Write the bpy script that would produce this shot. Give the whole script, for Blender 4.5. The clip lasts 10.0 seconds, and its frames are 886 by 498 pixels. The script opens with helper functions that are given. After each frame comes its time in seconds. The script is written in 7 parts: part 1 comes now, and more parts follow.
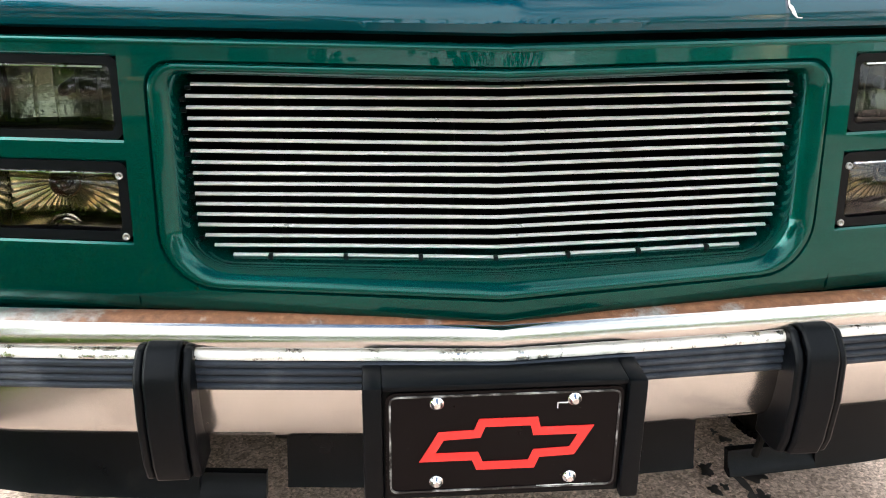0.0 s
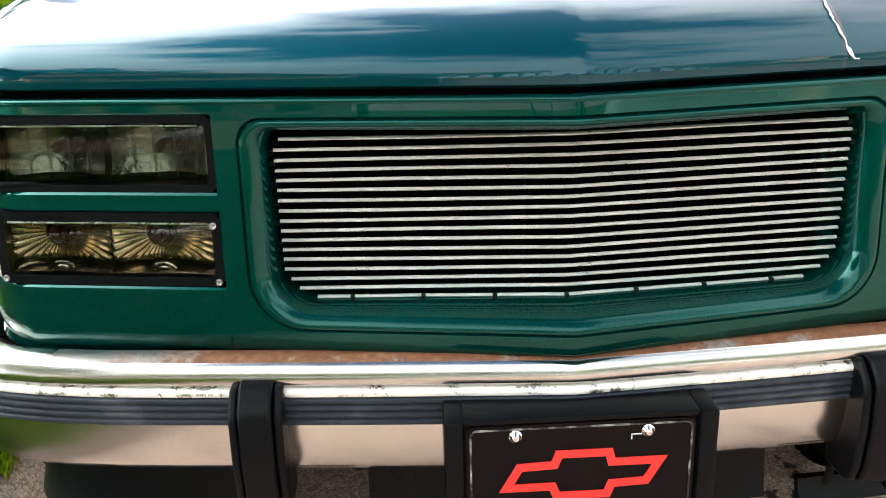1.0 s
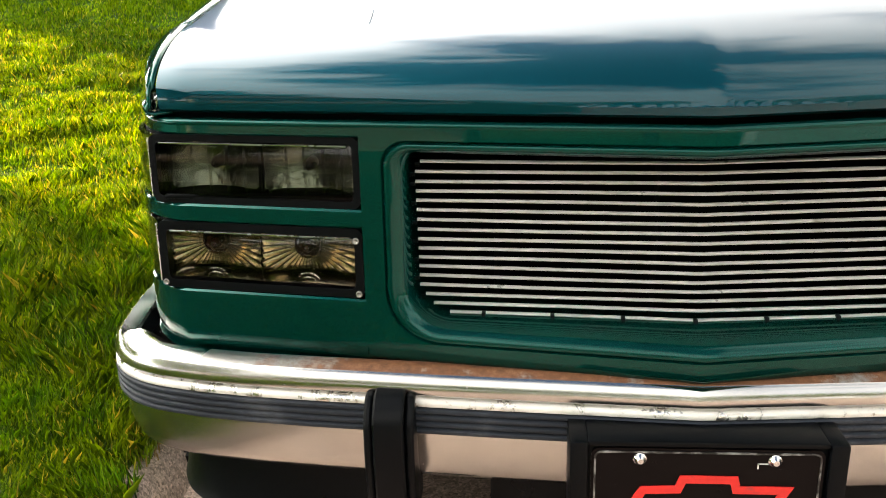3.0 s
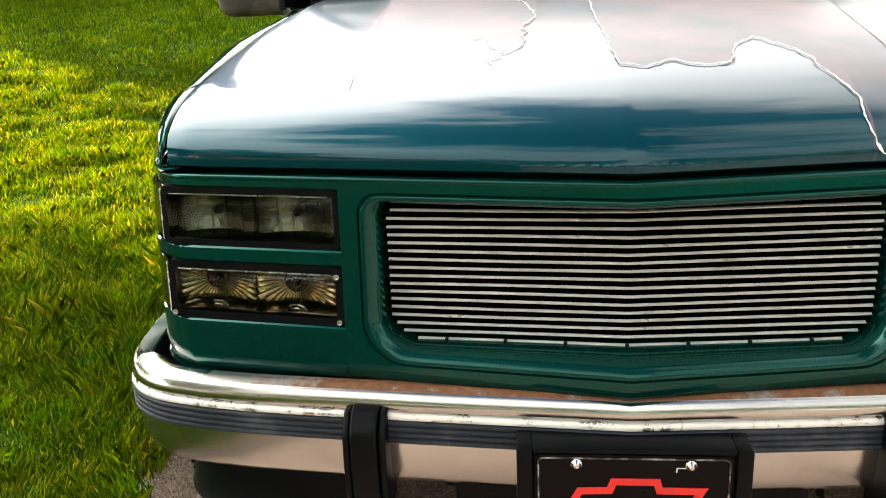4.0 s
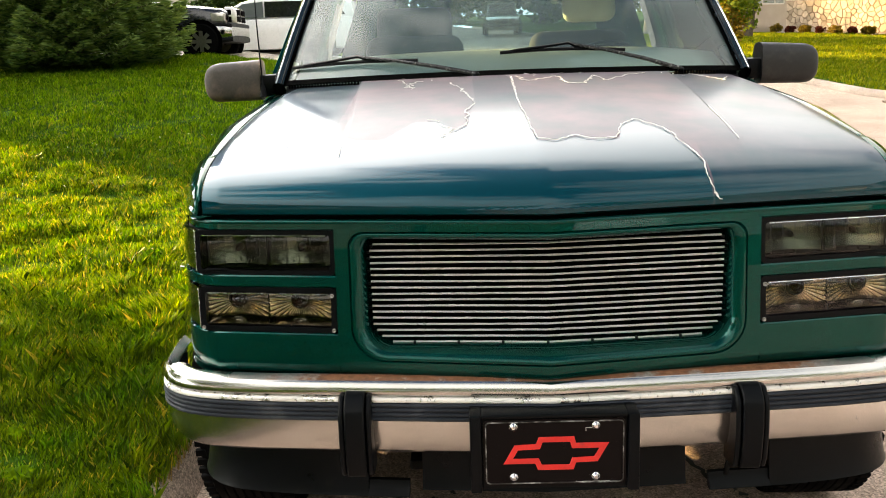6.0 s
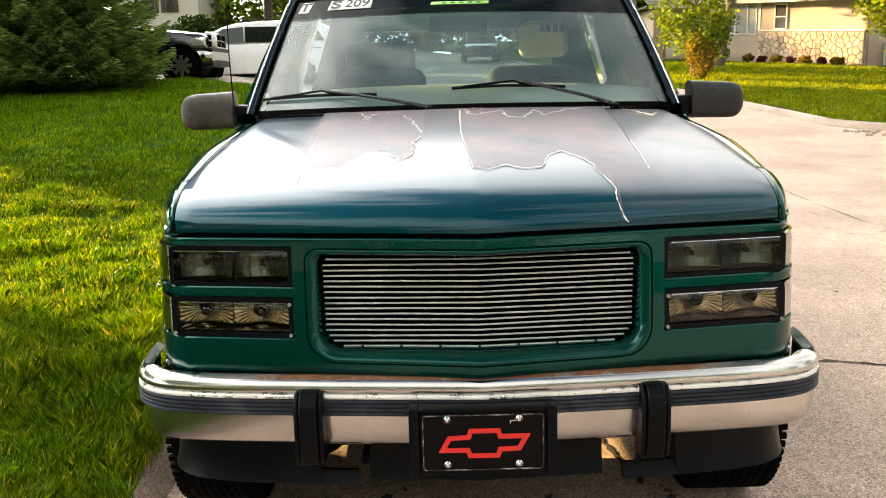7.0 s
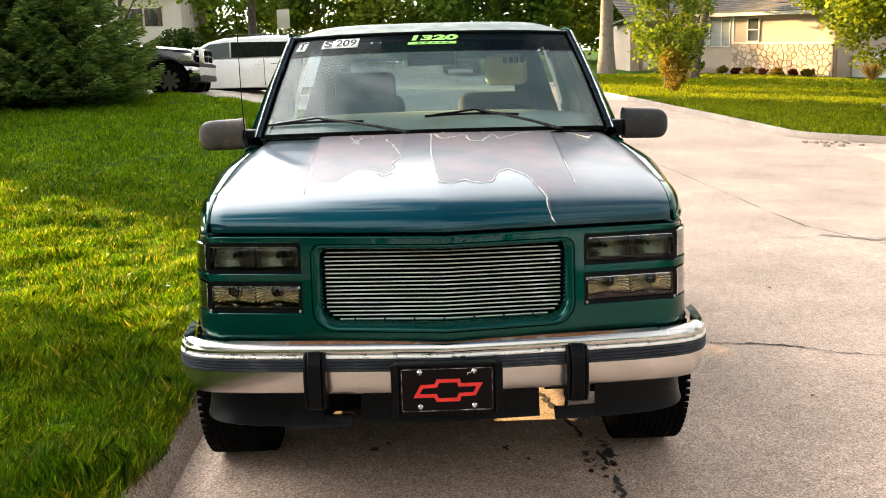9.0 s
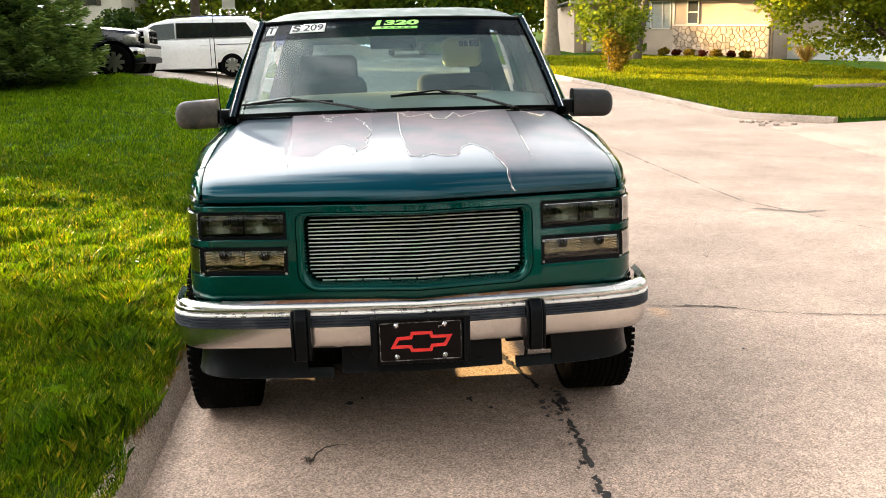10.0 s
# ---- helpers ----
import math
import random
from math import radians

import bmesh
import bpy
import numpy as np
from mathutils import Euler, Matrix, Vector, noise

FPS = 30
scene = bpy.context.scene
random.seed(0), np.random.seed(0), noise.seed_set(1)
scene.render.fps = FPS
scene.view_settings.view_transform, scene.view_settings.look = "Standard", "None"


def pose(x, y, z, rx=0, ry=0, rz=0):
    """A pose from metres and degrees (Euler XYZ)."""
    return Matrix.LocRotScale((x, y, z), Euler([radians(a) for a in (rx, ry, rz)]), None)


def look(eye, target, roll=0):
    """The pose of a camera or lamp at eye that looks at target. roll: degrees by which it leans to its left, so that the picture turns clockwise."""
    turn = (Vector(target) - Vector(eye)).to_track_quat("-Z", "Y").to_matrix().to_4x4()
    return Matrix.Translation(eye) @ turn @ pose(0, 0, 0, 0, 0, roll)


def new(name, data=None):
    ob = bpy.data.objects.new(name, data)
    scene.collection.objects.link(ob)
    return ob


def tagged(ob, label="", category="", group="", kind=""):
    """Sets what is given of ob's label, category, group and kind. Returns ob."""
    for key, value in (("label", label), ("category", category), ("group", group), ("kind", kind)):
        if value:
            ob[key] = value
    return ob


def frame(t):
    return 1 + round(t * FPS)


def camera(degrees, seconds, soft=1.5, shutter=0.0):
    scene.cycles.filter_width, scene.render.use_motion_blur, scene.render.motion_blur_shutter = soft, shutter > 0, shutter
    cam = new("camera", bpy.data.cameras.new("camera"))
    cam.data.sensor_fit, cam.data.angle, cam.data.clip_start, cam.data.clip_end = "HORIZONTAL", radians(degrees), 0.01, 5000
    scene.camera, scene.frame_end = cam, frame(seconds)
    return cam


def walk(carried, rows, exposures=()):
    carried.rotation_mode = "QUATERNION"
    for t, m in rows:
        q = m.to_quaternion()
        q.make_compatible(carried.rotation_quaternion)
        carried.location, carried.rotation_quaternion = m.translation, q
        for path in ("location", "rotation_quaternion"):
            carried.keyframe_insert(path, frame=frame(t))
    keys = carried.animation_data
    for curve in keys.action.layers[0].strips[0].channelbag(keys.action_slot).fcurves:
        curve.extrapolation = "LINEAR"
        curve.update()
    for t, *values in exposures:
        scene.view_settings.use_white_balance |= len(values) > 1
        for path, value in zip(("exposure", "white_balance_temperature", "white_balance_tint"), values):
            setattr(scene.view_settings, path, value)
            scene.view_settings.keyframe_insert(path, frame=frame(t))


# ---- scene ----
cam = camera(53.9, 10.0, 0.95)
PATH = [
    (0, (-0.167, -0.947, 1.152), (-0.001, 0.913, 0.436), 0.6),
    (0.5, (-0.197, -0.968, 1.187), (-0.055, 0.893, 0.467), -0.3),
    (1, (-0.211, -0.992, 1.192), (-0.144, 0.894, 0.531), -1.7),
    (1.5, (-0.229, -1.004, 1.195), (-0.258, 0.896, 0.572), -2.3),
    (2, (-0.237, -1.001, 1.199), (-0.326, 0.901, 0.586), -2.4),
    (2.5, (-0.252, -1.0, 1.21), (-0.387, 0.89, 0.568), -2.0),
    (2.7, (-0.253, -1.006, 1.214), (-0.404, 0.881, 0.569), -1.9),
    (3.8, (-0.18, -1.158, 1.303), (-0.391, 0.73, 0.676), -2.3),
    (4, (-0.152, -1.21, 1.319), (-0.358, 0.686, 0.717), -2.4),
    (4.5, (-0.1, -1.34, 1.323), (-0.312, 0.586, 0.83), -2.9),
    (5, (-0.119, -1.441, 1.345), (-0.287, 0.501, 0.895), -2.8),
    (5.5, (-0.21, -1.582, 1.348), (-0.298, 0.366, 0.907), -2.3),
    (6.8, (-0.089, -1.952, 1.389), (-0.114, 0.007, 0.99), -1.6),
    (7, (-0.082, -2.001, 1.394), (-0.087, -0.038, 1.011), -1.4),
    (7.5, (-0.114, -2.143, 1.397), (-0.048, -0.179, 1.024), -1.3),
    (8, (-0.147, -2.337, 1.42), (-0.06, -0.372, 1.055), -1.3),
    (8.5, (-0.085, -2.518, 1.451), (-0.039, -0.546, 1.121), -1.6),
    (9, (-0.046, -2.694, 1.477), (-0.013, -0.727, 1.116), -1.6),
    (9.5, (-0.095, -2.854, 1.479), (0.013, -0.893, 1.101), -1.6),
    (10, (-0.147, -3.025, 1.483), (0.006, -1.072, 1.078), -1.6),
]
walk(cam, [(t, look(eye, target, roll)) for t, eye, target, roll in PATH], [(0.0, 3.66, 6250, 7), (1.0, 3.47, 6500, 7), (2.5, 3.20, 7150, 9), (5.0, 2.88, 7150, 8), (7.5, 2.70, 6950, 8), (10.0, 2.70, 6750, 9)])

# ---- light ----
SUN_DIR = Vector((-0.82, 0.57, 0.0)).normalized()
SUN_ELEV = radians(13.5)
world = bpy.data.worlds.new("sky")
scene.world = world
world.use_nodes = True
wn = world.node_tree.nodes
sky = wn.new("ShaderNodeTexSky")
sky.sky_type = "NISHITA"
sky.sun_disc = False
sky.sun_elevation = SUN_ELEV
sky.sun_rotation = math.atan2(SUN_DIR.x, SUN_DIR.y)
sky.air_density, sky.dust_density, sky.ozone_density = 1.0, 0.4, 3.0
haze = wn.new("ShaderNodeMix")
haze.data_type, haze.blend_type = "RGBA", "ADD"
haze.inputs[0].default_value = 1.0
haze.inputs[7].default_value = (0.02, 0.025, 0.03, 1)
deep = wn.new("ShaderNodeVectorMath")
deep.operation = "SCALE"
deep.inputs["Scale"].default_value = 0.22
world.node_tree.links.new(sky.outputs[0], deep.inputs[0])
world.node_tree.links.new(deep.outputs[0], haze.inputs[6])

# broken white cloud all round, lower up and down the street than across it, and none at the zenith
wt = world.node_tree
wco = wn.new("ShaderNodeTexCoord")
cn = wn.new("ShaderNodeTexNoise")
cn.inputs["Scale"].default_value, cn.inputs["Detail"].default_value, cn.inputs["Roughness"].default_value = 2.6, 7.0, 0.55
wt.links.new(wco.outputs["Generated"], cn.inputs["Vector"])
sep = wn.new("ShaderNodeSeparateXYZ")
wt.links.new(wco.outputs["Generated"], sep.inputs[0])
height = wn.new("ShaderNodeValToRGB")
height.color_ramp.elements.new(0.5)
height.color_ramp.elements.new(0.8)
for e, (p, c) in zip(height.color_ramp.elements, ((0.0, 0.36), (0.86, 0.32), (0.985, 0.0), (1.0, -0.02))):
    e.position, e.color = p, (max(0, c + 0.1),) * 3 + (1,)
lower = wn.new("ShaderNodeMath")
lower.operation = "MULTIPLY_ADD"
lower.inputs[1].default_value = 0.24
along = wn.new("ShaderNodeMath")
along.operation = "ABSOLUTE"
wt.links.new(sep.outputs["Y"], along.inputs[0])
wt.links.new(along.outputs[0], lower.inputs[0])
wt.links.new(sep.outputs["Z"], lower.inputs[2])
wt.links.new(lower.outputs[0], height.inputs[0])
addh = wn.new("ShaderNodeMath")
addh.operation = "ADD"
wt.links.new(cn.outputs["Fac"], addh.inputs[0])
wt.links.new(height.outputs["Color"], addh.inputs[1])
cover = wn.new("ShaderNodeValToRGB")
cover.color_ramp.elements[0].position, cover.color_ramp.elements[1].position = 0.67, 0.88
sunward = wn.new("ShaderNodeMath")
sunward.operation = "MULTIPLY_ADD"
sunward.inputs[1].default_value = 0.13
wt.links.new(addh.outputs[0], sunward.inputs[2])
wt.links.new(sunward.outputs[0], cover.inputs[0])
cloud = wn.new("ShaderNodeMix")
cloud.data_type = "RGBA"
# cloud is brighter towards the sun
toward = wn.new("ShaderNodeVectorMath")
toward.operation = "DOT_PRODUCT"
wt.links.new(wco.outputs["Generated"], toward.inputs[0])
toward.inputs[1].default_value = SUN_DIR * math.cos(SUN_ELEV) + Vector((0, 0, math.sin(SUN_ELEV)))
glow = wn.new("ShaderNodeValToRGB")
glow.color_ramp.elements.new(0.5)
for e, (p, c) in zip(glow.color_ramp.elements, ((0.0, 0.17), (0.5, 0.50), (0.95, 1.0))):
    e.position, e.color = p, (c, c * 1.01, c * 1.02, 1)
wt.links.new(toward.outputs["Value"], glow.inputs[0])
wt.links.new(toward.outputs["Value"], sunward.inputs[0])
gain = wn.new("ShaderNodeVectorMath")
gain.operation = "SCALE"
gain.inputs["Scale"].default_value = 13.5
wt.links.new(glow.outputs["Color"], gain.inputs[0])
wt.links.new(gain.outputs[0], cloud.inputs[7])
wt.links.new(cover.outputs["Color"], cloud.inputs[0])
wt.links.new(haze.outputs[2], cloud.inputs[6])
wt.links.new(cloud.outputs[2], wn["Background"].inputs[0])
wn["Background"].inputs[1].default_value = 0.12
sun_data = bpy.data.lights.new("sun", "SUN")
sun_data.energy, sun_data.angle, sun_data.color = 4.5, radians(0.6), (1.0, 0.70, 0.32)
sun = new("sun", sun_data)
sun.matrix_world = look((0, 0, 0), -(SUN_DIR * math.cos(SUN_ELEV) + Vector((0, 0, math.sin(SUN_ELEV)))))


# ---- tools ----
def finish(me, mats, smooth=38):
    for m in mats if isinstance(mats, (list, tuple)) else [mats]:
        me.materials.append(m)
    if smooth:
        me.polygons.foreach_set("use_smooth", [True] * len(me.polygons))
        me.set_sharp_from_angle(angle=radians(smooth))
    me.update()


def solid(name, verts, faces, mat, parent=None, label="", smooth=38):
    """One mesh object from vertices and faces."""
    me = bpy.data.meshes.new(name)
    me.from_pydata([tuple(v) for v in verts], [], faces)
    finish(me, mat, smooth)
    ob = new(name, me)
    if parent:
        ob.parent = parent
    if label:
        ob["label"] = label
    return ob


def part(name, bm, mat, parent=None, label="", smooth=38):
    """One mesh object from a bmesh, under a thing or a part."""
    me = bpy.data.meshes.new(name)
    bmesh.ops.recalc_face_normals(bm, faces=bm.faces)
    bm.to_mesh(me)
    bm.free()
    finish(me, mat, smooth)
    ob = new(name, me)
    if parent:
        ob.parent = parent
    if label:
        ob["label"] = label
    return ob


def thing(name, label, category, group="", at=(0, 0, 0)):
    ob = new(name)
    ob.location = at
    ob.empty_display_size = 0.2
    return tagged(ob, label, category, group)


def box(bm, x0, x1, y0, y1, z0, z1, bev=0.0, seg=2, m=None):
    """A box with rounded edges added to bm."""
    mat = Matrix.Translation(((x0 + x1) / 2, (y0 + y1) / 2, (z0 + z1) / 2)) @ Matrix.Diagonal((x1 - x0, y1 - y0, z1 - z0, 1))
    r = bmesh.ops.create_cube(bm, size=1, matrix=(m or Matrix()) @ mat)
    if bev:
        es = list({e for v in r["verts"] for e in v.link_edges})
        bmesh.ops.bevel(bm, geom=es, offset=bev, segments=seg, profile=0.5, affect="EDGES")
    return bm


def boxed(*a, **k):
    return box(bmesh.new(), *a, **k)


def skin(rows, close_u=False, close_v=False, flip=False):
    """Faces over a grid of vertices, rows[i][j]."""
    n, m = len(rows), len(rows[0])
    verts = [v for r in rows for v in r]
    faces = []
    for i in range(n if close_u else n - 1):
        for j in range(m if close_v else m - 1):
            a, b = i * m + j, i * m + (j + 1) % m
            c, d = ((i + 1) % n) * m + (j + 1) % m, ((i + 1) % n) * m + j
            faces.append((a, d, c, b) if flip else (a, b, c, d))
    return verts, faces


def thick(ob, t, offset=-1.0):
    md = ob.modifiers.new("thickness", "SOLIDIFY")
    md.thickness, md.offset = t, offset
    return ob


def rounded(ob, w, seg=2, angle=35):
    md = ob.modifiers.new("rounding", "BEVEL")
    md.width, md.segments, md.limit_method, md.angle_limit = w, seg, "ANGLE", radians(angle)
    return ob


def tube_mesh(pts, radius, n=8, closed=False):
    """A tube along points; radius is a number or one a point. It has caps."""
    pts = [Vector(p) for p in pts]
    k = len(pts)
    rad = radius if isinstance(radius, (list, tuple)) else [radius] * k
    rows, up = [], None
    for i, p in enumerate(pts):
        d = (pts[(i + 1) % k] - pts[i - 1]) if closed else (pts[min(i + 1, k - 1)] - pts[max(i - 1, 0)])
        d.normalize()
        if up is None:
            up = d.orthogonal().normalized()
        up = (up - d * up.dot(d)).normalized()
        side = d.cross(up)
        rows.append([p + (up * math.cos(a) + side * math.sin(a)) * rad[i] for a in (2 * math.pi * j / n for j in range(n))])
    v, f = skin(rows, close_u=closed, close_v=True)
    if not closed:
        f.append(tuple(range(n))[::-1])
        f.append(tuple(range((k - 1) * n, k * n)))
    return v, f


def tube(name, pts, radius, mat, parent=None, label="", n=8, closed=False):
    v, f = tube_mesh(pts, radius, n, closed)
    return solid(name, v, f, mat, parent, label, 60)


def lathe(profile, n=32, axis="x"):
    """Turned form: profile of (along, radius) about an axis."""
    rows = []
    for h, r in profile:
        row = []
        for j in range(n):
            a = 2 * math.pi * j / n
            c, s = r * math.cos(a), r * math.sin(a)
            row.append((h, c, s) if axis == "x" else (c, h, s) if axis == "y" else (c, s, h))
        rows.append(row)
    return skin(rows, close_v=True)


def smoothstep(a, b, x):
    u = min(1.0, max(0.0, (x - a) / (b - a)))
    return u * u * (3 - 2 * u)


def lerp_table(t, x):
    """Piecewise-linear value of a small table at x."""
    for (x0, y0), (x1, y1) in zip(t, t[1:]):
        if x <= x1:
            return y0 + (y1 - y0) * (x - x0) / (x1 - x0) if x > x0 else y0
    return t[-1][1]


def smooth_table(t, x):
    """A soft curve through a small table (Catmull-Rom)."""
    xs = [p[0] for p in t]
    if x <= xs[0]:
        return t[0][1]
    if x >= xs[-1]:
        return t[-1][1]
    i = max(k for k in range(len(t) - 1) if xs[k] <= x)
    h = xs[i + 1] - xs[i]
    u = (x - xs[i]) / h

    def slope(k):
        if k == 0:
            return (t[1][1] - t[0][1]) / (xs[1] - xs[0])
        if k == len(t) - 1:
            return (t[-1][1] - t[-2][1]) / (xs[-1] - xs[-2])
        return (t[k + 1][1] - t[k - 1][1]) / (xs[k + 1] - xs[k - 1])
    a, b = slope(i) * h, slope(i + 1) * h
    p, q = t[i][1], t[i + 1][1]
    return (2 * p - 2 * q + a + b) * u ** 3 + (-3 * p + 3 * q - 2 * a - b) * u * u + a * u + p


# ---- materials ----
def ramp(nt, fac, stops):
    r = nt.nodes.new("ShaderNodeValToRGB")
    els = r.color_ramp.elements
    while len(els) < len(stops):
        els.new(0.5)
    for e, (p, c) in zip(els, stops):
        e.position, e.color = p, (*c, 1) if len(c) == 3 else c
    nt.links.new(fac, r.inputs[0])
    return r.outputs[0]


def noise_tex(nt, co, scale, detail=4, rough=0.55, dist=0.0):
    n = nt.nodes.new("ShaderNodeTexNoise")
    n.inputs["Scale"].default_value, n.inputs["Detail"].default_value = scale, detail
    n.inputs["Roughness"].default_value, n.inputs["Distortion"].default_value = rough, dist
    nt.links.new(co, n.inputs["Vector"])
    return n.outputs["Fac"]


def mixed(nt, fac, a, b, mode="MIX"):
    m = nt.nodes.new("ShaderNodeMix")
    m.data_type, m.blend_type = "RGBA", mode
    for sock, v in ((m.inputs[0], fac), (m.inputs[6], a), (m.inputs[7], b)):
        if hasattr(v, "is_linked"):
            nt.links.new(v, sock)
        elif isinstance(v, (int, float)):
            sock.default_value = v
        else:
            sock.default_value = (*v, 1)
    return m.outputs[2]


def base_mat(name):
    m = bpy.data.materials.new(name)
    m.use_nodes = True
    nt = m.node_tree
    b = nt.nodes["Principled BSDF"]
    tc = nt.nodes.new("ShaderNodeTexCoord")
    return m, nt, b, tc.outputs["Object"]


def bump(nt, b, height, strength, distance):
    n = nt.nodes.new("ShaderNodeBump")
    n.inputs["Strength"].default_value, n.inputs["Distance"].default_value = strength, distance
    nt.links.new(height, n.inputs["Height"])
    nt.links.new(n.outputs[0], b.inputs["Normal"])


def surf(name, col, rough=0.5, metal=0.0, var=0.15, scale=6.0, grain=0.05, gscale=120.0, bumps=0.0, bscale=200.0, bdist=0.001, coat=0.0, rvar=0.1, dirt=None, dirt_amount=0.0, dscale=3.0, per_object=0.0, spec=0.5):
    """A surface with broad and fine variation, and dirt if wanted."""
    m, nt, b, co = base_mat(name)
    dark = tuple(c * (1 - var) for c in col)
    light = tuple(min(1, c * (1 + var)) for c in col)
    c1 = ramp(nt, noise_tex(nt, co, scale, 5), [(0.3, dark), (0.7, light)])
    c2 = ramp(nt, noise_tex(nt, co, gscale, 3), [(0.3, (1 - grain,) * 3), (0.7, (1 + grain,) * 3)])
    out = mixed(nt, 1.0, c1, c2, "MULTIPLY")
    if dirt:
        f = ramp(nt, noise_tex(nt, co, dscale, 8, 0.65), [(0.62 - 0.3 * dirt_amount, (0, 0, 0)), (0.78 - 0.2 * dirt_amount, (1, 1, 1))])
        out = mixed(nt, f, out, dirt)
    if per_object:
        oi = nt.nodes.new("ShaderNodeObjectInfo")
        out = mixed(nt, 1.0, out, ramp(nt, oi.outputs["Random"], [(0, (1 - per_object,) * 3), (1, (1 + per_object,) * 3)]), "MULTIPLY")
    nt.links.new(out, b.inputs["Base Color"])
    rr = ramp(nt, noise_tex(nt, co, scale * 2.3, 5), [(0.3, (max(0.02, rough - rvar),) * 3), (0.7, (min(1, rough + rvar),) * 3)])
    nt.links.new(rr, b.inputs["Roughness"])
    b.inputs["Metallic"].default_value = metal
    b.inputs["Specular IOR Level"].default_value = spec
    b.inputs["Coat Weight"].default_value = coat
    b.inputs["Coat Roughness"].default_value = 0.04
    if bumps:
        bump(nt, b, noise_tex(nt, co, bscale, 4), bumps, bdist)
    return m


def pane(name, tint, rough=0.0, film=0.0, ior=1.5):
    """Thin clear or smoked sheet: mostly see-through, with a mirror-like face."""
    m, nt, b, co = base_mat(name)
    nt.nodes.remove(b)
    tr = nt.nodes.new("ShaderNodeBsdfTransparent")
    tr.inputs[0].default_value = (*tint, 1)
    gl = nt.nodes.new("ShaderNodeBsdfGlossy")
    gl.inputs["Roughness"].default_value = rough
    fr = nt.nodes.new("ShaderNodeFresnel")
    fr.inputs[0].default_value = ior
    mx = nt.nodes.new("ShaderNodeMixShader")
    nt.links.new(fr.outputs[0], mx.inputs[0])
    nt.links.new(tr.outputs[0], mx.inputs[1])
    nt.links.new(gl.outputs[0], mx.inputs[2])
    out = mx.outputs[0]
    # bluish diffuse film: some dust, and reflected sky haze put in as colour
    if film:
        df = nt.nodes.new("ShaderNodeBsdfDiffuse")
        df.inputs[0].default_value = (0.40, 0.53, 0.55, 1)
        m2 = nt.nodes.new("ShaderNodeMixShader")
        nt.links.new(ramp(nt, noise_tex(nt, co, 3.0, 6, 0.6), [(0.3, (0.7 * film,) * 3), (0.7, (1.3 * film,) * 3)]), m2.inputs[0])
        nt.links.new(out, m2.inputs[1])
        nt.links.new(df.outputs[0], m2.inputs[2])
        out = m2.outputs[0]
    nt.links.new(out, nt.nodes["Material Output"].inputs[0])
    return m


M = {}
M["black_plastic"] = surf("black_plastic", (0.0020, 0.0026, 0.0036), 0.36, var=0.2, scale=5, grain=0.2, gscale=300, bumps=0.25, bscale=900, dirt=(0.010, 0.010, 0.009), dirt_amount=0.05, dscale=7, spec=0.11)
M["rubber"] = surf("rubber", (0.022, 0.027, 0.037), 0.5, var=0.25, scale=9, grain=0.15, bumps=0.2, bscale=500, dirt=(0.075, 0.078, 0.088), dirt_amount=0.3, dscale=9, spec=0.25)
M["tyre"] = surf("tyre", (0.0014, 0.0014, 0.0015), 0.8, var=0.3, scale=7, bumps=0.4, bscale=150, dirt=(0.006, 0.0055, 0.005), dirt_amount=0.1, spec=0.06)
# near-black: shade put into the colour of recesses; also black print and seams
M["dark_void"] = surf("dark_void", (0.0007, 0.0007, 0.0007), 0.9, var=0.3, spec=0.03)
M["underbody"] = surf("underbody", (0.006, 0.0055, 0.005), 0.9, var=0.4, scale=4, dirt=(0.02, 0.015, 0.011), dirt_amount=0.2, spec=0.1)
M["alu"] = surf("brushed_aluminium", (0.80, 0.78, 0.76), 0.36, 0.5, var=0.03, scale=6, grain=0.03, gscale=90, dirt=(0.35, 0.30, 0.26), dirt_amount=0.0, dscale=12)
M["steel"] = surf("bright_steel", (0.7, 0.7, 0.7), 0.25, 1.0, var=0.1)
M["dull_steel"] = surf("dull_steel", (0.34, 0.33, 0.31), 0.35, 1.0, var=0.25, scale=200)
M["reflector"] = surf("lamp_reflector", (0.66, 0.63, 0.56), 0.12, 1.0, var=0.15, scale=30, bumps=0.6, bscale=90, bdist=0.004)
# darker copy of the flute metal, shade put into its colour
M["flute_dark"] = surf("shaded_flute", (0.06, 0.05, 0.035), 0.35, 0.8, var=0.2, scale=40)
M["flute"] = surf("fluted_reflector", (0.80, 0.72, 0.58), 0.18, 1.0, var=0.12, scale=40, rvar=0.04)
M["amber"] = surf("amber_bulb", (0.028, 0.010, 0.005), 0.2, var=0.2, scale=30)
M["smoked"] = pane("smoked_lens", (0.36, 0.39, 0.34), ior=1.42)
M["lamp_floor"] = surf("dark_mirror_floor", (0.30, 0.26, 0.19), 0.18, 1.0, var=0.2, scale=30)
M["smoked_bulb"] = surf("grey_bulb_cap", (0.05, 0.05, 0.05), 0.3, 0.5, var=0.2)
M["corner_lens"] = surf("smoked_corner_lens", (0.012, 0.014, 0.006), 0.10, var=0.3, scale=30, coat=1.0, rvar=0.04)
M["clear_lens"] = pane("clear_lens", (0.84, 0.83, 0.78))
M["glass"] = pane("windscreen_glass", (0.44, 0.58, 0.60), film=0.11, ior=1.5)
M["pillar"] = surf("dark_pillar_paint", (0.004, 0.012, 0.016), 0.2, var=0.15, coat=1.0)
M["side_glass"] = pane("tinted_glass", (0.14, 0.16, 0.16), film=0.06)
M["tint_band"] = pane("tint_band", (0.30, 0.30, 0.34), ior=1.15)


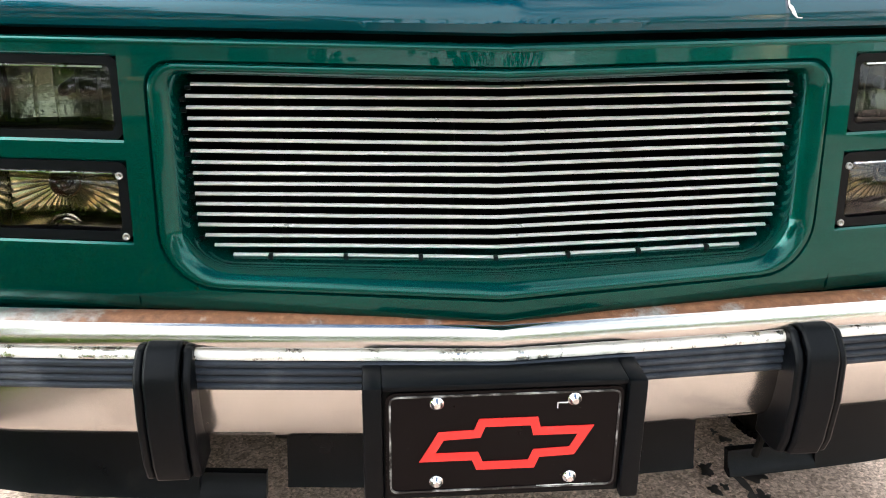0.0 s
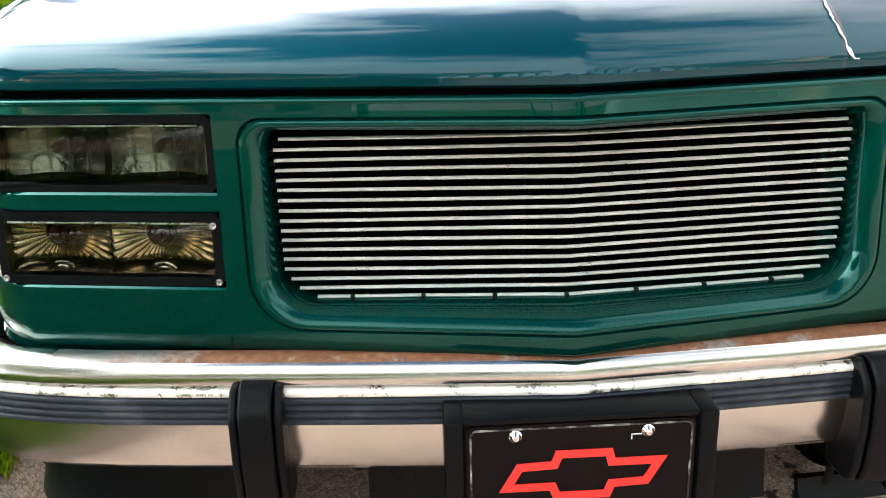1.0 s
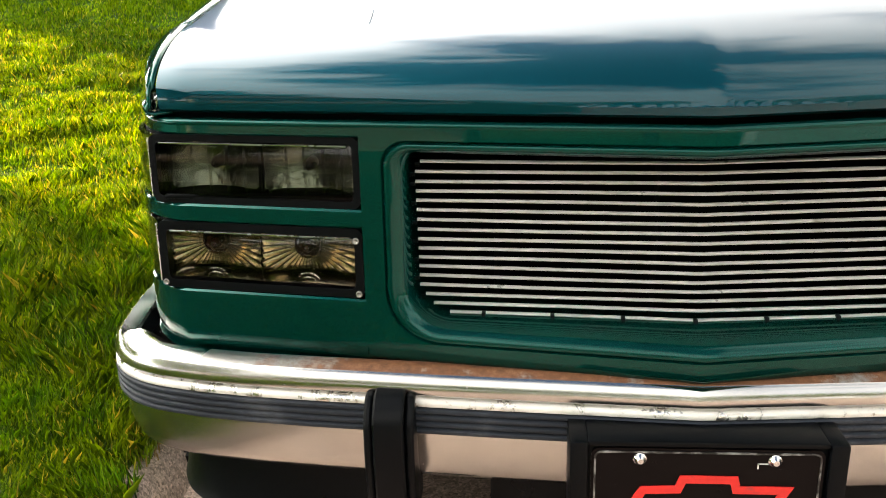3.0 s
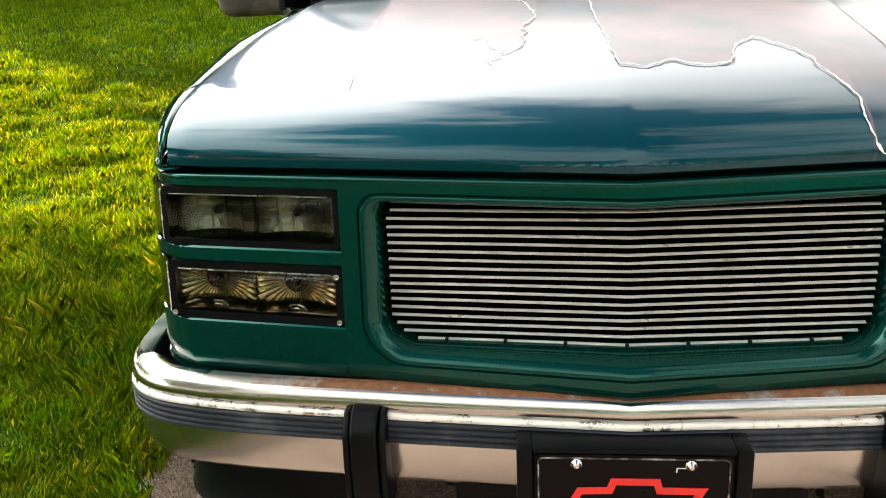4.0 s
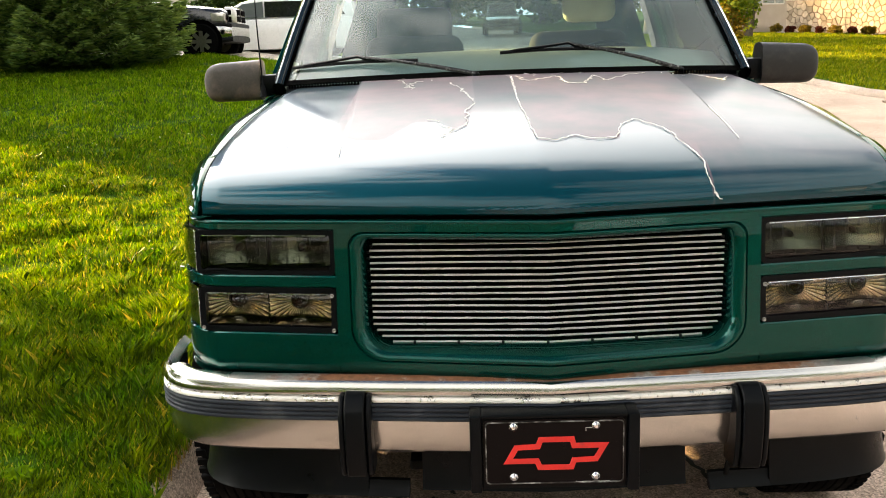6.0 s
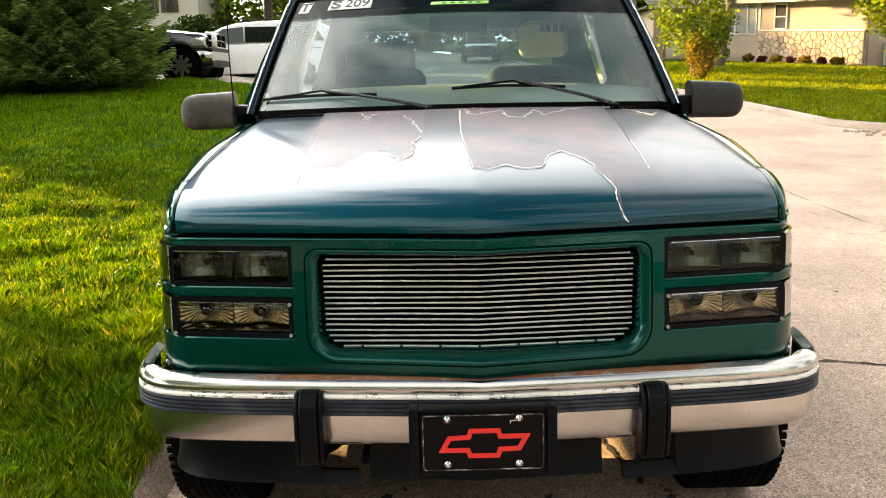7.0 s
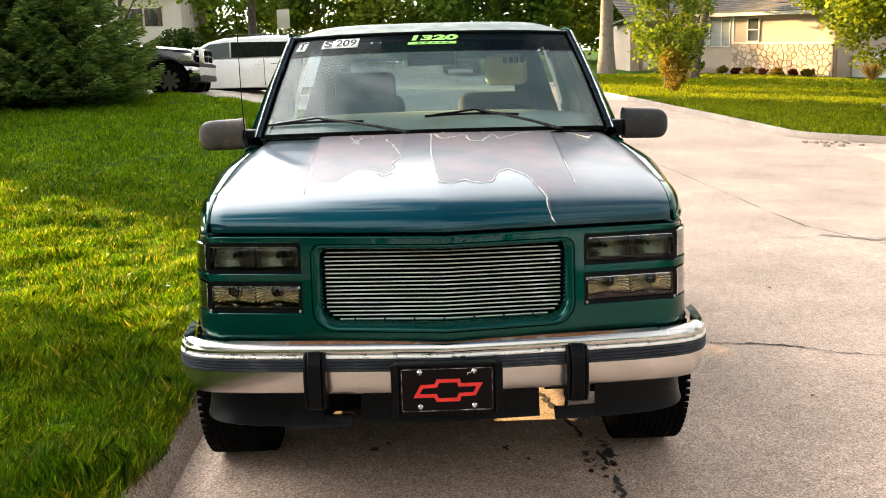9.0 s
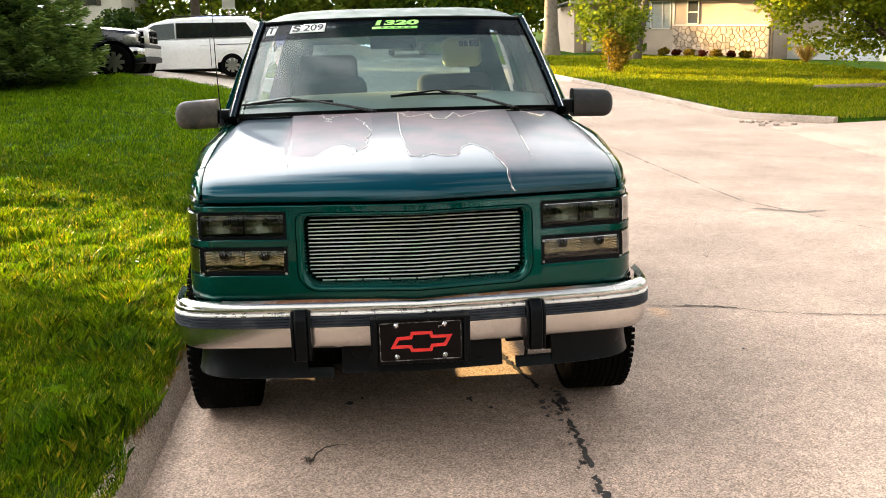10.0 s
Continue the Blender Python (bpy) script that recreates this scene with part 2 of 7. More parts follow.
def paint_mat():
    """Dark green metallic paint under a clear coat, with fine grime."""
    m, nt, b, co = base_mat("green_paint")
    c = ramp(nt, noise_tex(nt, co, 2.2, 4), [(0.25, (0.0, 0.047, 0.038)), (0.75, (0.0, 0.058, 0.047))])
    flake = ramp(nt, noise_tex(nt, co, 1400, 2), [(0.35, (0.75, 0.75, 0.75)), (0.7, (1.3, 1.3, 1.3))])
    c = mixed(nt, 1.0, c, flake, "MULTIPLY")
    spots = ramp(nt, noise_tex(nt, co, 55, 6, 0.7), [(0.79, (0, 0, 0)), (0.84, (1, 1, 1))])
    c = mixed(nt, spots, c, (0.03, 0.075, 0.060))
    nt.links.new(c, b.inputs["Base Color"])
    b.inputs["Specular IOR Level"].default_value = 0.02
    b.inputs["Metallic"].default_value = 0.6
    b.inputs["Specular Tint"].default_value = (0.0, 0.30, 0.24, 1)
    nt.links.new(ramp(nt, noise_tex(nt, co, 30, 6), [(0.3, (0.20,) * 3), (0.8, (0.28,) * 3)]), b.inputs["Roughness"])
    b.inputs["Coat Weight"].default_value = 1.0
    b.inputs["Coat IOR"].default_value = 1.31
    nt.links.new(ramp(nt, noise_tex(nt, co, 9, 8, 0.7), [(0.35, (0.006,) * 3), (0.8, (0.05,) * 3)]), b.inputs["Coat Roughness"])
    return m


def hood_mat():
    """The same paint, older: dull pinkish grey where the mask attribute is high, for lost clear coat and for grey sky
    reflected at the rear.
    """
    m, nt, b, co = base_mat("weathered_green_paint")
    at = nt.nodes.new("ShaderNodeAttribute")
    at.attribute_name = "peel_sheen"
    c = ramp(nt, noise_tex(nt, co, 3, 5), [(0.25, (0.0, 0.037, 0.053)), (0.75, (0.0, 0.048, 0.068))])
    dull = ramp(nt, noise_tex(nt, co, 6, 6), [(0.3, (0.085, 0.092, 0.108)), (0.7, (0.200, 0.128, 0.150))])
    c = mixed(nt, at.outputs["Fac"], c, dull)
    spots = ramp(nt, noise_tex(nt, co, 70, 6, 0.7), [(0.72, (0, 0, 0)), (0.80, (1, 1, 1))])
    c = mixed(nt, spots, c, (0.12, 0.15, 0.15))
    nt.links.new(c, b.inputs["Base Color"])
    b.inputs["Specular IOR Level"].default_value = 0.1
    nt.links.new(ramp(nt, at.outputs["Fac"], [(0, (0.5,) * 3), (1, (0.05,) * 3)]), b.inputs["Metallic"])
    b.inputs["Specular Tint"].default_value = (0.02, 0.30, 0.42, 1)
    b.inputs["Roughness"].default_value = 0.33
    b.inputs["Coat IOR"].default_value = 1.40
    nt.links.new(ramp(nt, at.outputs["Fac"], [(0, (1,) * 3), (1, (0.10,) * 3)]), b.inputs["Coat Weight"])
    scuff = ramp(nt, noise_tex(nt, co, 7, 7, 0.7), [(0.3, (0.015,) * 3), (0.8, (0.05,) * 3)])
    nt.links.new(mixed(nt, at.outputs["Fac"], scuff, (0.22,) * 3), b.inputs["Coat Roughness"])
    return m


def chrome_mat():
    """Old chrome: bright, slightly clouded, pitted with rust."""
    m, nt, b, co = base_mat("pitted_chrome")
    pits = ramp(nt, noise_tex(nt, co, 38, 8, 0.72), [(0.66, (0, 0, 0)), (0.74, (1, 1, 1))])
    haze = noise_tex(nt, co, 5, 6)
    c = ramp(nt, haze, [(0.3, (0.52, 0.50, 0.47)), (0.7, (0.64, 0.63, 0.61))])
    c = mixed(nt, pits, c, (0.25, 0.17, 0.11))
    nt.links.new(c, b.inputs["Base Color"])
    nt.links.new(ramp(nt, pits, [(0, (1,) * 3), (1, (0.2,) * 3)]), b.inputs["Metallic"])
    r = mixed(nt, pits, ramp(nt, haze, [(0.3, (0.17,) * 3), (0.8, (0.27,) * 3)]), (0.6,) * 3)
    nt.links.new(r, b.inputs["Roughness"])
    return m


def rust_mat():
    """Flat ledge where chrome gave way to brown rust, with grey remains."""
    m, nt, b, co = base_mat("rusty_chrome")
    along = nt.nodes.new("ShaderNodeSeparateXYZ")
    nt.links.new(co, along.inputs[0])
    size = nt.nodes.new("ShaderNodeMath")
    size.operation = "ABSOLUTE"
    nt.links.new(along.outputs["X"], size.inputs[0])
    ends = ramp(nt, size.outputs[0], [(0.50, (1, 1, 1)), (0.72, (0.42, 0.42, 0.42))])
    f = ramp(nt, mixed(nt, 1.0, noise_tex(nt, co, 9, 8, 0.7), ends, "MULTIPLY"), [(0.32, (0, 0, 0)), (0.43, (1, 1, 1))])
    rust = ramp(nt, noise_tex(nt, co, 70, 7, 0.75), [(0.25, (0.075, 0.032, 0.016)), (0.55, (0.20, 0.085, 0.040)), (0.80, (0.34, 0.20, 0.12))])
    c = mixed(nt, f, (0.42, 0.40, 0.38), rust)
    nt.links.new(c, b.inputs["Base Color"])
    nt.links.new(ramp(nt, f, [(0, (0.9,) * 3), (1, (0.05,) * 3)]), b.inputs["Metallic"])
    nt.links.new(ramp(nt, f, [(0, (0.3,) * 3), (1, (0.55,) * 3)]), b.inputs["Roughness"])
    bump(nt, b, noise_tex(nt, co, 220, 5), 0.4, 0.001)
    return m


def lip_mat():
    """Chrome lip with chalky white flaking and rust freckles."""
    m, nt, b, co = base_mat("flaking_chrome_lip")
    f = ramp(nt, noise_tex(nt, co, 30, 8, 0.75), [(0.40, (0, 0, 0)), (0.52, (1, 1, 1))])
    rr = ramp(nt, noise_tex(nt, co, 22, 7, 0.7), [(0.66, (0, 0, 0)), (0.75, (1, 1, 1))])
    c = mixed(nt, f, (0.68, 0.66, 0.62), (0.80, 0.77, 0.72))
    c = mixed(nt, rr, c, (0.28, 0.14, 0.08))
    nt.links.new(c, b.inputs["Base Color"])
    nt.links.new(ramp(nt, f, [(0, (0.9,) * 3), (1, (0.1,) * 3)]), b.inputs["Metallic"])
    nt.links.new(ramp(nt, f, [(0, (0.15,) * 3), (1, (0.6,) * 3)]), b.inputs["Roughness"])
    bump(nt, b, f, 0.4, 0.001)
    return m


M["paint"], M["hood"], M["chrome"], M["rust"], M["lip"] = paint_mat(), hood_mat(), chrome_mat(), rust_mat(), lip_mat()


# ---- terrain ----
def grade(y):
    """The street climbs gently away from the pickup."""
    if y < 4.3:
        return 0.0
    if y < 10.3:
        return 0.058 * (y - 4.3) ** 2 / 12
    return 0.174 + 0.058 * (y - 10.3)


def kerb_left(y):
    return -1.035 - 0.035 * y - 0.0015 * max(0.0, y - 3) ** 2


def kerb_right(y):
    return kerb_left(y) + 8.65 + 1.5 * smoothstep(14.0, 11.8, y)


def lawn_left_z(x, y):
    d = kerb_left(y) - 0.085 - x
    bank = 0.15 * min(3.5, max(0.0, d - 0.4)) * smoothstep(2, 16, y)
    drive = 0.12 * smoothstep(21.0, 21.3, y) * smoothstep(27.9, 27.5, y) - 0.10 * smoothstep(17.5, 20.3, y) * smoothstep(21.2, 20.6, y) * smoothstep(1.0, 3.0, d)
    return grade(y) + 0.125 - drive + 0.012 * min(1, max(0, d)) + bank + 0.02 * noise.noise((x * 0.8, y * 0.8, 0))


def lawn_right_z(x, y):
    d = x - kerb_right(y) - 0.09
    return grade(y) + 0.125 - 0.026 * min(22.0, max(0.0, d - 1)) + 0.03 * noise.noise((x * 0.5, y * 0.5, 3))


def concrete_mat(name, tone=1.0, warm=(0.400, 0.298, 0.243), cell=0.0):
    m, nt, b, co = base_mat(name)
    c = ramp(nt, noise_tex(nt, co, 0.9, 7, 0.62), [(0.3, tuple(0.72 * tone * v for v in warm)), (0.7, tuple(1.16 * tone * v for v in warm))])
    spk = ramp(nt, noise_tex(nt, co, 160, 4, 0.75), [(0.30, (0.36, 0.33, 0.31)), (0.48, (1, 1, 1)), (0.70, (1.55, 1.52, 1.48))])
    c = mixed(nt, 1.0, c, spk, "MULTIPLY")
    vo = nt.nodes.new("ShaderNodeTexVoronoi")
    vo.inputs["Scale"].default_value = 150
    nt.links.new(co, vo.inputs["Vector"])
    grit = ramp(nt, vo.outputs["Color"], [(0.05, (0.50, 0.48, 0.46)), (0.5, (1, 1, 1)), (0.95, (1.65, 1.62, 1.58))])
    c = mixed(nt, 1.0, c, grit, "MULTIPLY")
    mid = ramp(nt, noise_tex(nt, co, 14, 6, 0.7), [(0.35, (0.86, 0.84, 0.82)), (0.65, (1.06, 1.05, 1.04))])
    c = mixed(nt, 1.0, c, mid, "MULTIPLY")
    stain = ramp(nt, noise_tex(nt, co, 2.3, 8, 0.7, 0.6), [(0.63, (0, 0, 0)), (0.78, (0.55,) * 3)])
    c = mixed(nt, stain, c, tuple(0.42 * v for v in warm))
    nt.links.new(c, b.inputs["Base Color"])
    b.inputs["Roughness"].default_value = 0.88
    bump(nt, b, noise_tex(nt, co, 260, 5, 0.7), 0.5, 0.002)
    return m


def turf_mat():
    m, nt, b, co = base_mat("turf")
    c = ramp(nt, noise_tex(nt, co, 1.2, 6, 0.6), [(0.3, (0.022, 0.062, 0.004)), (0.7, (0.045, 0.100, 0.006))])
    fine = ramp(nt, noise_tex(nt, co, 45, 5, 0.7), [(0.3, (0.55, 0.55, 0.5)), (0.7, (1.3, 1.3, 1.2))])
    thin = ramp(nt, noise_tex(nt, co, 7, 6, 0.65), [(0.52, (0, 0, 0)), (0.66, (1, 1, 1))])
    c = mixed(nt, thin, c, (0.050, 0.058, 0.014))
    nt.links.new(mixed(nt, 1.0, c, fine, "MULTIPLY"), b.inputs["Base Color"])
    b.inputs["Roughness"].default_value = 0.9
    b.inputs["Specular IOR Level"].default_value = 0.03
    bump(nt, b, noise_tex(nt, co, 60, 5, 0.7), 0.8, 0.02)
    return m


M["road"] = concrete_mat("road_concrete")
M["kerb"] = concrete_mat("kerb_concrete", 1.0, (0.34, 0.275, 0.23))
M["drive"] = concrete_mat("drive_concrete", 1.1, (0.50, 0.44, 0.38))
M["turf"] = turf_mat()

YS = sorted(set([-9 + 0.5 * i for i in range(50)] + [16 + i for i in range(0, 45)] + [62 + 6 * i for i in range(12)]))


def strip(name, fx, fz, us, mat, label, kind="structure", ys=YS):
    """A strip of ground along the street: fx gives x for (u, y)."""
    rows = [[(fx(u, y), y, fz(fx(u, y), y)) for u in us] for y in ys]
    v, f = skin(rows)
    return tagged(solid(name, v, f, mat, None, "", 50), label, name.replace("_", " "), kind=kind)


# under everything, out to the horizon
rows = []
for y in [-400, -150, -60, -30, -15, -9, -4, 0, 5, 10, 15, 20, 25, 30, 40, 55, 70, 90, 130, 250, 500]:
    rows.append([(x, y, grade(min(y, 60)) - 0.22) for x in (-500, -200, -80, -40, -20, -10, -3, 0, 4, 9, 15, 25, 45, 80, 200, 500)])
v, f = skin(rows)
tagged(solid("ground", v, f, M["turf"]), "rough green ground beyond the street and lawns", "ground", kind="structure")


def road_z(x, y):
    u = (x - kerb_left(y)) / 8.65
    return grade(y) + 0.05 * math.sin(math.pi * min(1, max(0, u))) * smoothstep(3, 9, y)


strip("road", lambda u, y: kerb_left(y) + (kerb_right(y) - kerb_left(y)) * u, road_z, [i / 24 for i in range(25)], M["road"], "pale worn concrete street with fine cracks")
LU = [0, 0.1, 0.25, 0.5, 1, 1.5, 2, 3, 4, 5, 6, 8, 10, 14, 20, 30, 45]
strip("lawn", lambda u, y: kerb_left(y) - 0.085 - u, lambda x, y: lawn_left_z(x, y), LU, M["turf"], "mown green lawn that banks up from the kerb")
strip("lawn", lambda u, y: kerb_right(y) + 0.085 + u, lambda x, y: lawn_right_z(x, y) - (0.5 if y < 12.2 else 0), LU, M["turf"], "sunlit green lawn in front of the house", ys=[y for y in YS if y > 11.9])


def kerb(name, foot, side, ylo, yhi, label):
    """A run of kerb stones, each a cast piece with a battered rounded face."""
    root = tagged(thing(name, label, "kerb"), kind="structure")
    prof = [(0.0, -0.1), (0.0, 0.0), (0.02, 0.055), (0.045, 0.105), (0.065, 0.122), (0.085, 0.128), (0.10, 0.126), (0.10, -0.1)]
    y = ylo
    while y < yhi:
        y1 = y + (1.5 + 0.5 * random.random())
        rs = []
        for k in range(5):
            yy = y + 0.006 + (y1 - y - 0.012) * k / 4
            jx = 0.006 * noise.noise((yy, side, 1))
            rs.append([(foot(yy) + side * (o + jx), yy, grade(yy) + z + (0.008 * noise.noise((yy * 2, o * 9, side)) if z > 0 else 0)) for o, z in prof])
        v, f = skin(rs, flip=side > 0)
        f += [tuple(range(8)), tuple(range(39, 31, -1))]
        solid("kerb_stone", v, f, M["kerb"], root, "", 45)
        y = y1
    return root


kerb("kerb", kerb_left, -1, -6, 60, "weathered concrete kerb edged by grass")
kerb("kerb", kerb_right, 1, 12.4, 60, "chipped concrete kerb along the far lawn")


# drives
rows = [[(x, y, lawn_left_z(x, y) + 0.03) for x in [kerb_left(y) - 0.02] + [-3.2 - 0.8 * i for i in range(18)]] for y in (21.25, 21.6, 22, 23, 23.6, 23.63, 24.5, 25.5, 26.5, 27.5)]
v, f = skin(rows)
tagged(thick(solid("driveway", v, f, M["drive"]), 0.1, -1), "pale concrete driveway on the bank", "driveway", kind="structure")
rows = [[(x, y, grade(y) + 0.012 + 0.02 * (x - 7)) for x in (7.0, 8.0, 9.0, 10, 12, 14, 18)] for y in (4.0, 6.0, 8.0, 9.0, 10.0, 11.0, 12.0, 12.25)]
v, f = skin(rows)
tagged(thick(solid("driveway", v, f, M["road"]), 0.1, -1), "pale concrete drive apron beside the street", "driveway", kind="structure")


# ---- the pickup ----
pickup = thing("pickup_truck", "dark green pickup with peeling hood paint, parked at the kerb", "pickup truck")


def y_front(x):
    return 0.056 + 0.160 * abs(x)


def bez(p0, p1, p2, n):
    return [tuple((1 - t) ** 2 * a + 2 * t * (1 - t) * b + t * t * c for a, b, c in zip(p0, p1, p2)) for t in (i / n for i in range(1, n + 1))]


def mirror_plan(half):
    return [(-x, y) for x, y in reversed(half) if x > 0] + half


HALF = [(x, y_front(x)) for x in (0, 0.008, 0.1, 0.2, 0.3, 0.4, 0.452, 0.47, 0.54, 0.6, 0.66, 0.72, 0.76)] + bez((0.76, y_front(0.76)), (0.856, 0.220), (0.868, 0.36), 9) + [(0.871, 0.40), (0.872, 0.44)]


def sweep(plan, profile, zscale=None):
    """Profile of (outward, z) carried along a plan line of (x, y)."""
    rows = []
    for i, (x, y) in enumerate(plan):
        a, b = plan[max(0, i - 1)], plan[min(len(plan) - 1, i + 1)]
        dx, dy = b[0] - a[0], b[1] - a[1]
        k = math.hypot(dx, dy)
        nx, ny = dy / k, -dx / k
        rows.append([(x + nx * o, y + ny * o, zscale(x, y, z) if zscale else z) for o, z in profile])
    return rows


def sweep_solid(name, plan, profile, mat, parent, label="", caps=True, zscale=None, smooth=38):
    rows = sweep(plan, profile, zscale)
    v, f = skin(rows, close_v=caps, flip=True)
    if caps:
        n = len(profile)
        f.append(tuple(range(n)))
        f.append(tuple(range(len(v) - 1, len(v) - n - 1, -1)))
    return solid(name, v, f, mat, parent, label, smooth)


def rr(x0, x1, z0, z1, rb, rt, n=7):
    """A rounded rectangle as a loop of (x, z), with its own radii below and above; long sides are divided."""
    pts = []

    def arc(cx, cz, r, a0):
        for i in range(n + 1):
            a = radians(a0 + 90 * i / n)
            pts.append((cx + r * math.cos(a), cz + r * math.sin(a)))

    def line(p, q, k):
        for i in range(1, k):
            pts.append((p[0] + (q[0] - p[0]) * i / k, p[1] + (q[1] - p[1]) * i / k))
    arc(x0 + rb, z0 + rb, rb, 180)
    line((x0 + rb, z0), (x1 - rb, z0), 16)
    arc(x1 - rb, z0 + rb, rb, 270)
    line((x1, z0 + rb), (x1, z1 - rt), 4)
    arc(x1 - rt, z1 - rt, rt, 0)
    line((x1 - rt, z1), (x0 + rt, z1), 16)
    arc(x0 + rt, z1 - rt, rt, 90)
    line((x0, z1 - rt), (x0, z0 + rb), 4)
    return pts


def on_front(loop, depth):
    return [(x, y_front(x) + depth, z) for x, z in loop]


# header panel: the painted front with its grille opening and lamp rails
OUT = rr(-0.440, 0.440, 0.692, 0.985, 0.075, 0.035)
rect = []
for x, z in OUT:
    x = max(-0.4705, min(0.4705, x * 1.0693))
    rect.append([x, z])
for p in rect:
    # onto the border rectangle
    sx, sz = p[0] / 0.4705, (p[1] - 0.8325) / 0.1765
    if abs(sx) > abs(sz):
        p[0] = 0.4705 * (1 if sx > 0 else -1)
        p[1] = 0.8325 + 0.1765 * sz / abs(sx)
    else:
        p[1] = 1.009 if sz > 0 else 0.656
        p[0] = 0.4705 * sx / abs(sz)
for sx in (-0.4705, 0.4705):
    for sz in (0.656, 1.009):
        min(rect, key=lambda p: math.hypot(p[0] - sx, p[1] - sz))[:] = [sx, sz]
loops = [[(x, y_front(x) + (d if z < level + 1e-6 else 0), max(z, level)) for x, z in rect] for level, d in ((0.656, 0.020), (0.661, 0.0095), (0.668, 0.005), (0.682, 0.001), (0.692, 0.0))]
loops += [on_front(OUT, 0.0),
          on_front(rr(-0.4375, 0.4375, 0.6945, 0.9825, 0.0735, 0.034), 0.004),
          on_front(rr(-0.435, 0.435, 0.697, 0.980, 0.072, 0.033), -0.002)]
# a rounded flange that rolls into the opening
for k in (0.0, 0.12, 0.25, 0.38, 0.50, 0.62, 0.73, 0.83, 0.91, 0.965, 1.0):
    loops.append(on_front(rr(-0.432 + 0.031 * k, 0.432 - 0.031 * k, 0.6995 + 0.0220 * k, 0.9775 - 0.0155 * k, 0.0705 - 0.0175 * k, 0.0315 - 0.0105 * k), -0.003 + 0.046 * (1 - math.sqrt(1 - k * k))))
loops.append(on_front(rr(-0.401, 0.401, 0.7215, 0.962, 0.053, 0.021), 0.120))
v, f = skin(loops, close_v=True)
f = [q for q in f if (Vector(v[q[2]]) - Vector(v[q[0]])).cross(Vector(v[q[3]]) - Vector(v[q[1]])).length > 1e-9]


def add_mesh(v, f, v2, f2):
    k = len(v)
    v += list(v2)
    f += [tuple(i + k for i in q) for q in f2]


header = solid("header_panel", v, f, M["paint"], pickup, "glossy dark green front panel")


def rail(name, z0, z1, side, inner=0.4705, back=0.04, r=0.003, tuck=0.0):
    half = [(inner, y_front(inner))] + [(x - tuck * smoothstep(0.74, 0.86, x), y) for x, y in HALF if x > inner + 1e-6]
    plan = half if side > 0 else [(-x, y) for x, y in reversed(half)]
    sweep_solid(name, plan, [(-back, z0), (-r, z0), (0, z0 + r), (0, z1 - r), (-r, z1), (-back, z1)], M["paint"], header)


def lower_rail(side, inner=0.4705):
    half = [(inner, y_front(inner))] + [p for p in HALF if p[0] > inner + 1e-6]
    plan = half if side > 0 else [(-x, y) for x, y in reversed(half)]
    sweep_solid("lower_rail", plan, [(-0.04, 0.652), (-0.022, 0.653), (-0.012, 0.658), (-0.005, 0.668), (-0.001, 0.682), (0, 0.696), (0, 0.750), (-0.003, 0.753), (-0.04, 0.753)], M["paint"], header)


for side in (-1, 1):
    lower_rail(side)
    rail("upper_rail", 0.988, 1.009, side, tuck=0.014)
    rail("middle_rail", 0.858, 0.885, side)
# the panel's lower return and upper return
plan_all = mirror_plan(HALF)
sweep_solid("lower_return", plan_all, [(-0.002, 0.657), (-0.006, 0.650), (-0.03, 0.644), (-0.05, 0.650)], M["paint"], header)
plan_top = mirror_plan([(x - 0.016 * smoothstep(0.74, 0.86, x), y) for x, y in HALF])
# near-black strip fills the gap under the hood edge
sweep_solid("hood_seal", plan_top, [(-0.022, 0.992), (-0.022, 1.0182), (-0.090, 1.0182), (-0.090, 0.992)], M["dark_void"], header, "near-black strip that fills the gap under the hood edge")
sweep_solid("upper_edge", plan_top, [(-0.006, 1.002), (0.0008, 1.002), (0.0022, 1.0045), (0.001, 1.0085), (-0.003, 1.0110), (-0.006, 1.0110)], M["paint"], header, smooth=60)
sweep_solid("upper_return", plan_top, [(-0.002, 1.008), (-0.012, 1.0105), (-0.06, 1.0105), (-0.06, 1.004)], M["paint"], header)

# grille: billet bars on posts
grille = new("billet_grille")
grille.parent = pickup
grille["label"] = "polished billet grille with thin horizontal bars"


def y_bar(x, z):
    return 0.101 + 0.085 * abs(x) + 0.028 * (0.952 - z) / 0.23


for i in range(17):
    z = 0.953 - 0.01435 * i
    e = 0.393
    if i == 0:
        e = 0.385
    if i >= 14:
        e = (0.385, 0.374, 0.350)[i - 14]
    hz, dp = 0.0020, 0.0057
    prof = [(-dp, -hz), (-0.0018, -hz), (-0.0004, -hz + 0.0013), (0, 0), (-0.0005, hz - 0.0018), (-0.0017, hz - 0.0006), (-0.0034, hz), (-dp, hz)]
    plan = [(-e, 0), (-0.2, 0), (-0.004, 0), (0.004, 0), (0.2, 0), (e, 0)]
    rows = [[(x, y_bar(x, z) - o, z + q + 0.0006 * math.sin(x * 9 + i)) for o, q in prof] for x, _ in plan]
    v, f = skin(rows, close_v=True, flip=True)
    f += [tuple(range(8)), tuple(range(47, 39, -1))]
    solid("bar", v, f, M["alu"], grille, "", 50)
    for s in (-1, 1):
        if i % 2 == 0 or i < 3:
            tube("stud", [(s * (e + 0.001), y_bar(e, z) + 0.004, z - 0.004), (s * (e + 0.007), y_bar(e, z) + 0.006, z - 0.005)], 0.0032, M["black_plastic"], grille, n=6)
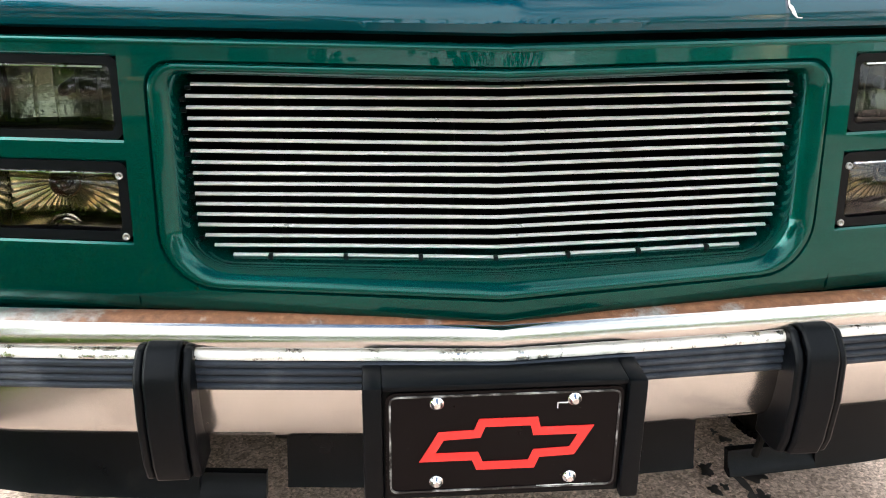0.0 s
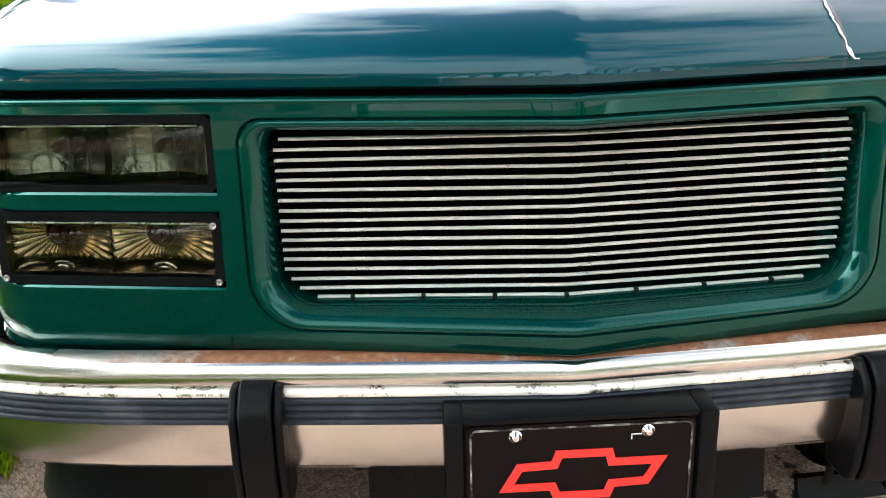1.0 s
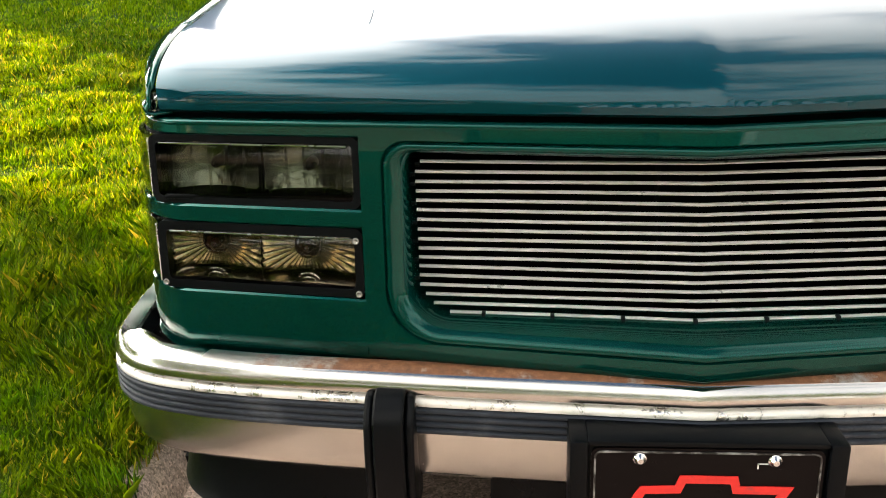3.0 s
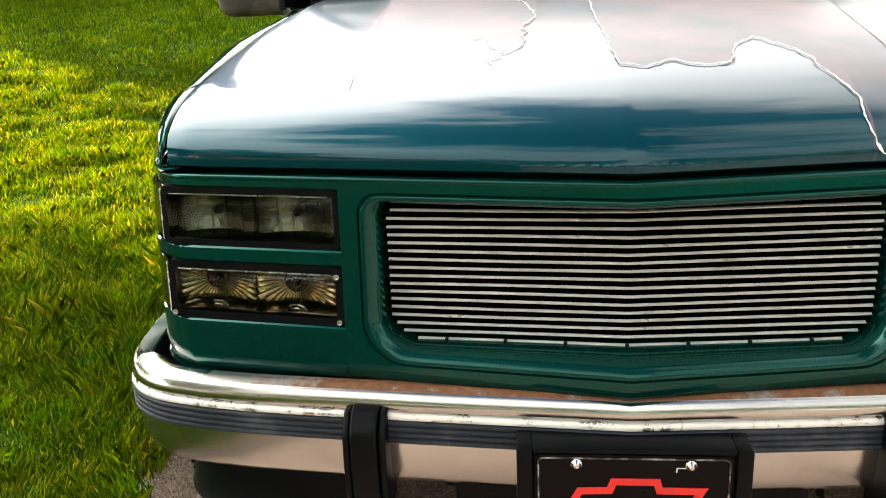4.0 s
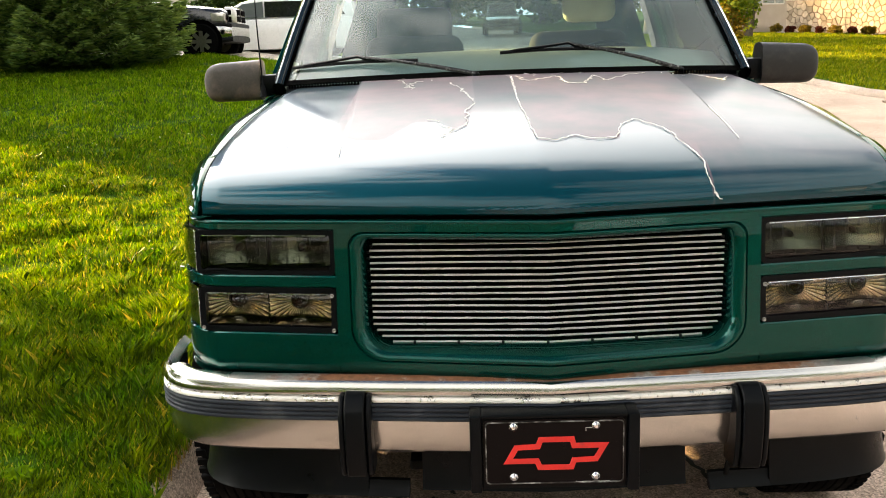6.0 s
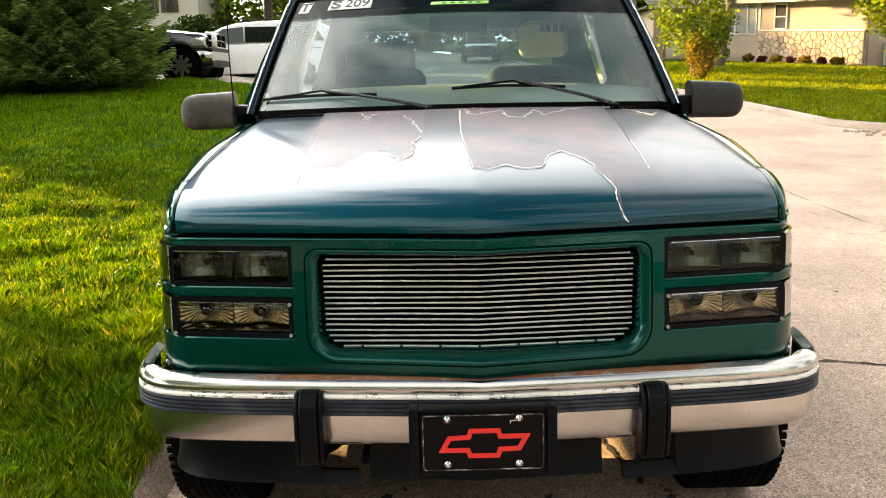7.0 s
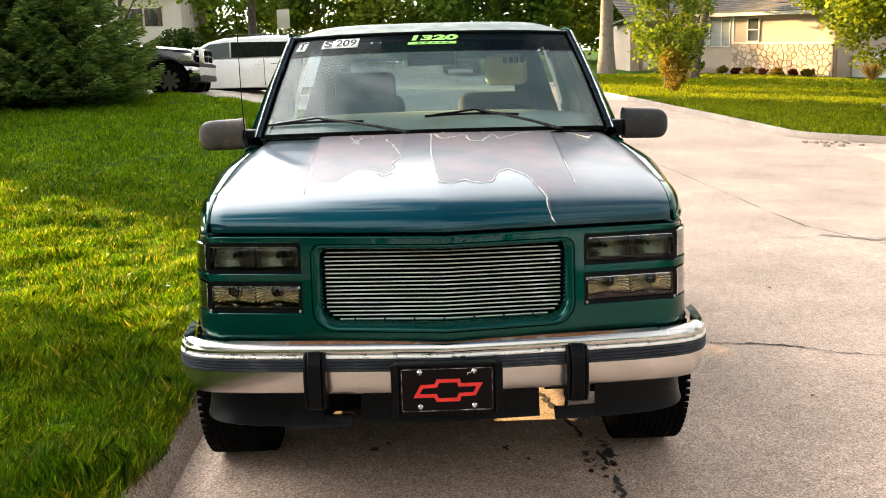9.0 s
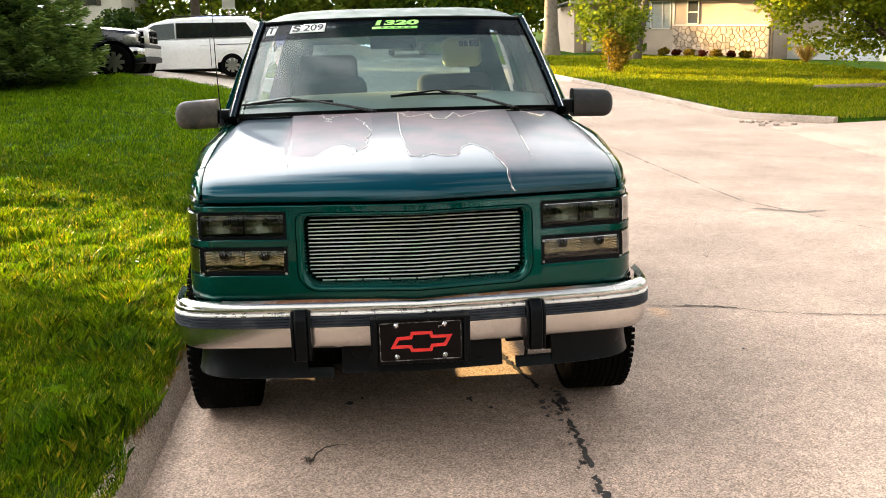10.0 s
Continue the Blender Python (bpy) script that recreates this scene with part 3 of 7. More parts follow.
for x in (-0.28, -0.06, 0.28):
    rows = [(x, y_bar(x, z) + 0.014, z) for z in (0.957, 0.84, 0.718)]
    tube("post", rows, 0.004, M["dark_void"], grille, n=6)
for x in (-0.300, -0.200, -0.100, 0.0, 0.100, 0.200, 0.300):
    part("tab", boxed(x - 0.003, x + 0.003, y_bar(x, 0.72) - 0.006, y_bar(x, 0.72) + 0.004, 0.709, 0.727, 0.001), M["black_plastic"], grille)
# near-black boxes behind the bars, colour in place of the engine bay's shade
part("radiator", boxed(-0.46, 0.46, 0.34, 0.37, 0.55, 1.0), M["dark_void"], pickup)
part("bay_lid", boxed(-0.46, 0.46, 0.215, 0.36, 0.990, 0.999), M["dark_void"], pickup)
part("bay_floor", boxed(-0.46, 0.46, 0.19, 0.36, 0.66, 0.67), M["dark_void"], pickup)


def lamp_plan(x0, x1, side, off=0.0, n=10):
    half = [(x0 + (x1 - x0) * i / n, y_front(x0 + (x1 - x0) * i / n) + off) for i in range(n + 1)]
    return half if side > 0 else [(-x, y) for x, y in reversed(half)]


def frame_ring(x0, x1, z0, z1, w, side, y_off, dep, mat, name, parent, r0=0.012, r1=0.008):
    """A lamp's frame: a rounded ring that follows the panel."""
    a = rr(x0, x1, z0, z1, r0, r0, 4)
    b = rr(x0 + w, x1 - w, z0 + w, z1 - w, r1, r1, 4)
    ls = [[(side * x, y_front(x) + d, z) for x, z in lp] for lp, d in ((a, y_off + dep), (a, y_off), (b, y_off), (b, y_off + dep))]
    v, f = skin(ls, close_v=True, flip=side < 0)
    return solid(name, v, f, mat, parent, "", 35)


def bowl(cx, cz, x0, x1, z0, z1, depth, side, mat, name, parent, flutes=0, y0=0.01, amp=0.004):
    """A reflector bowl about (cx, cz) that ends in a rectangle, fluted like a star where asked."""
    rows = []
    n = flutes * 4 if flutes else 56
    for i in range(9):
        t = (0.16 + 0.84 * i / 8) if flutes else i / 8
        row = []
        for j in range(n):
            a = 2 * math.pi * j / n
            c, s = math.cos(a), math.sin(a)
            lim = min(((x1 - cx) if c > 0 else (cx - x0)) / max(1e-6, abs(c)), ((z1 - cz) if s > 0 else (cz - z0)) / max(1e-6, abs(s)))
            r = t * lim
            x = cx + r * c
            dd = depth * (1 - (r / 0.09) ** 2)
            if flutes:
                dd += amp * (1 if j % 4 in (0, 1) else -1) * smoothstep(0.1, 0.3, t) * (1 - 0.3 * t)
            row.append((side * x, y_front(x) + y0 + dd, cz + r * s))
        rows.append(row)
    v, f = skin(rows, close_v=True, flip=side > 0)
    ob = solid(name, v, f, mat, parent, "", 20 if flutes else 30)
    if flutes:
        # one flute face in four takes the dark copy, as its shaded side
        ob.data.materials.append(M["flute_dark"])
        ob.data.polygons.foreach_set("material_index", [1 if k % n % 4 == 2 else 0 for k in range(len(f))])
    return ob


def bulb(x, z, y, r, mat, parent, side, name="bulb"):
    prof = [(-0.03, r * 0.6), (-0.02, r), (0.0, r), (0.012, r * 0.8), (0.018, r * 0.4), (0.019, 0.001)]
    v, f = lathe([(-h, q) for h, q in prof], 14, "y")
    return solid(name, [(side * x + a, y + b, z + c) for a, b, c in v], f, mat, parent, "", 50)


for side in (-1, 1):
    # near-black boxes behind the lamps, their colour stands for shade
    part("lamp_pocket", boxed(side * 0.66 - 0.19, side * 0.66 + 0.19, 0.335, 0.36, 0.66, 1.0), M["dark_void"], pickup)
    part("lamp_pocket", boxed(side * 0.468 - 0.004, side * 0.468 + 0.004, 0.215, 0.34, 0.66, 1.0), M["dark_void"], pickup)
    # headlamp, smoked
    hl = new("headlamp")
    hl.parent = pickup
    hl["label"] = "smoked rectangular headlamp in a black surround"
    frame_ring(0.4715, 0.797, 0.8855, 0.9875, 0.010, side, 0.004, 0.07, M["black_plastic"], "surround", hl)
    for cx in (0.556, 0.706):
        bowl(cx, 0.937, cx - 0.070, cx + 0.070, 0.899, 0.976, 0.05, side, M["reflector"], "reflector", hl, y0=0.022)
        bulb(cx, 0.937, y_front(cx) + 0.055, 0.009, M["smoked_bulb"], hl, side)
        part("divider", boxed(side * (cx + 0.072) - 0.002, side * (cx + 0.072) + 0.002, y_front(cx) + 0.038, y_front(cx) + 0.06, 0.897, 0.977), M["black_plastic"], hl)
        for k in range(5):
            fx = cx - 0.056 + 0.028 * k
            part("flute", boxed(side * fx - 0.0016, side * fx + 0.0016, y_front(fx) + 0.016, y_front(fx) + 0.021, 0.901, 0.974, 0.0008, 1), M["clear_lens"], hl)
    part("sill", boxed(side * 0.63 - 0.145, side * 0.63 + 0.145, y_front(0.63) + 0.02, y_front(0.63) + 0.05, 0.892, 0.900, 0.002), M["black_plastic"], hl)
    rows = sweep(lamp_plan(0.483, 0.786, side, 0.006), [(0.0005, 0.897), (0.0042, 0.902), (0.0037, 0.918), (0.0026, 0.937), (0.0012, 0.956), (-0.0004, 0.972), (-0.004, 0.977)])
    v, f = skin(rows, flip=True)
    lens = solid("lens", v, f, M["smoked"], hl, "smoked lens", 50)
    tube("lens_rim", [(side * x, y_front(x) + 0.003, 0.9745) for x in (0.49, 0.58, 0.68, 0.78)], 0.0013, M["steel"], hl, n=5)
    # indicator below, clear with amber bulbs
    il = new("indicator_lamp")
    il.parent = pickup
    il["label"] = "clear indicator lamp with fluted reflectors and amber bulbs"
    frame_ring(0.4715, 0.795, 0.7545, 0.8575, 0.0125, side, 0.002, 0.06, M["black_plastic"], "surround", il)
    for cx in (0.560, 0.708):
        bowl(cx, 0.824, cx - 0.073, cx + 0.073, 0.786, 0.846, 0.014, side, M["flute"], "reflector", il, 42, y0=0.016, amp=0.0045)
        v, f = lathe([(0.004, 0.0), (0.003, 0.012), (-0.001, 0.0175), (-0.004, 0.0185), (-0.004, 0.0205), (0.002, 0.0205)], 24, "y")
        solid("bulb_cup", [(side * cx + a, y_front(cx) + 0.026 + b, 0.824 + c) for a, b, c in v], f, M["amber"], il, "dark amber bulb cup", 50)
        bulb(cx, 0.822, y_front(cx) + 0.026, 0.0095, M["amber"], il, side)
        # the reflector's polished floor, which mirrors the star above it
        rws = [[(side * (cx - 0.073 + 0.146 * i / 8), y_front(cx - 0.073 + 0.146 * i / 8) + d, z + 0.003 * math.sin(math.pi * i / 8)) for i in range(9)] for d, z in ((0.034, 0.788), (0.022, 0.784), (0.012, 0.774), (0.010, 0.768))]
        v, f = skin(rws, flip=side < 0)
        solid("floor", v, f, M["lamp_floor"], il, "", 60)
        for q in (0.0125, 0.0195):
            tube("arc", [(side * cx + q * math.cos(a), y_front(cx) + 0.0105 - 0.002 * math.sin(a), 0.770 + 0.8 * q * math.sin(a)) for a in (math.pi * i / 10 for i in range(11))], 0.0016, M["reflector"], il, n=5)
    rows = sweep(lamp_plan(0.486, 0.781, side, 0.005), [(0, 0.769), (0.003, 0.775), (0.004, 0.806), (0.003, 0.838), (0, 0.843)])
    v, f = skin(rows, flip=True)
    solid("lens", v, f, M["clear_lens"], il, "clear lens", 50)
    tube("lens_rim", [(side * x, y_front(x) + 0.002, 0.8425) for x in (0.49, 0.58, 0.68, 0.775)], 0.0013, M["steel"], il, n=5)
    for sx, sz in ((0.4815, 0.840), (0.480, 0.761), (0.789, 0.762)):
        v, f = lathe([(0.002, 0.0), (-0.001, 0.0035), (-0.0005, 0.0048), (0.002, 0.005)], 10, "y")
        solid("screw", [(side * sx + a, y_front(sx) + b, sz + c) for a, b, c in v], f, M["dull_steel"], il, "", 40)
    # corner lenses wrap to the side
    for z0, z1 in ((0.889, 0.985), (0.757, 0.856)):
        cl = new("corner_lamp")
        cl.parent = pickup
        cl["label"] = "smoked wrap-around corner lamp"
        half = [(0.800, y_front(0.76) + 0.016)] + [p for p in HALF if p[0] > 0.812 and p[1] < 0.43]
        plan = half if side > 0 else [(-x, y) for x, y in reversed(half)]
        sweep_solid("housing", plan, [(-0.028, z0), (-0.012, z0), (-0.012, z1), (-0.028, z1)], M["black_plastic"], cl)
        sweep_solid("lens", plan, [(-0.010, z0 + 0.002), (-0.002, z0 + 0.004), (0.001, (z0 + z1) / 2), (-0.002, z1 - 0.004), (-0.010, z1 - 0.002)], M["corner_lens"], cl, "smoked lens", smooth=60)
        e = half[0]
        tube("edge_trim", [(side * e[0], e[1] - 0.001, z0 + 0.004), (side * e[0], e[1] - 0.001, z1 - 0.004)], 0.0016, M["steel"], cl, n=5)

# the whole front leans back a little
for ob in [o for o in pickup.children_recursive if o.type == "MESH" and o.name.split(".")[0] not in ("radiator", "bay_lid", "bay_floor", "lamp_pocket")]:
    for q in ob.data.vertices:
        q.co.y += 0.09 * (q.co.z - 0.72)

# bumper
BHALF = [(0, 0.050), (0.01, 0.0505), (0.12, 0.0585), (0.25, 0.068), (0.35, 0.076), (0.45, 0.085), (0.55, 0.094), (0.65, 0.105), (0.73, 0.118), (0.79, 0.133)] + bez((0.79, 0.133), (0.905, 0.165), (0.924, 0.28), 12) + [(0.928, 0.33), (0.929, 0.38), (0.928, 0.42)]
BPLAN = mirror_plan(BHALF)


def b_end(x, y, z):
    """The bumper's wrapped end rises and narrows."""
    k = smoothstep(0.27, 0.42, y)
    return z + k * (0.012 + 0.03 * (0.66 - z) / 0.19)


bumper = new("bumper")
bumper.parent = pickup
bumper["label"] = "old chrome front bumper, rusty on its top ledge"
LEDGE = [(-0.085, 0.618), (-0.083, 0.628), (-0.052, 0.6555), (-0.042, 0.6615), (-0.022, 0.6628), (-0.0105, 0.6576), (-0.0105, 0.650)]
sweep_solid("ledge", [p for p in BPLAN if abs(p[0]) < 0.74], LEDGE, M["rust"], bumper, "rusty top ledge", zscale=b_end)
for s in (-1, 1):
    sweep_solid("ledge_end", [p for p in BPLAN if s * p[0] > 0.72 and p[1] < 0.215], LEDGE, M["chrome"], bumper, "dull chrome end of the ledge", zscale=b_end)
sweep_solid("nose", BPLAN, [(-0.03, 0.640), (-0.0125, 0.6578), (-0.0100, 0.6570), (-0.0058, 0.6522), (-0.0018, 0.6455), (0.0004, 0.6385), (0.0009, 0.6320), (0.0, 0.6275), (-0.004, 0.6250), (-0.012, 0.6240)], M["chrome"], bumper, "bright chrome nose", zscale=b_end, smooth=50)
sweep_solid("lip", BPLAN, [(-0.014, 0.6238), (-0.007, 0.6232), (-0.001, 0.6212), (0.0020, 0.6175), (0.0030, 0.6140), (0.002, 0.6108), (-0.014, 0.6095)], M["lip"], bumper, "flaking chrome lip", zscale=b_end, smooth=50)
ribs = [(-0.014, 0.6095)]
for i in range(4):
    zt = 0.6085 - 0.0108 * i
    ribs += [(0.000, zt), (0.0035, zt - 0.0025), (0.004, zt - 0.0055), (0.0025, zt - 0.0085), (-0.001, zt - 0.0102)]
ribs.append((-0.014, 0.5655))
sweep_solid("rubber_strip", BPLAN, ribs, M["rubber"], bumper, "grey ribbed rubber strip", zscale=b_end, smooth=30)
sweep_solid("face", BPLAN, [(-0.014, 0.5652), (-0.003, 0.5645), (-0.004, 0.540), (-0.009, 0.510), (-0.016, 0.492), (-0.026, 0.480), (-0.044, 0.474), (-0.048, 0.480), (-0.02, 0.53)], M["chrome"], bumper, "dull chrome face", zscale=b_end, smooth=50)
for s in (-1, 1):
    def slab(x0, x1, front, top):
        pf = [(0.125, top), (0.070, top), (front + 0.026, top - 0.004), (front + 0.006, top - 0.022), (front, top - 0.036), (front - 0.004, 0.54), (front + 0.002, 0.475), (front + 0.012, 0.449), (front + 0.03, 0.442), (0.125, 0.440)]
        rws = [[(s * 0.433 + x, y, z) for y, z in pf] for x in (x0, x1)]
        v, f = skin(rws, close_v=True, flip=True)
        f += [tuple(range(10)), tuple(range(19, 9, -1))]
        return v, f
    for x0, x1, fr, tp, nm in ((-0.0225, 0.0225, 0.034, 0.637, "centre_pad"), (-0.036, -0.0235, 0.040, 0.631, "side_pad"), (0.0235, 0.036, 0.040, 0.631, "side_pad")):
        v, f = slab(x0, x1, fr, tp)
        ob = rounded(solid(nm, v, f, M["black_plastic"], bumper, "", 30), 0.004)
    # near-black core, colour for the shade between the pads
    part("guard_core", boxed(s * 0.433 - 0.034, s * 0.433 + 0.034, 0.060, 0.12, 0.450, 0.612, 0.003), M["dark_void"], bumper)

# plate and its holder
holder = new("plate_holder")
holder.parent = pickup
holder["label"] = "black plastic plate holder"
for s in (-1, 1):
    part("side_bar", boxed(s * 0.169 - 0.0125, s * 0.169 + 0.0125, -0.004, 0.062, 0.428, 0.606, 0.004), M["black_plastic"], holder)
part("backing", boxed(-0.158, 0.158, 0.008, 0.05, 0.432, 0.604, 0.003), M["black_plastic"], holder)
part("top_bar", boxed(-0.157, 0.157, 0.0, 0.062, 0.5975, 0.606, 0.003), M["black_plastic"], holder)


def plate_mat():
    m, nt, b, co = base_mat("scratched_black_plate")
    sc = ramp(nt, noise_tex(nt, co, 120, 8, 0.8), [(0.66, (0, 0, 0)), (0.72, (1, 1, 1))])
    c = mixed(nt, sc, (0.0025, 0.0012, 0.0016), (0.30, 0.30, 0.30))
    nt.links.new(c, b.inputs["Base Color"])
    b.inputs["Specular IOR Level"].default_value = 0.12
    nt.links.new(ramp(nt, noise_tex(nt, co, 12, 5), [(0.3, (0.25,) * 3), (0.7, (0.45,) * 3)]), b.inputs["Roughness"])
    return m


M["plate"] = plate_mat()
M["red"] = surf("red_paint", (0.75, 0.025, 0.022), 0.45, var=0.12, scale=14, dirt=(0.35, 0.05, 0.05), dirt_amount=0.1, dscale=40)
M["white_mark"] = surf("white_mark", (0.75, 0.74, 0.72), 0.5, var=0.1)
plate = new("front_plate")
plate.parent = pickup
plate["label"] = "black novelty plate with a red outlined emblem"


def flat_ring(a, b, y0, y1):
    ls = [[(x, y1, z) for x, z in a], [(x, y0, z) for x, z in a], [(x, y0, z) for x, z in b], [(x, y1, z) for x, z in b]]
    return skin(ls, close_v=True)


PX0, PX1, PZ0, PZ1 = -0.1524, 0.1524, 0.4425, 0.5945
out = rr(PX0, PX1, PZ0, PZ1, 0.012, 0.012, 5)
v = [(x, 0.004, z) for x, z in out] + [(x, 0.0025, z) for x, z in out]
n = len(out)
f = [tuple(range(n - 1, -1, -1)), tuple(range(n, 2 * n))] + [(i, (i + 1) % n, n + (i + 1) % n, n + i) for i in range(n)]
solid("sheet", v, f, M["plate"], plate, "", 30)
v, f = flat_ring(rr(PX0 + 0.004, PX1 - 0.004, PZ0 + 0.004, PZ1 - 0.004, 0.010, 0.010, 5), rr(PX0 + 0.0065, PX1 - 0.0065, PZ0 + 0.0065, PZ1 - 0.0065, 0.008, 0.008, 5), 0.0008, 0.0024)
M["plate_edge"] = surf("worn_plate_edge", (0.006, 0.006, 0.007), 0.4, dirt=(0.55, 0.55, 0.54), dirt_amount=0.45, dscale=26)
solid("border", v, f, M["plate_edge"], plate, "", 30)
EMB = [(-0.112, -0.023), (-0.088, 0.020), (-0.042, 0.022), (-0.036, 0.038), (0.040, 0.038), (0.044, 0.023), (0.114, 0.023), (0.090, -0.020), (0.044, -0.022), (0.038, -0.038), (-0.038, -0.038), (-0.044, -0.023)]


def shrink(poly, d):
    """The polygon moved inward by d (it runs clockwise)."""
    res = []
    n = len(poly)
    for i in range(n):
        p, q, r = Vector(poly[i - 1]), Vector(poly[i]), Vector(poly[(i + 1) % n])
        e1, e2 = (q - p).normalized(), (r - q).normalized()
        n1, n2 = Vector((e1.y, -e1.x)), Vector((e2.y, -e2.x))
        m = (n1 + n2).normalized()
        res.append(tuple(q + m * (d / max(0.3, m.dot(n1)))))
    return res


EMB = [(x + 0.002, z + 0.5165) for x, z in EMB]
v, f = flat_ring(EMB, shrink(EMB, 0.0118), 0.0005, 0.0022)
solid("emblem", v, f, M["red"], plate, "red outlined emblem", 30)
for x in (-0.088, 0.088):
    for z in (0.579, 0.462):
        v, f = lathe([(0.0025, 0.009), (0.001, 0.009), (0.0, 0.0075), (-0.003, 0.006), (-0.0055, 0.004), (-0.006, 0.0)], 16, "y")
        solid("bolt", [(x + a, b, z + c) for a, b, c in v], f, M["steel"], plate, "", 40)
part("small_print", boxed(0.045, 0.118, 0.0018, 0.0024, 0.4475, 0.4495), M["white_mark"], plate)
part("sticker_mark", boxed(0.066, 0.080, 0.0018, 0.0024, 0.573, 0.5745), M["white_mark"], plate)
part("sticker_mark", boxed(0.066, 0.0675, 0.0018, 0.0024, 0.566, 0.5745), M["white_mark"], plate)

# air dam under the bumper, broken away near the middle
dam = new("air_dam")
dam.parent = pickup
dam["label"] = "torn black plastic air dam with pieces missing"


def sub_plan(x0, x1, off):
    pts = []
    for i, (x, y) in enumerate(BPLAN):
        if x0 < x < x1:
            pts.append((x, y))
    ya = lerp_table([(p[0], p[1]) for p in BPLAN if abs(p[0]) < 0.92], x0) if abs(x0) < 0.9 else None
    yb = lerp_table([(p[0], p[1]) for p in BPLAN if abs(p[0]) < 0.92], x1) if abs(x1) < 0.9 else None
    if ya is not None:
        pts.insert(0, (x0, ya))
    if yb is not None:
        pts.append((x1, yb))
    return [(x * 0.915, y + off) for x, y in pts]


for x0, x1, za, zb, off in ((-0.93, -0.46, 0.352, 0.478, 0.062), (0.56, 0.93, 0.352, 0.478, 0.062), (-0.46, -0.355, 0.352, 0.390, 0.062), (0.405, 0.56, 0.352, 0.392, 0.062), (-0.321, 0.347, 0.362, 0.480, 0.080)):
    sweep_solid("dam_piece", sub_plan(x0, x1, off), [(-0.012, zb), (0.0, zb), (0.004, (za + zb) / 2), (0.012, za + 0.012), (0.016, za + 0.003), (0.010, za), (-0.004, za + 0.004)], M["black_plastic"], dam)
tube("tie_rod", [(0.405, 0.125, 0.395), (0.408, 0.12, 0.43), (0.41, 0.13, 0.455)], 0.006, M["underbody"], dam, n=6)

# hood
def hood_rise(d):
    """Height of the hood's middle at d behind its front edge: steep at the nose, ever flatter towards the cowl."""
    return 1.0238 + 0.2505 * (d + 0.0007) ** 0.42 - 0.025 * max(0.0, d - 0.6) ** 2


def y_hood(x):
    a = abs(x)
    return y_front(a) + 0.022 + 0.55 * max(0.0, a - 0.735) ** 1.6


def hood_edge(y):
    """Half width of the hood at y."""
    return smooth_table([(0.2, 0.774), (0.5, 0.797), (1.0, 0.814), (1.5, 0.825)], y)


def hood_z(x, y):
    a = abs(x)
    d = max(0.0, y - y_hood(math.sqrt(x * x + 0.0022)))
    z = hood_rise(d)
    s = math.tanh(d / 0.28)
    z -= s * (0.030 * (a / 0.82) ** 2.2 + 0.035 * smoothstep(0.72, 0.86, a) ** 2)
    ridge = lerp_table([(0.2, 0.470), (0.6, 0.476), (1.3, 0.522)], y)
    z += 0.011 * smoothstep(0.20, 1.0, y) * smoothstep(ridge + 0.005, ridge - 0.005, a)
    z -= 0.002 * (1 - s) * smoothstep(0.0, 0.04, a)
    return z


def cowl_y(x):
    return 1.175 + 0.28 * (abs(x) / 0.826) ** 2.0


NXH, NYH = 361, 180
rows = []
for j in range(NYH + 1):
    row = []
    for i in range(NXH):
        u = -1 + 2 * i / (NXH - 1)
        x0 = u * 0.80
        t = (j / NYH) ** 1.7
        y = y_hood(x0) + t * (cowl_y(x0) - y_hood(x0))
        x = u * hood_edge(y)
        row.append((x, y, hood_z(x, y)))
    rows.append(row)
lip1 = [(x, y + 0.001, 1.024) for x, y, z in rows[0]]
lip2 = [(x, y + 0.008, 1.0195) for x, y, z in rows[0]]
lip3 = [(x, y + 0.03, 1.021) for x, y, z in rows[0]]
v, f = skin([lip3, lip2, lip1] + rows)
hood = solid("hood", v, f, M["hood"], pickup, "weathered green hood with peeling clear coat", 50)


PEEL = [(-0.515, 3.0), (-0.505, 0.60), (-0.49, 0.44), (-0.43, 0.40), (-0.37, 0.385), (-0.30, 0.51), (-0.24, 0.50), (-0.205, 0.41), (-0.165, 0.45), (-0.155, 0.62), (-0.142, 0.66), (-0.135, 3.0), (-0.030, 3.0), (-0.024, 0.75), (-0.010, 0.36), (0.0, 0.31), (0.04, 0.305), (0.09, 0.332), (0.13, 0.315), (0.19, 0.325), (0.208, 0.42), (0.25, 0.468), (0.31, 0.40), (0.333, 0.295), (0.356, 0.22), (0.36, 0.14), (0.40, 0.12), (0.82, 0.16)]


def peel_edge(x):
    """How far forward the clear coat has come off, as y for each x; it holds in the tongue near the middle and at one side."""
    return lerp_table(PEEL, x) + 0.008 * noise.noise((x * 30, 2, 0))


me = hood.data
peel_sheen = me.attributes.new("peel_sheen", "FLOAT", "POINT")
vals = []
for p in me.vertices:
    x, y, z = p.co
    far = 1 - 0.45 * smoothstep(0.36, 0.60, x)
    soft = 0.004 if x < 0.362 else 0.10
    bare = 0.95 * far * smoothstep(-soft, soft, y - peel_edge(x) - (0.10 if x > 0.362 else 0))
    # coated paint greys towards the rear too: reflected sky put into the mask
    vals.append(max(bare, 0.74 * smoothstep(0.36, 0.62, y) * (1 - 0.6 * smoothstep(-0.50, -0.56, x))))
peel_sheen.data.foreach_set("value", vals)


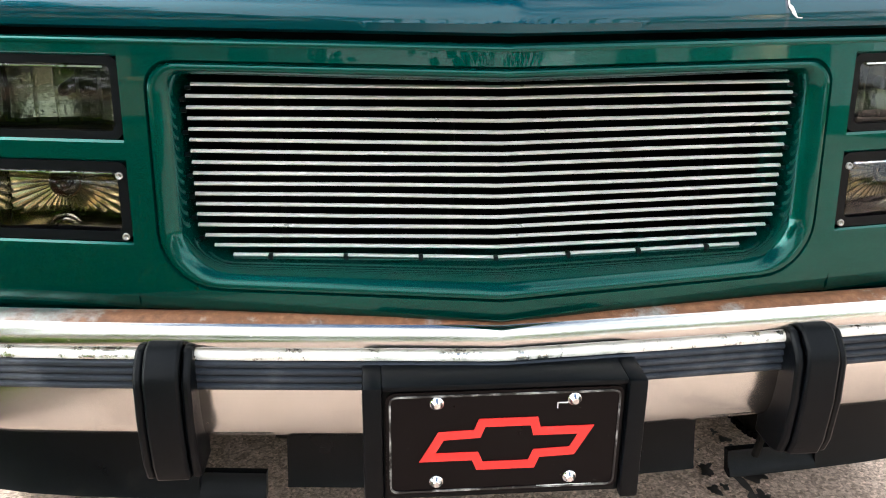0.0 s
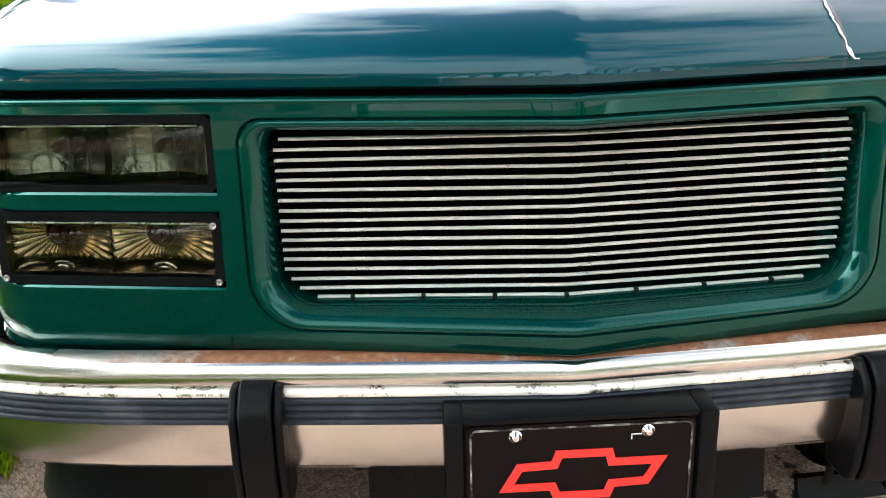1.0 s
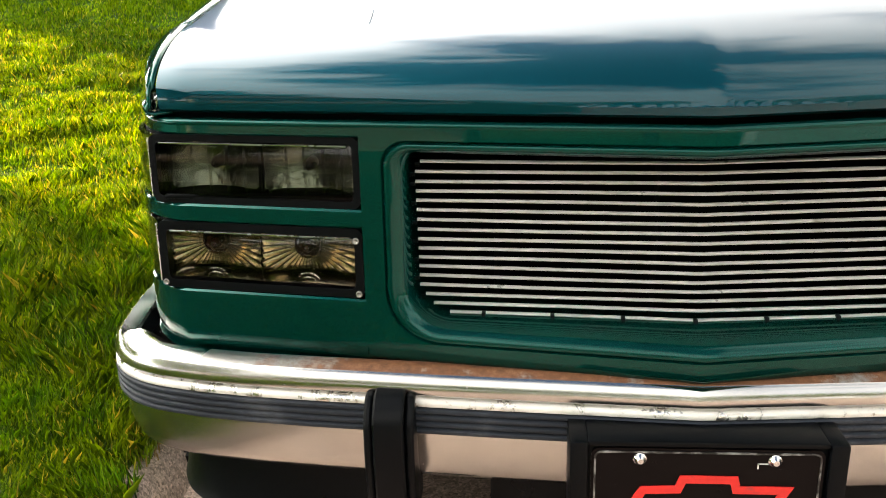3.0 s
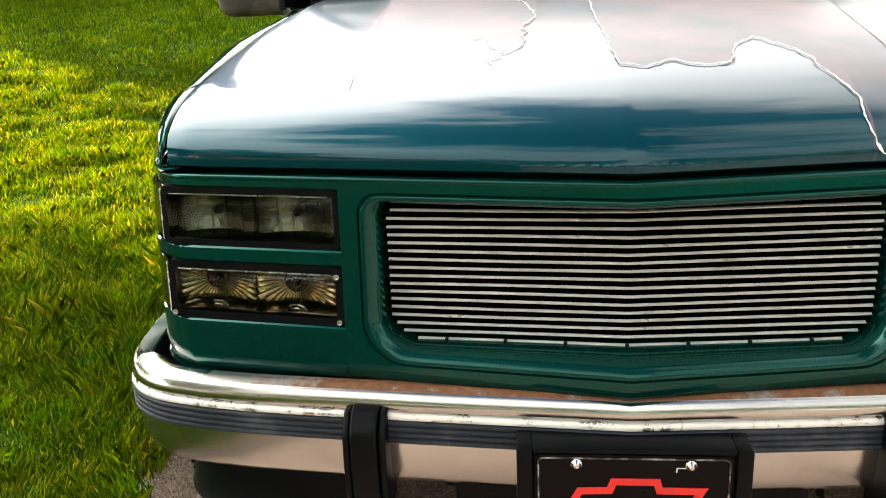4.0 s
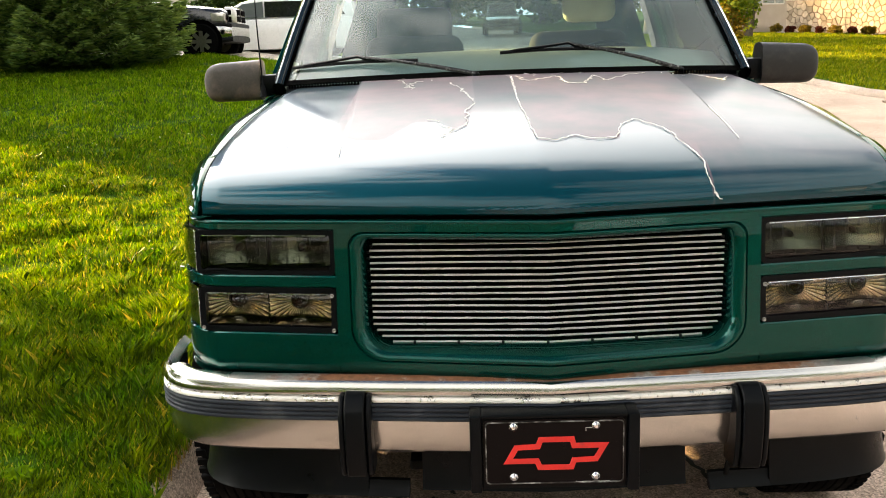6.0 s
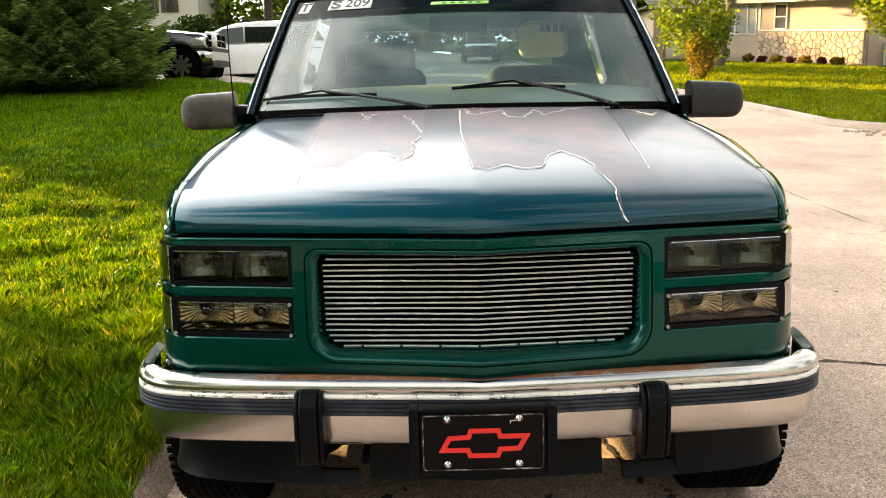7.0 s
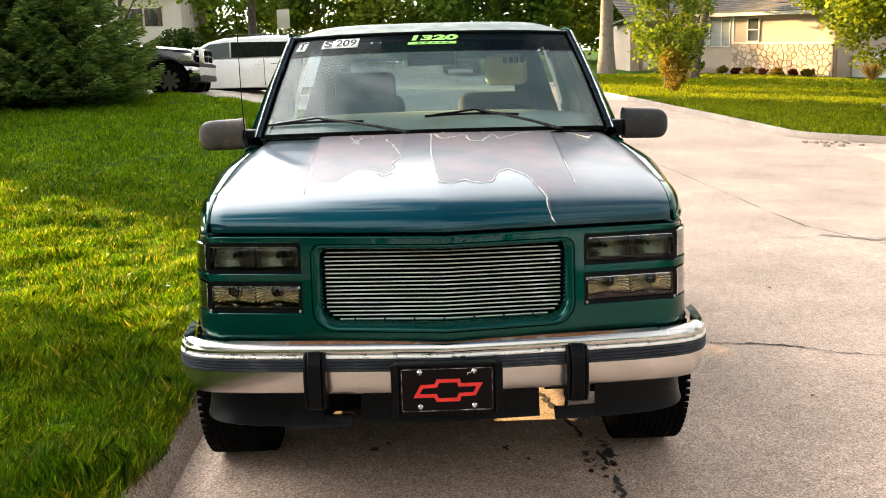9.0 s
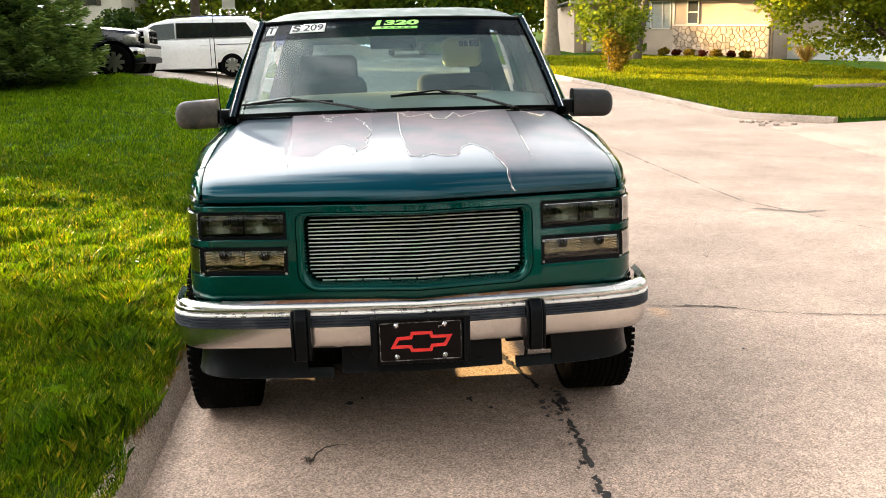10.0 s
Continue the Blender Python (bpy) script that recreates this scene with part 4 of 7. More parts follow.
def flake_line(name, pts, w):
    """A chalky, ragged rim where the clear coat lifts."""
    left, right = [], []
    k = len(pts)
    for i, (x, y) in enumerate(pts):
        a, b = pts[max(0, i - 1)], pts[min(k - 1, i + 1)]
        dx, dy = b[0] - a[0], b[1] - a[1]
        n = math.hypot(dx, dy) or 1
        ww = w * (0.12 + 1.1 * abs(noise.noise((x * 60, y * 60, 7))) + 0.45 * random.random()) * (0.25 if noise.noise((x * 14, y * 14, 3)) < -0.22 else 1)
        for lst, sg in ((left, 1), (right, -1)):
            px, py = x - dy / n * ww * sg, y + dx / n * ww * sg
            lst.append((px, py, hood_z(px, py) + 0.0022))
    v, f = skin([left, right])
    thick(solid(name, v, f, M["flake"], hood, "chalky white flaking edge", 0), 0.0012)


M["flake"] = surf("flaking_clear_coat", (0.74, 0.73, 0.70), 0.6, var=0.2, scale=40, grain=0.2, gscale=400)


def ragged(pts, step=0.006, amp=0.012):
    out = []
    for (x0, y0), (x1, y1) in zip(pts, pts[1:]):
        n = max(1, int(math.hypot(x1 - x0, y1 - y0) / step))
        for i in range(n):
            t = i / n
            x, y = x0 + (x1 - x0) * t, y0 + (y1 - y0) * t
            out.append((x + amp * noise.noise((x * 38, y * 38, 11)) + 0.4 * amp * noise.noise((x * 120, y * 120, 4)), y + amp * noise.noise((x * 38, y * 38, 23)) + 0.4 * amp * noise.noise((x * 120, y * 120, 9))))
    return out


flake_line("flake_rim", ragged([(-0.020, 1.11), (-0.026, 0.68), (-0.013, 0.41), (-0.003, 0.315), (0.04, 0.307), (0.09, 0.333), (0.13, 0.315), (0.185, 0.328), (0.208, 0.42), (0.25, 0.468), (0.31, 0.40), (0.333, 0.295), (0.357, 0.22), (0.352, 0.165), (0.36, 0.140), (0.385, 0.128)], amp=0.007), 0.0018)
flake_line("flake_rim", ragged([(-0.215, 1.02), (-0.178, 0.88), (-0.141, 0.655), (-0.166, 0.592), (-0.168, 0.45), (-0.205, 0.412), (-0.238, 0.503), (-0.27, 0.52)], amp=0.012), 0.0016)
flake_line("flake_rim", ragged([(-0.006, 1.11), (0.026, 0.973), (0.126, 1.078), (0.14, 0.921), (0.191, 0.915), (0.239, 1.10), (0.265, 0.973), (0.352, 1.12), (0.43, 1.19)], amp=0.016), 0.0013)
flake_line("flake_rim", ragged([(-0.375, 1.17), (-0.332, 0.945), (-0.329, 1.10), (-0.288, 1.105)], amp=0.016), 0.0013)
flake_line("flake_rim", ragged([(0.60, 1.30), (0.671, 1.147), (0.71, 1.25)], amp=0.010), 0.0016)
flake_line("worn_crest", ragged([(0.472, 0.34), (0.478, 0.62)], amp=0.001), 0.0016)
flake_line("worn_crest", ragged([(-0.470, 0.30), (-0.474, 0.42)], amp=0.001), 0.0012)
flake_line("flake_rim", ragged([(-0.20, 0.40), (-0.235, 0.38), (-0.215, 0.36)], amp=0.010), 0.0015)

# fenders, doors and bed
AXLE_F, AXLE_R, WZ = 0.845, 3.86, 0.365


def arch_z(y, low=0.44):
    """The lower edge of the body side, lifted over the wheels."""
    z = low
    for c in (AXLE_F, AXLE_R):
        q = 0.455 ** 2 - (y - c) ** 2
        if q > 0:
            z = max(z, WZ + math.sqrt(q))
    return z


def side_rows(ys, top, side, bulge=0.0):
    rows = []
    for y in ys:
        xt, zt = top(y)
        zb = arch_z(y) if y > 0.44 else 1.013
        xm = smooth_table([(0.21, 0.788), (0.25, 0.812), (0.30, 0.833), (0.36, 0.852), (0.445, 0.869), (0.7, 0.908), (0.95, 0.940), (6.0, 0.940)], y)
        dz = min(0.10, 0.6 * (zt - zb))
        zs = [zt, zt - 0.06 * dz, zt - 0.2 * dz, zt - 0.5 * dz, zt - dz]
        xs = [xt, xt + (xm - xt) * 0.30, xt + (xm - xt) * 0.58, xt + (xm - xt) * 0.82, xt + (xm - xt) * 0.95]
        z2 = [zt - dz + (zb - zt + dz) * k / 5 for k in range(1, 6)]
        x2 = [xm, xm + 0.004, xm + 0.006, xm + 0.004, xm - 0.006]
        row = [(side * x, y, z) for x, z in zip(xs + x2, zs + z2)] + [(side * (x2[-1] - 0.03), y, zb + 0.004)]
        rows.append(row)
    return rows


def top_fender(y):
    x = hood_edge(y) + 0.005
    return x, hood_z(hood_edge(y), max(y, y_hood(0.80) + 0.002)) - 0.002


for side in (-1, 1):
    ys = [0.214 + 0.0215 * i for i in range(11)] + [0.4399]
    v, f = skin(side_rows(ys, top_fender, side), flip=side < 0)
    thick(solid("fender_nose", v, f, M["paint"], pickup), 0.004)
    ys = [0.4401] + [0.46 + 0.02 * i for i in range(54)] + [1.54]
    v, f = skin(side_rows(ys, top_fender, side), flip=side < 0)
    thick(solid("fender", v, f, M["paint"], pickup), 0.004)
    ys = [1.55 + 0.06 * i for i in range(19)]
    v, f = skin(side_rows(ys, lambda y: (0.875, 1.235), side), flip=side < 0)
    door = thick(solid("door", v, f, M["paint"], pickup, "green cab door"), 0.004)
    part("door_handle", boxed(side * 0.948 - 0.008, side * 0.948 + 0.008, 2.42, 2.56, 1.07, 1.10, 0.006), M["black_plastic"], door)
    ys = [2.66 + 0.03 * i for i in range(14)]
    v, f = skin(side_rows(ys, lambda y: (0.875, 1.235), side), flip=side < 0)
    thick(solid("cab_corner", v, f, M["paint"], pickup), 0.004)
    ys = [3.10 + 0.03 * i for i in range(65)]
    v, f = skin(side_rows(ys, lambda y: (0.865, 1.235), side), flip=side < 0)
    thick(solid("bed_side", v, f, M["paint"], pickup), 0.05)
part("bed_floor", boxed(-0.90, 0.90, 3.08, 5.02, 0.72, 0.76), M["underbody"], pickup)
part("bed_front", boxed(-0.88, 0.88, 3.08, 3.12, 0.72, 1.23, 0.006), M["paint"], pickup)
part("tailgate", boxed(-0.86, 0.86, 4.99, 5.05, 0.72, 1.235, 0.012), M["paint"], pickup)
part("rear_bumper", boxed(-0.93, 0.93, 5.06, 5.20, 0.50, 0.66, 0.02), M["chrome"], pickup)
for s in (-1, 1):
    part("tail_lamp", boxed(s * 0.90 - 0.04, s * 0.90 + 0.04, 5.0, 5.06, 0.80, 1.2, 0.012), M["red"], pickup)

# windscreen, pillars, roof
NW = 24


def glass_point(u, t):
    """Windscreen: u from -1 to 1 across, t from 0 at the cowl to 1 at the roof."""
    xb, xt = 0.822, 0.702
    a = abs(u)
    b = Vector((u * xb, 1.195 + 0.265 * a ** 2.0, 1.283 - 0.018 * a ** 2))
    c = Vector((u * xt, 1.858 + 0.095 * a ** 2.0, 1.757 - 0.012 * a ** 3))
    p = b.lerp(c, t)
    bow = 0.018 * 4 * t * (1 - t)
    return p + Vector((0, -0.55 * bow, 0.8 * bow))


def glass_patch(name, u0, u1, t0, t1, off, mat, parent, label="", nu=NW, nt=12):
    rows = []
    for j in range(nt + 1):
        rows.append([glass_point(u0 + (u1 - u0) * i / nu, t0 + (t1 - t0) * j / nt) + Vector((0, -0.58, 0.81)) * off for i in range(nu + 1)])
    v, f = skin(rows)
    return solid(name, v, f, mat, parent, label, 60)


screen = glass_patch("windscreen", -1, 1, 0, 1, 0.0, M["glass"], pickup, "curved windscreen with a film for dust and reflected sky haze, wipers parked")
screen.visible_shadow = False
band = glass_patch("tint_band", -1, 1, 0.775, 1.0, 0.002, M["tint_band"], pickup, "dark tint band along the windscreen's top", NW, 4)
# black edge print
for u0, u1, t0, t1 in ((-1, -0.982, 0, 1), (0.982, 1, 0, 1), (-0.982, 0.982, 0, 0.035)):
    glass_patch("edge_print", u0, u1, t0, t1, 0.003, M["dark_void"], pickup)


def pillar_line(side, off_x=0.0, off_y=0.0, n=10):
    return [glass_point(side, i / n) + Vector((side * off_x, off_y, 0)) for i in range(n + 1)]


for side in (-1, 1):
    # A pillar: painted outer skin and a black seal with a bright edge
    a = pillar_line(side, 0.0)
    rows = []
    for i, p in enumerate(a):
        t = i / 10
        rows.append([p + Vector((side * dx, dy, dz)) for dx, dy, dz in ((-0.004, -0.012, 0.012), (0.020, -0.010, 0.016), (0.040, 0.012, 0.006), (0.052, 0.06, -0.012), (0.050, 0.10, -0.03), (0.0, 0.10, -0.04))])
    v, f = skin(rows, close_v=True, flip=side < 0)
    solid("pillar", v, f, M["pillar"], pickup, "dark glossy windscreen pillar")
    tube("pillar_trim", [p + Vector((side * 0.022, -0.012, 0.015)) for p in a], 0.003, M["steel"], pickup, "bright edge of the windscreen pillar", n=6)
    tube("screen_seal", [p + Vector((side * 0.002, -0.010, 0.010)) for p in a], 0.005, M["black_plastic"], pickup, n=6)
    # side glass with frame
    def side_pt(y, t):
        return Vector((side * (0.905 - 0.175 * t ** 1.15), y, 1.235 + 0.525 * t))
    rows = [[side_pt(1.62 + 0.42 * t + (2.58 - 1.62 - 0.42 * t) * k / 6, t) for k in range(7)] for t in (0, 0.25, 0.5, 0.75, 0.95)]
    v, f = skin(rows)
    g = solid("side_window", v, f, M["side_glass"], pickup)
    g.visible_shadow = False
    tube("window_frame", [side_pt(1.60, 0), side_pt(1.80, 0.45), side_pt(2.02, 0.95), side_pt(2.3, 0.97), side_pt(2.60, 0.95), side_pt(2.62, 0)], 0.018, M["paint"], pickup, n=6)
    rows = [[side_pt(2.62 + (3.06 - 0.10 * t - 2.62) * k / 3, t) for k in range(4)] for t in (0, 0.33, 0.66, 1)]
    v, f = skin(rows)
    thick(solid("rear_pillar", v, f, M["paint"], pickup), 0.03)
    tube("drip_rail", [(side * 0.728, 1.97, 1.766), (side * 0.738, 2.2, 1.785), (side * 0.738, 2.6, 1.785), (side * 0.725, 2.95, 1.775)], 0.010, M["paint"], pickup, n=6)

rows = []
for j in range(15):
    t = j / 14
    row = []
    for i in range(NW + 1):
        u = -1 + 2 * i / NW
        e = glass_point(u, 1.0)
        y = e.y + (2.98 - e.y) * t
        hw = 0.715 + 0.02 * math.sin(math.pi * min(1, t * 1.3) / 1.3)
        z = e.z + 0.010 + 0.070 * smoothstep(0, 0.36, t) ** 0.62 * (1 - 0.85 * abs(u) ** 8) - 0.03 * smoothstep(0.7, 1, t)
        row.append((u * hw, y, z))
    rows.append(row)
first = [(x, y + 0.002, z - 0.018) for x, y, z in rows[0]]
v, f = skin([first] + rows)
M["roof_paint"] = surf("dull_green_roof_paint", (0.035, 0.070, 0.070), 0.50, var=0.2, scale=5, spec=0.18)
thick(solid("roof", v, f, M["roof_paint"], pickup, "dull green cab roof with a grey sheen"), 0.02)
tube("top_seal", [glass_point(-1 + 2 * i / 12, 0.995) + Vector((0, -0.004, 0.006)) for i in range(13)], 0.007, M["black_plastic"], pickup, n=6)

# cab back with its window
bw = [(-0.86, 1.235), (0.86, 1.235), (0.66, 1.77), (-0.66, 1.77)]
bo = [(-0.58, 1.30), (0.58, 1.30), (0.50, 1.66), (-0.50, 1.66)]
v = [(x, 3.05 - 0.1 * (z - 1.235) / 0.5, z) for x, z in bw + bo] + [(x, 3.09 - 0.1 * (z - 1.235) / 0.5, z) for x, z in bw + bo]
f = []
for i in range(4):
    k = (i + 1) % 4
    f += [(i, k, 4 + k, 4 + i), (8 + i, 12 + i, 12 + k, 8 + k), (4 + i, 4 + k, 12 + k, 12 + i)]
solid("cab_back", v, f, M["paint"], pickup)
part("cab_back_lower", boxed(-0.88, 0.88, 3.03, 3.07, 0.55, 1.24), M["underbody"], pickup)
g = solid("rear_window", [(x, 3.06 - 0.1 * (z - 1.235) / 0.5, z) for x, z in bo], [(0, 1, 2, 3)], M["glass"], pickup)
g.visible_shadow = False

# cabin
M["dash"] = surf("dash_vinyl", (0.44, 0.47, 0.43), 0.6, var=0.1, bumps=0.2, bscale=500)
M["cloth"] = surf("seat_cloth", (0.045, 0.050, 0.055), 0.9, var=0.2, grain=0.2, bumps=0.3, bscale=600)
M["cover"] = surf("pale_cover", (0.78, 0.78, 0.55), 0.7, var=0.15)
M["liner"] = surf("head_liner", (0.20, 0.21, 0.20), 0.9, var=0.1)
rows = []
for j in range(8):
    t = j / 7
    rows.append([(u * (0.80 - 0.02 * t), 1.25 + 0.24 * abs(u) ** 2 + t * (0.50 - 0.22 * abs(u) ** 2), 1.272 - 0.01 * abs(u) ** 2 + 0.100 * smoothstep(0.0, 0.8, t) * (1 - 0.25 * abs(u) ** 4) - (0.05 if j == 7 else 0)) for u in (-1 + i / 8 for i in range(17))])
v, f = skin(rows)
thick(solid("dashboard", v, f, M["dash"], pickup, "pale grey dashboard top"), 0.03)
part("dash_front", boxed(-0.80, 0.80, 1.72, 1.78, 0.75, 1.30, 0.02), M["dash"], pickup)
part("cab_floor", boxed(-0.86, 0.86, 1.45, 3.05, 0.50, 0.55), M["underbody"], pickup)
part("fire_wall", boxed(-0.80, 0.80, 1.40, 1.46, 0.45, 1.24), M["underbody"], pickup)
for s in (-1, 1):
    part("door_panel", boxed(s * 0.87 - 0.015, s * 0.87 + 0.015, 1.56, 2.66, 0.55, 1.23, 0.01), M["dash"], pickup)
for s in (-1, 1):
    bm = boxed(s * 0.40 - 0.27, s * 0.40 + 0.27, 2.05, 2.58, 0.80, 0.98, 0.06, 3)
    seat = part("seat", bm, M["cloth"], pickup, "dark cloth bucket seat")
    m = Matrix.Translation((s * 0.40, 2.62, 1.22)) @ Matrix.Rotation(radians(-14), 4, "X")
    part("backrest", box(bmesh.new(), -0.24, 0.24, -0.07, 0.07, -0.32, 0.24, 0.069, 4, m), M["cloth"], seat)
    m = Matrix.Translation((0.46, 2.73, 1.59) if s > 0 else (-0.40, 2.71, 1.50)) @ Matrix.Rotation(radians(-14), 4, "X")
    hr = part("headrest", box(bmesh.new(), -0.13 if s > 0 else -0.185, 0.13 if s > 0 else 0.185, -0.05, 0.05, -0.10 if s > 0 else -0.15, 0.09, 0.049, 4, m), M["cover"] if s > 0 else M["cloth"], seat, "pale yellow cover on the headrest" if s > 0 else "")
    if s > 0:
        for k in range(4):
            part("slot", box(bmesh.new(), -0.02 + 0.034 * k, 0.004 + 0.034 * k, -0.058, -0.046, 0.02, 0.055, 0.003, 1, m), M["black_plastic"], hr)
ring = [(0.40 + 0.19 * math.cos(a), 1.90 - 0.10 * math.sin(a), 1.22 + 0.16 * math.sin(a)) for a in (2 * math.pi * i / 32 for i in range(32))]
wheel = tube("steering_wheel", ring, 0.015, M["black_plastic"], pickup, "dark steering wheel", 8, True)
part("hub", boxed(0.30, 0.50, 1.87, 1.91, 1.19, 1.25, 0.02), M["black_plastic"], wheel)
mirror_in = part("inside_mirror", boxed(-0.13, 0.13, 2.00, 2.03, 1.60, 1.67, 0.012), M["black_plastic"], pickup)

# cowl grille with teeth, wipers, aerial, mirrors
rows = [[(x, cowl_y(x) + d, 1.275 - 0.02 * (abs(x) / 0.82) ** 2 + z) for x in (-0.81 + 0.09 * i for i in range(19))] for d, z in ((-0.01, -0.03), (0.015, 0.008), (0.05, 0.004), (0.07, -0.01))]
v, f = skin(rows)
cowl = thick(solid("cowl", v, f, M["black_plastic"], pickup, "black slotted cowl"), 0.006)
for k in range(44):
    for s in (-1, 1):
        x = s * (0.30 + 0.0115 * k)
        y = cowl_y(x) + 0.004
        z = 1.275 - 0.02 * (abs(x) / 0.82) ** 2 + 0.010
        if k < 22 and s < 0 or k >= 22:
            part("tooth", boxed(x - 0.0028, x + 0.0028, y - 0.004, y + 0.012, z - 0.008, z + 0.006), M["dark_void"], cowl)


def wiper(piv_u, tip_u, tip_t):
    """An arm from its pivot with a blade that lies on the glass."""
    w = new("wiper")
    w.parent = pickup
    w["label"] = "worn black wiper with a silvery arm"
    off = Vector((0, -0.58, 0.81))
    piv = glass_point(piv_u, 0.012) + off * 0.006
    mid_u = piv_u + (tip_u - piv_u) * 0.62
    mid = glass_point(mid_u, tip_t * 0.72) + off * 0.026
    k = [piv, glass_point(piv_u + (tip_u - piv_u) * 0.2, tip_t * 0.25) + off * 0.022, glass_point(piv_u + (tip_u - piv_u) * 0.42, tip_t * 0.50) + off * 0.027, mid]
    tube("arm", k, [0.008, 0.007, 0.006, 0.005], M["worn"], w, "scratched silvery arm", n=6)
    blade = [glass_point(piv_u + (tip_u - piv_u) * (0.30 + 0.70 * i / 10), tip_t * (0.60 + 0.06 * math.sin(i / 10 * 3.14) - 0.0 * i)) for i in range(11)]
    tube("blade", [p + off * 0.012 for p in blade], 0.006, M["black_plastic"], w, n=6)
    tube("bridge", [blade[2] + off * 0.016, blade[4] + off * 0.022, mid + off * 0.002, blade[7] + off * 0.022, blade[9] + off * 0.016], 0.005, M["black_plastic"], w, n=6)
    v, f = lathe([(-0.02, 0.012), (0.000, 0.012), (0.006, 0.006), (0.006, 0.0)], 12, "z")
    solid("pivot", [(piv.x + a, piv.y + b, piv.z + c) for a, b, c in v], f, M["black_plastic"], w, "", 40)


M["worn"] = surf("worn_black_steel", (0.022, 0.023, 0.025), 0.28, 0.3, var=0.5, scale=60, dirt=(0.40, 0.40, 0.39), dirt_amount=0.2, dscale=120)
wiper(-0.155, -0.97, 0.17)
wiper(0.70, -0.055, 0.21)

M["mirror_shell"] = surf("mirror_shell", (0.012, 0.012, 0.013), 0.5, var=0.3, scale=10, grain=0.15, bumps=0.3, bscale=500, dirt=(0.05, 0.045, 0.04), dirt_amount=0.15, dscale=5)
M["mirror_brown"] = surf("sun_faded_mirror_shell", (0.055, 0.045, 0.038), 0.5, var=0.35, scale=9, grain=0.15, bumps=0.3, bscale=500, dirt=(0.24, 0.165, 0.12), dirt_amount=0.55, dscale=4)
for s in (-1, 1):
    mi = new("door_mirror")
    mi.parent = pickup
    mi["label"] = "black plastic door mirror, faded brown in patches" if s < 0 else "plain black plastic door mirror"
    rows = []
    for j in range(16):
        t = (j / 9 * 0.70) if j < 10 else 1 - 0.30 * (1 - (j - 9) / 6) ** 2
        x = 0.925 + 0.215 * t
        cap = 1 if t < 0.70 else max(0.02, 1 - ((t - 0.70) / 0.30) ** 2.6) ** 0.42
        rz = 0.075 * (1 - 0.06 * t) * cap
        ry = 0.058 * (1 - 0.25 * t) * cap
        row = []
        for i in range(20):
            a = 2 * math.pi * i / 20
            c, q = math.cos(a), math.sin(a)
            cc = math.copysign(abs(c) ** 0.6, c)
            qq = math.copysign(abs(q) ** 0.55, q)
            row.append((s * x, 1.60 + ry * cc - (0.012 * t), 1.290 - 0.008 * t + rz * qq))
        rows.append(row)
    v, f = skin(rows, close_v=True, flip=s < 0)
    n = len(v)
    f += [tuple(range(20)), tuple(range(n - 1, n - 21, -1))]
    solid("shell", v, f, M["mirror_brown" if s < 0 else "mirror_shell"], mi, "", 45)
    part("mount", boxed(s * 0.89 - 0.05, s * 0.89 + 0.05, 1.56, 1.64, 1.235, 1.31, 0.015), M["black_plastic"], mi)
    part("mirror_glass", boxed(s * 1.03 - 0.09, s * 1.03 + 0.09, 1.648, 1.652, 1.24, 1.335, 0.004), M["steel"], mi)

aer = [(-0.872, 1.36, 1.235), (-0.885, 1.39, 1.50), (-0.89, 1.42, 1.75), (-0.90, 1.45, 2.02)]
ant = tube("aerial", aer, [0.0035, 0.0025, 0.002, 0.0015], M["black_plastic"], pickup, "thin whip aerial on the fender", n=6)
tube("aerial_base", [aer[0], (-0.873, 1.362, 1.275)], [0.014, 0.007], M["black_plastic"], ant, n=8)

# underside and wheels
part("frame_rail", boxed(-0.45, -0.35, 0.25, 4.9, 0.42, 0.55), M["underbody"], pickup)
part("frame_rail", boxed(0.35, 0.45, 0.25, 4.9, 0.42, 0.55), M["underbody"], pickup)
part("engine_block", boxed(-0.34, 0.34, 0.42, 1.4, 0.42, 1.0, 0.03), M["underbody"], pickup)
part("front_axle", boxed(-0.70, 0.70, 0.79, 0.90, 0.31, 0.40, 0.02), M["underbody"], pickup)
# unseen beam, added to keep low sun off the ground under the truck
part("cross_member", boxed(-0.78, 0.355, 1.06, 1.16, 0.05, 0.46, 0.02), M["underbody"], pickup)
# hidden slabs behind the front wheels, added to stop the sun there
for s in (-1, 1):
    part("mud_flap", boxed(s * 0.825 - 0.13, s * 0.825 + 0.13, 1.225, 1.235, 0.05, 0.50, 0.003), M["underbody"], pickup)
# low drum added out of sight, it blocks sun close to the ground
v, f = lathe([(1.04, 0.02), (1.05, 0.10), (1.84, 0.10), (1.85, 0.02)], 20, "y")
solid("muffler", [(x - 0.56, y, z + 0.128) for x, y, z in v], f, M["underbody"], pickup)
part("skid_plate", boxed(-0.34, 0.20, 0.36, 1.1, 0.30, 0.33, 0.01), M["underbody"], pickup)
part("rear_axle", boxed(-0.75, 0.75, 3.80, 3.92, 0.31, 0.42, 0.02), M["underbody"], pickup)
for s in (-1, 1):
    part("inner_arch", boxed(s * 0.62 - 0.02, s * 0.62 + 0.02, 0.48, 1.40, 0.48, 1.08), M["underbody"], pickup)
    part("bump_stop", boxed(s * 0.72 - 0.14, s * 0.72 + 0.14, 0.30, 0.40, 0.48, 0.66), M["underbody"], pickup)


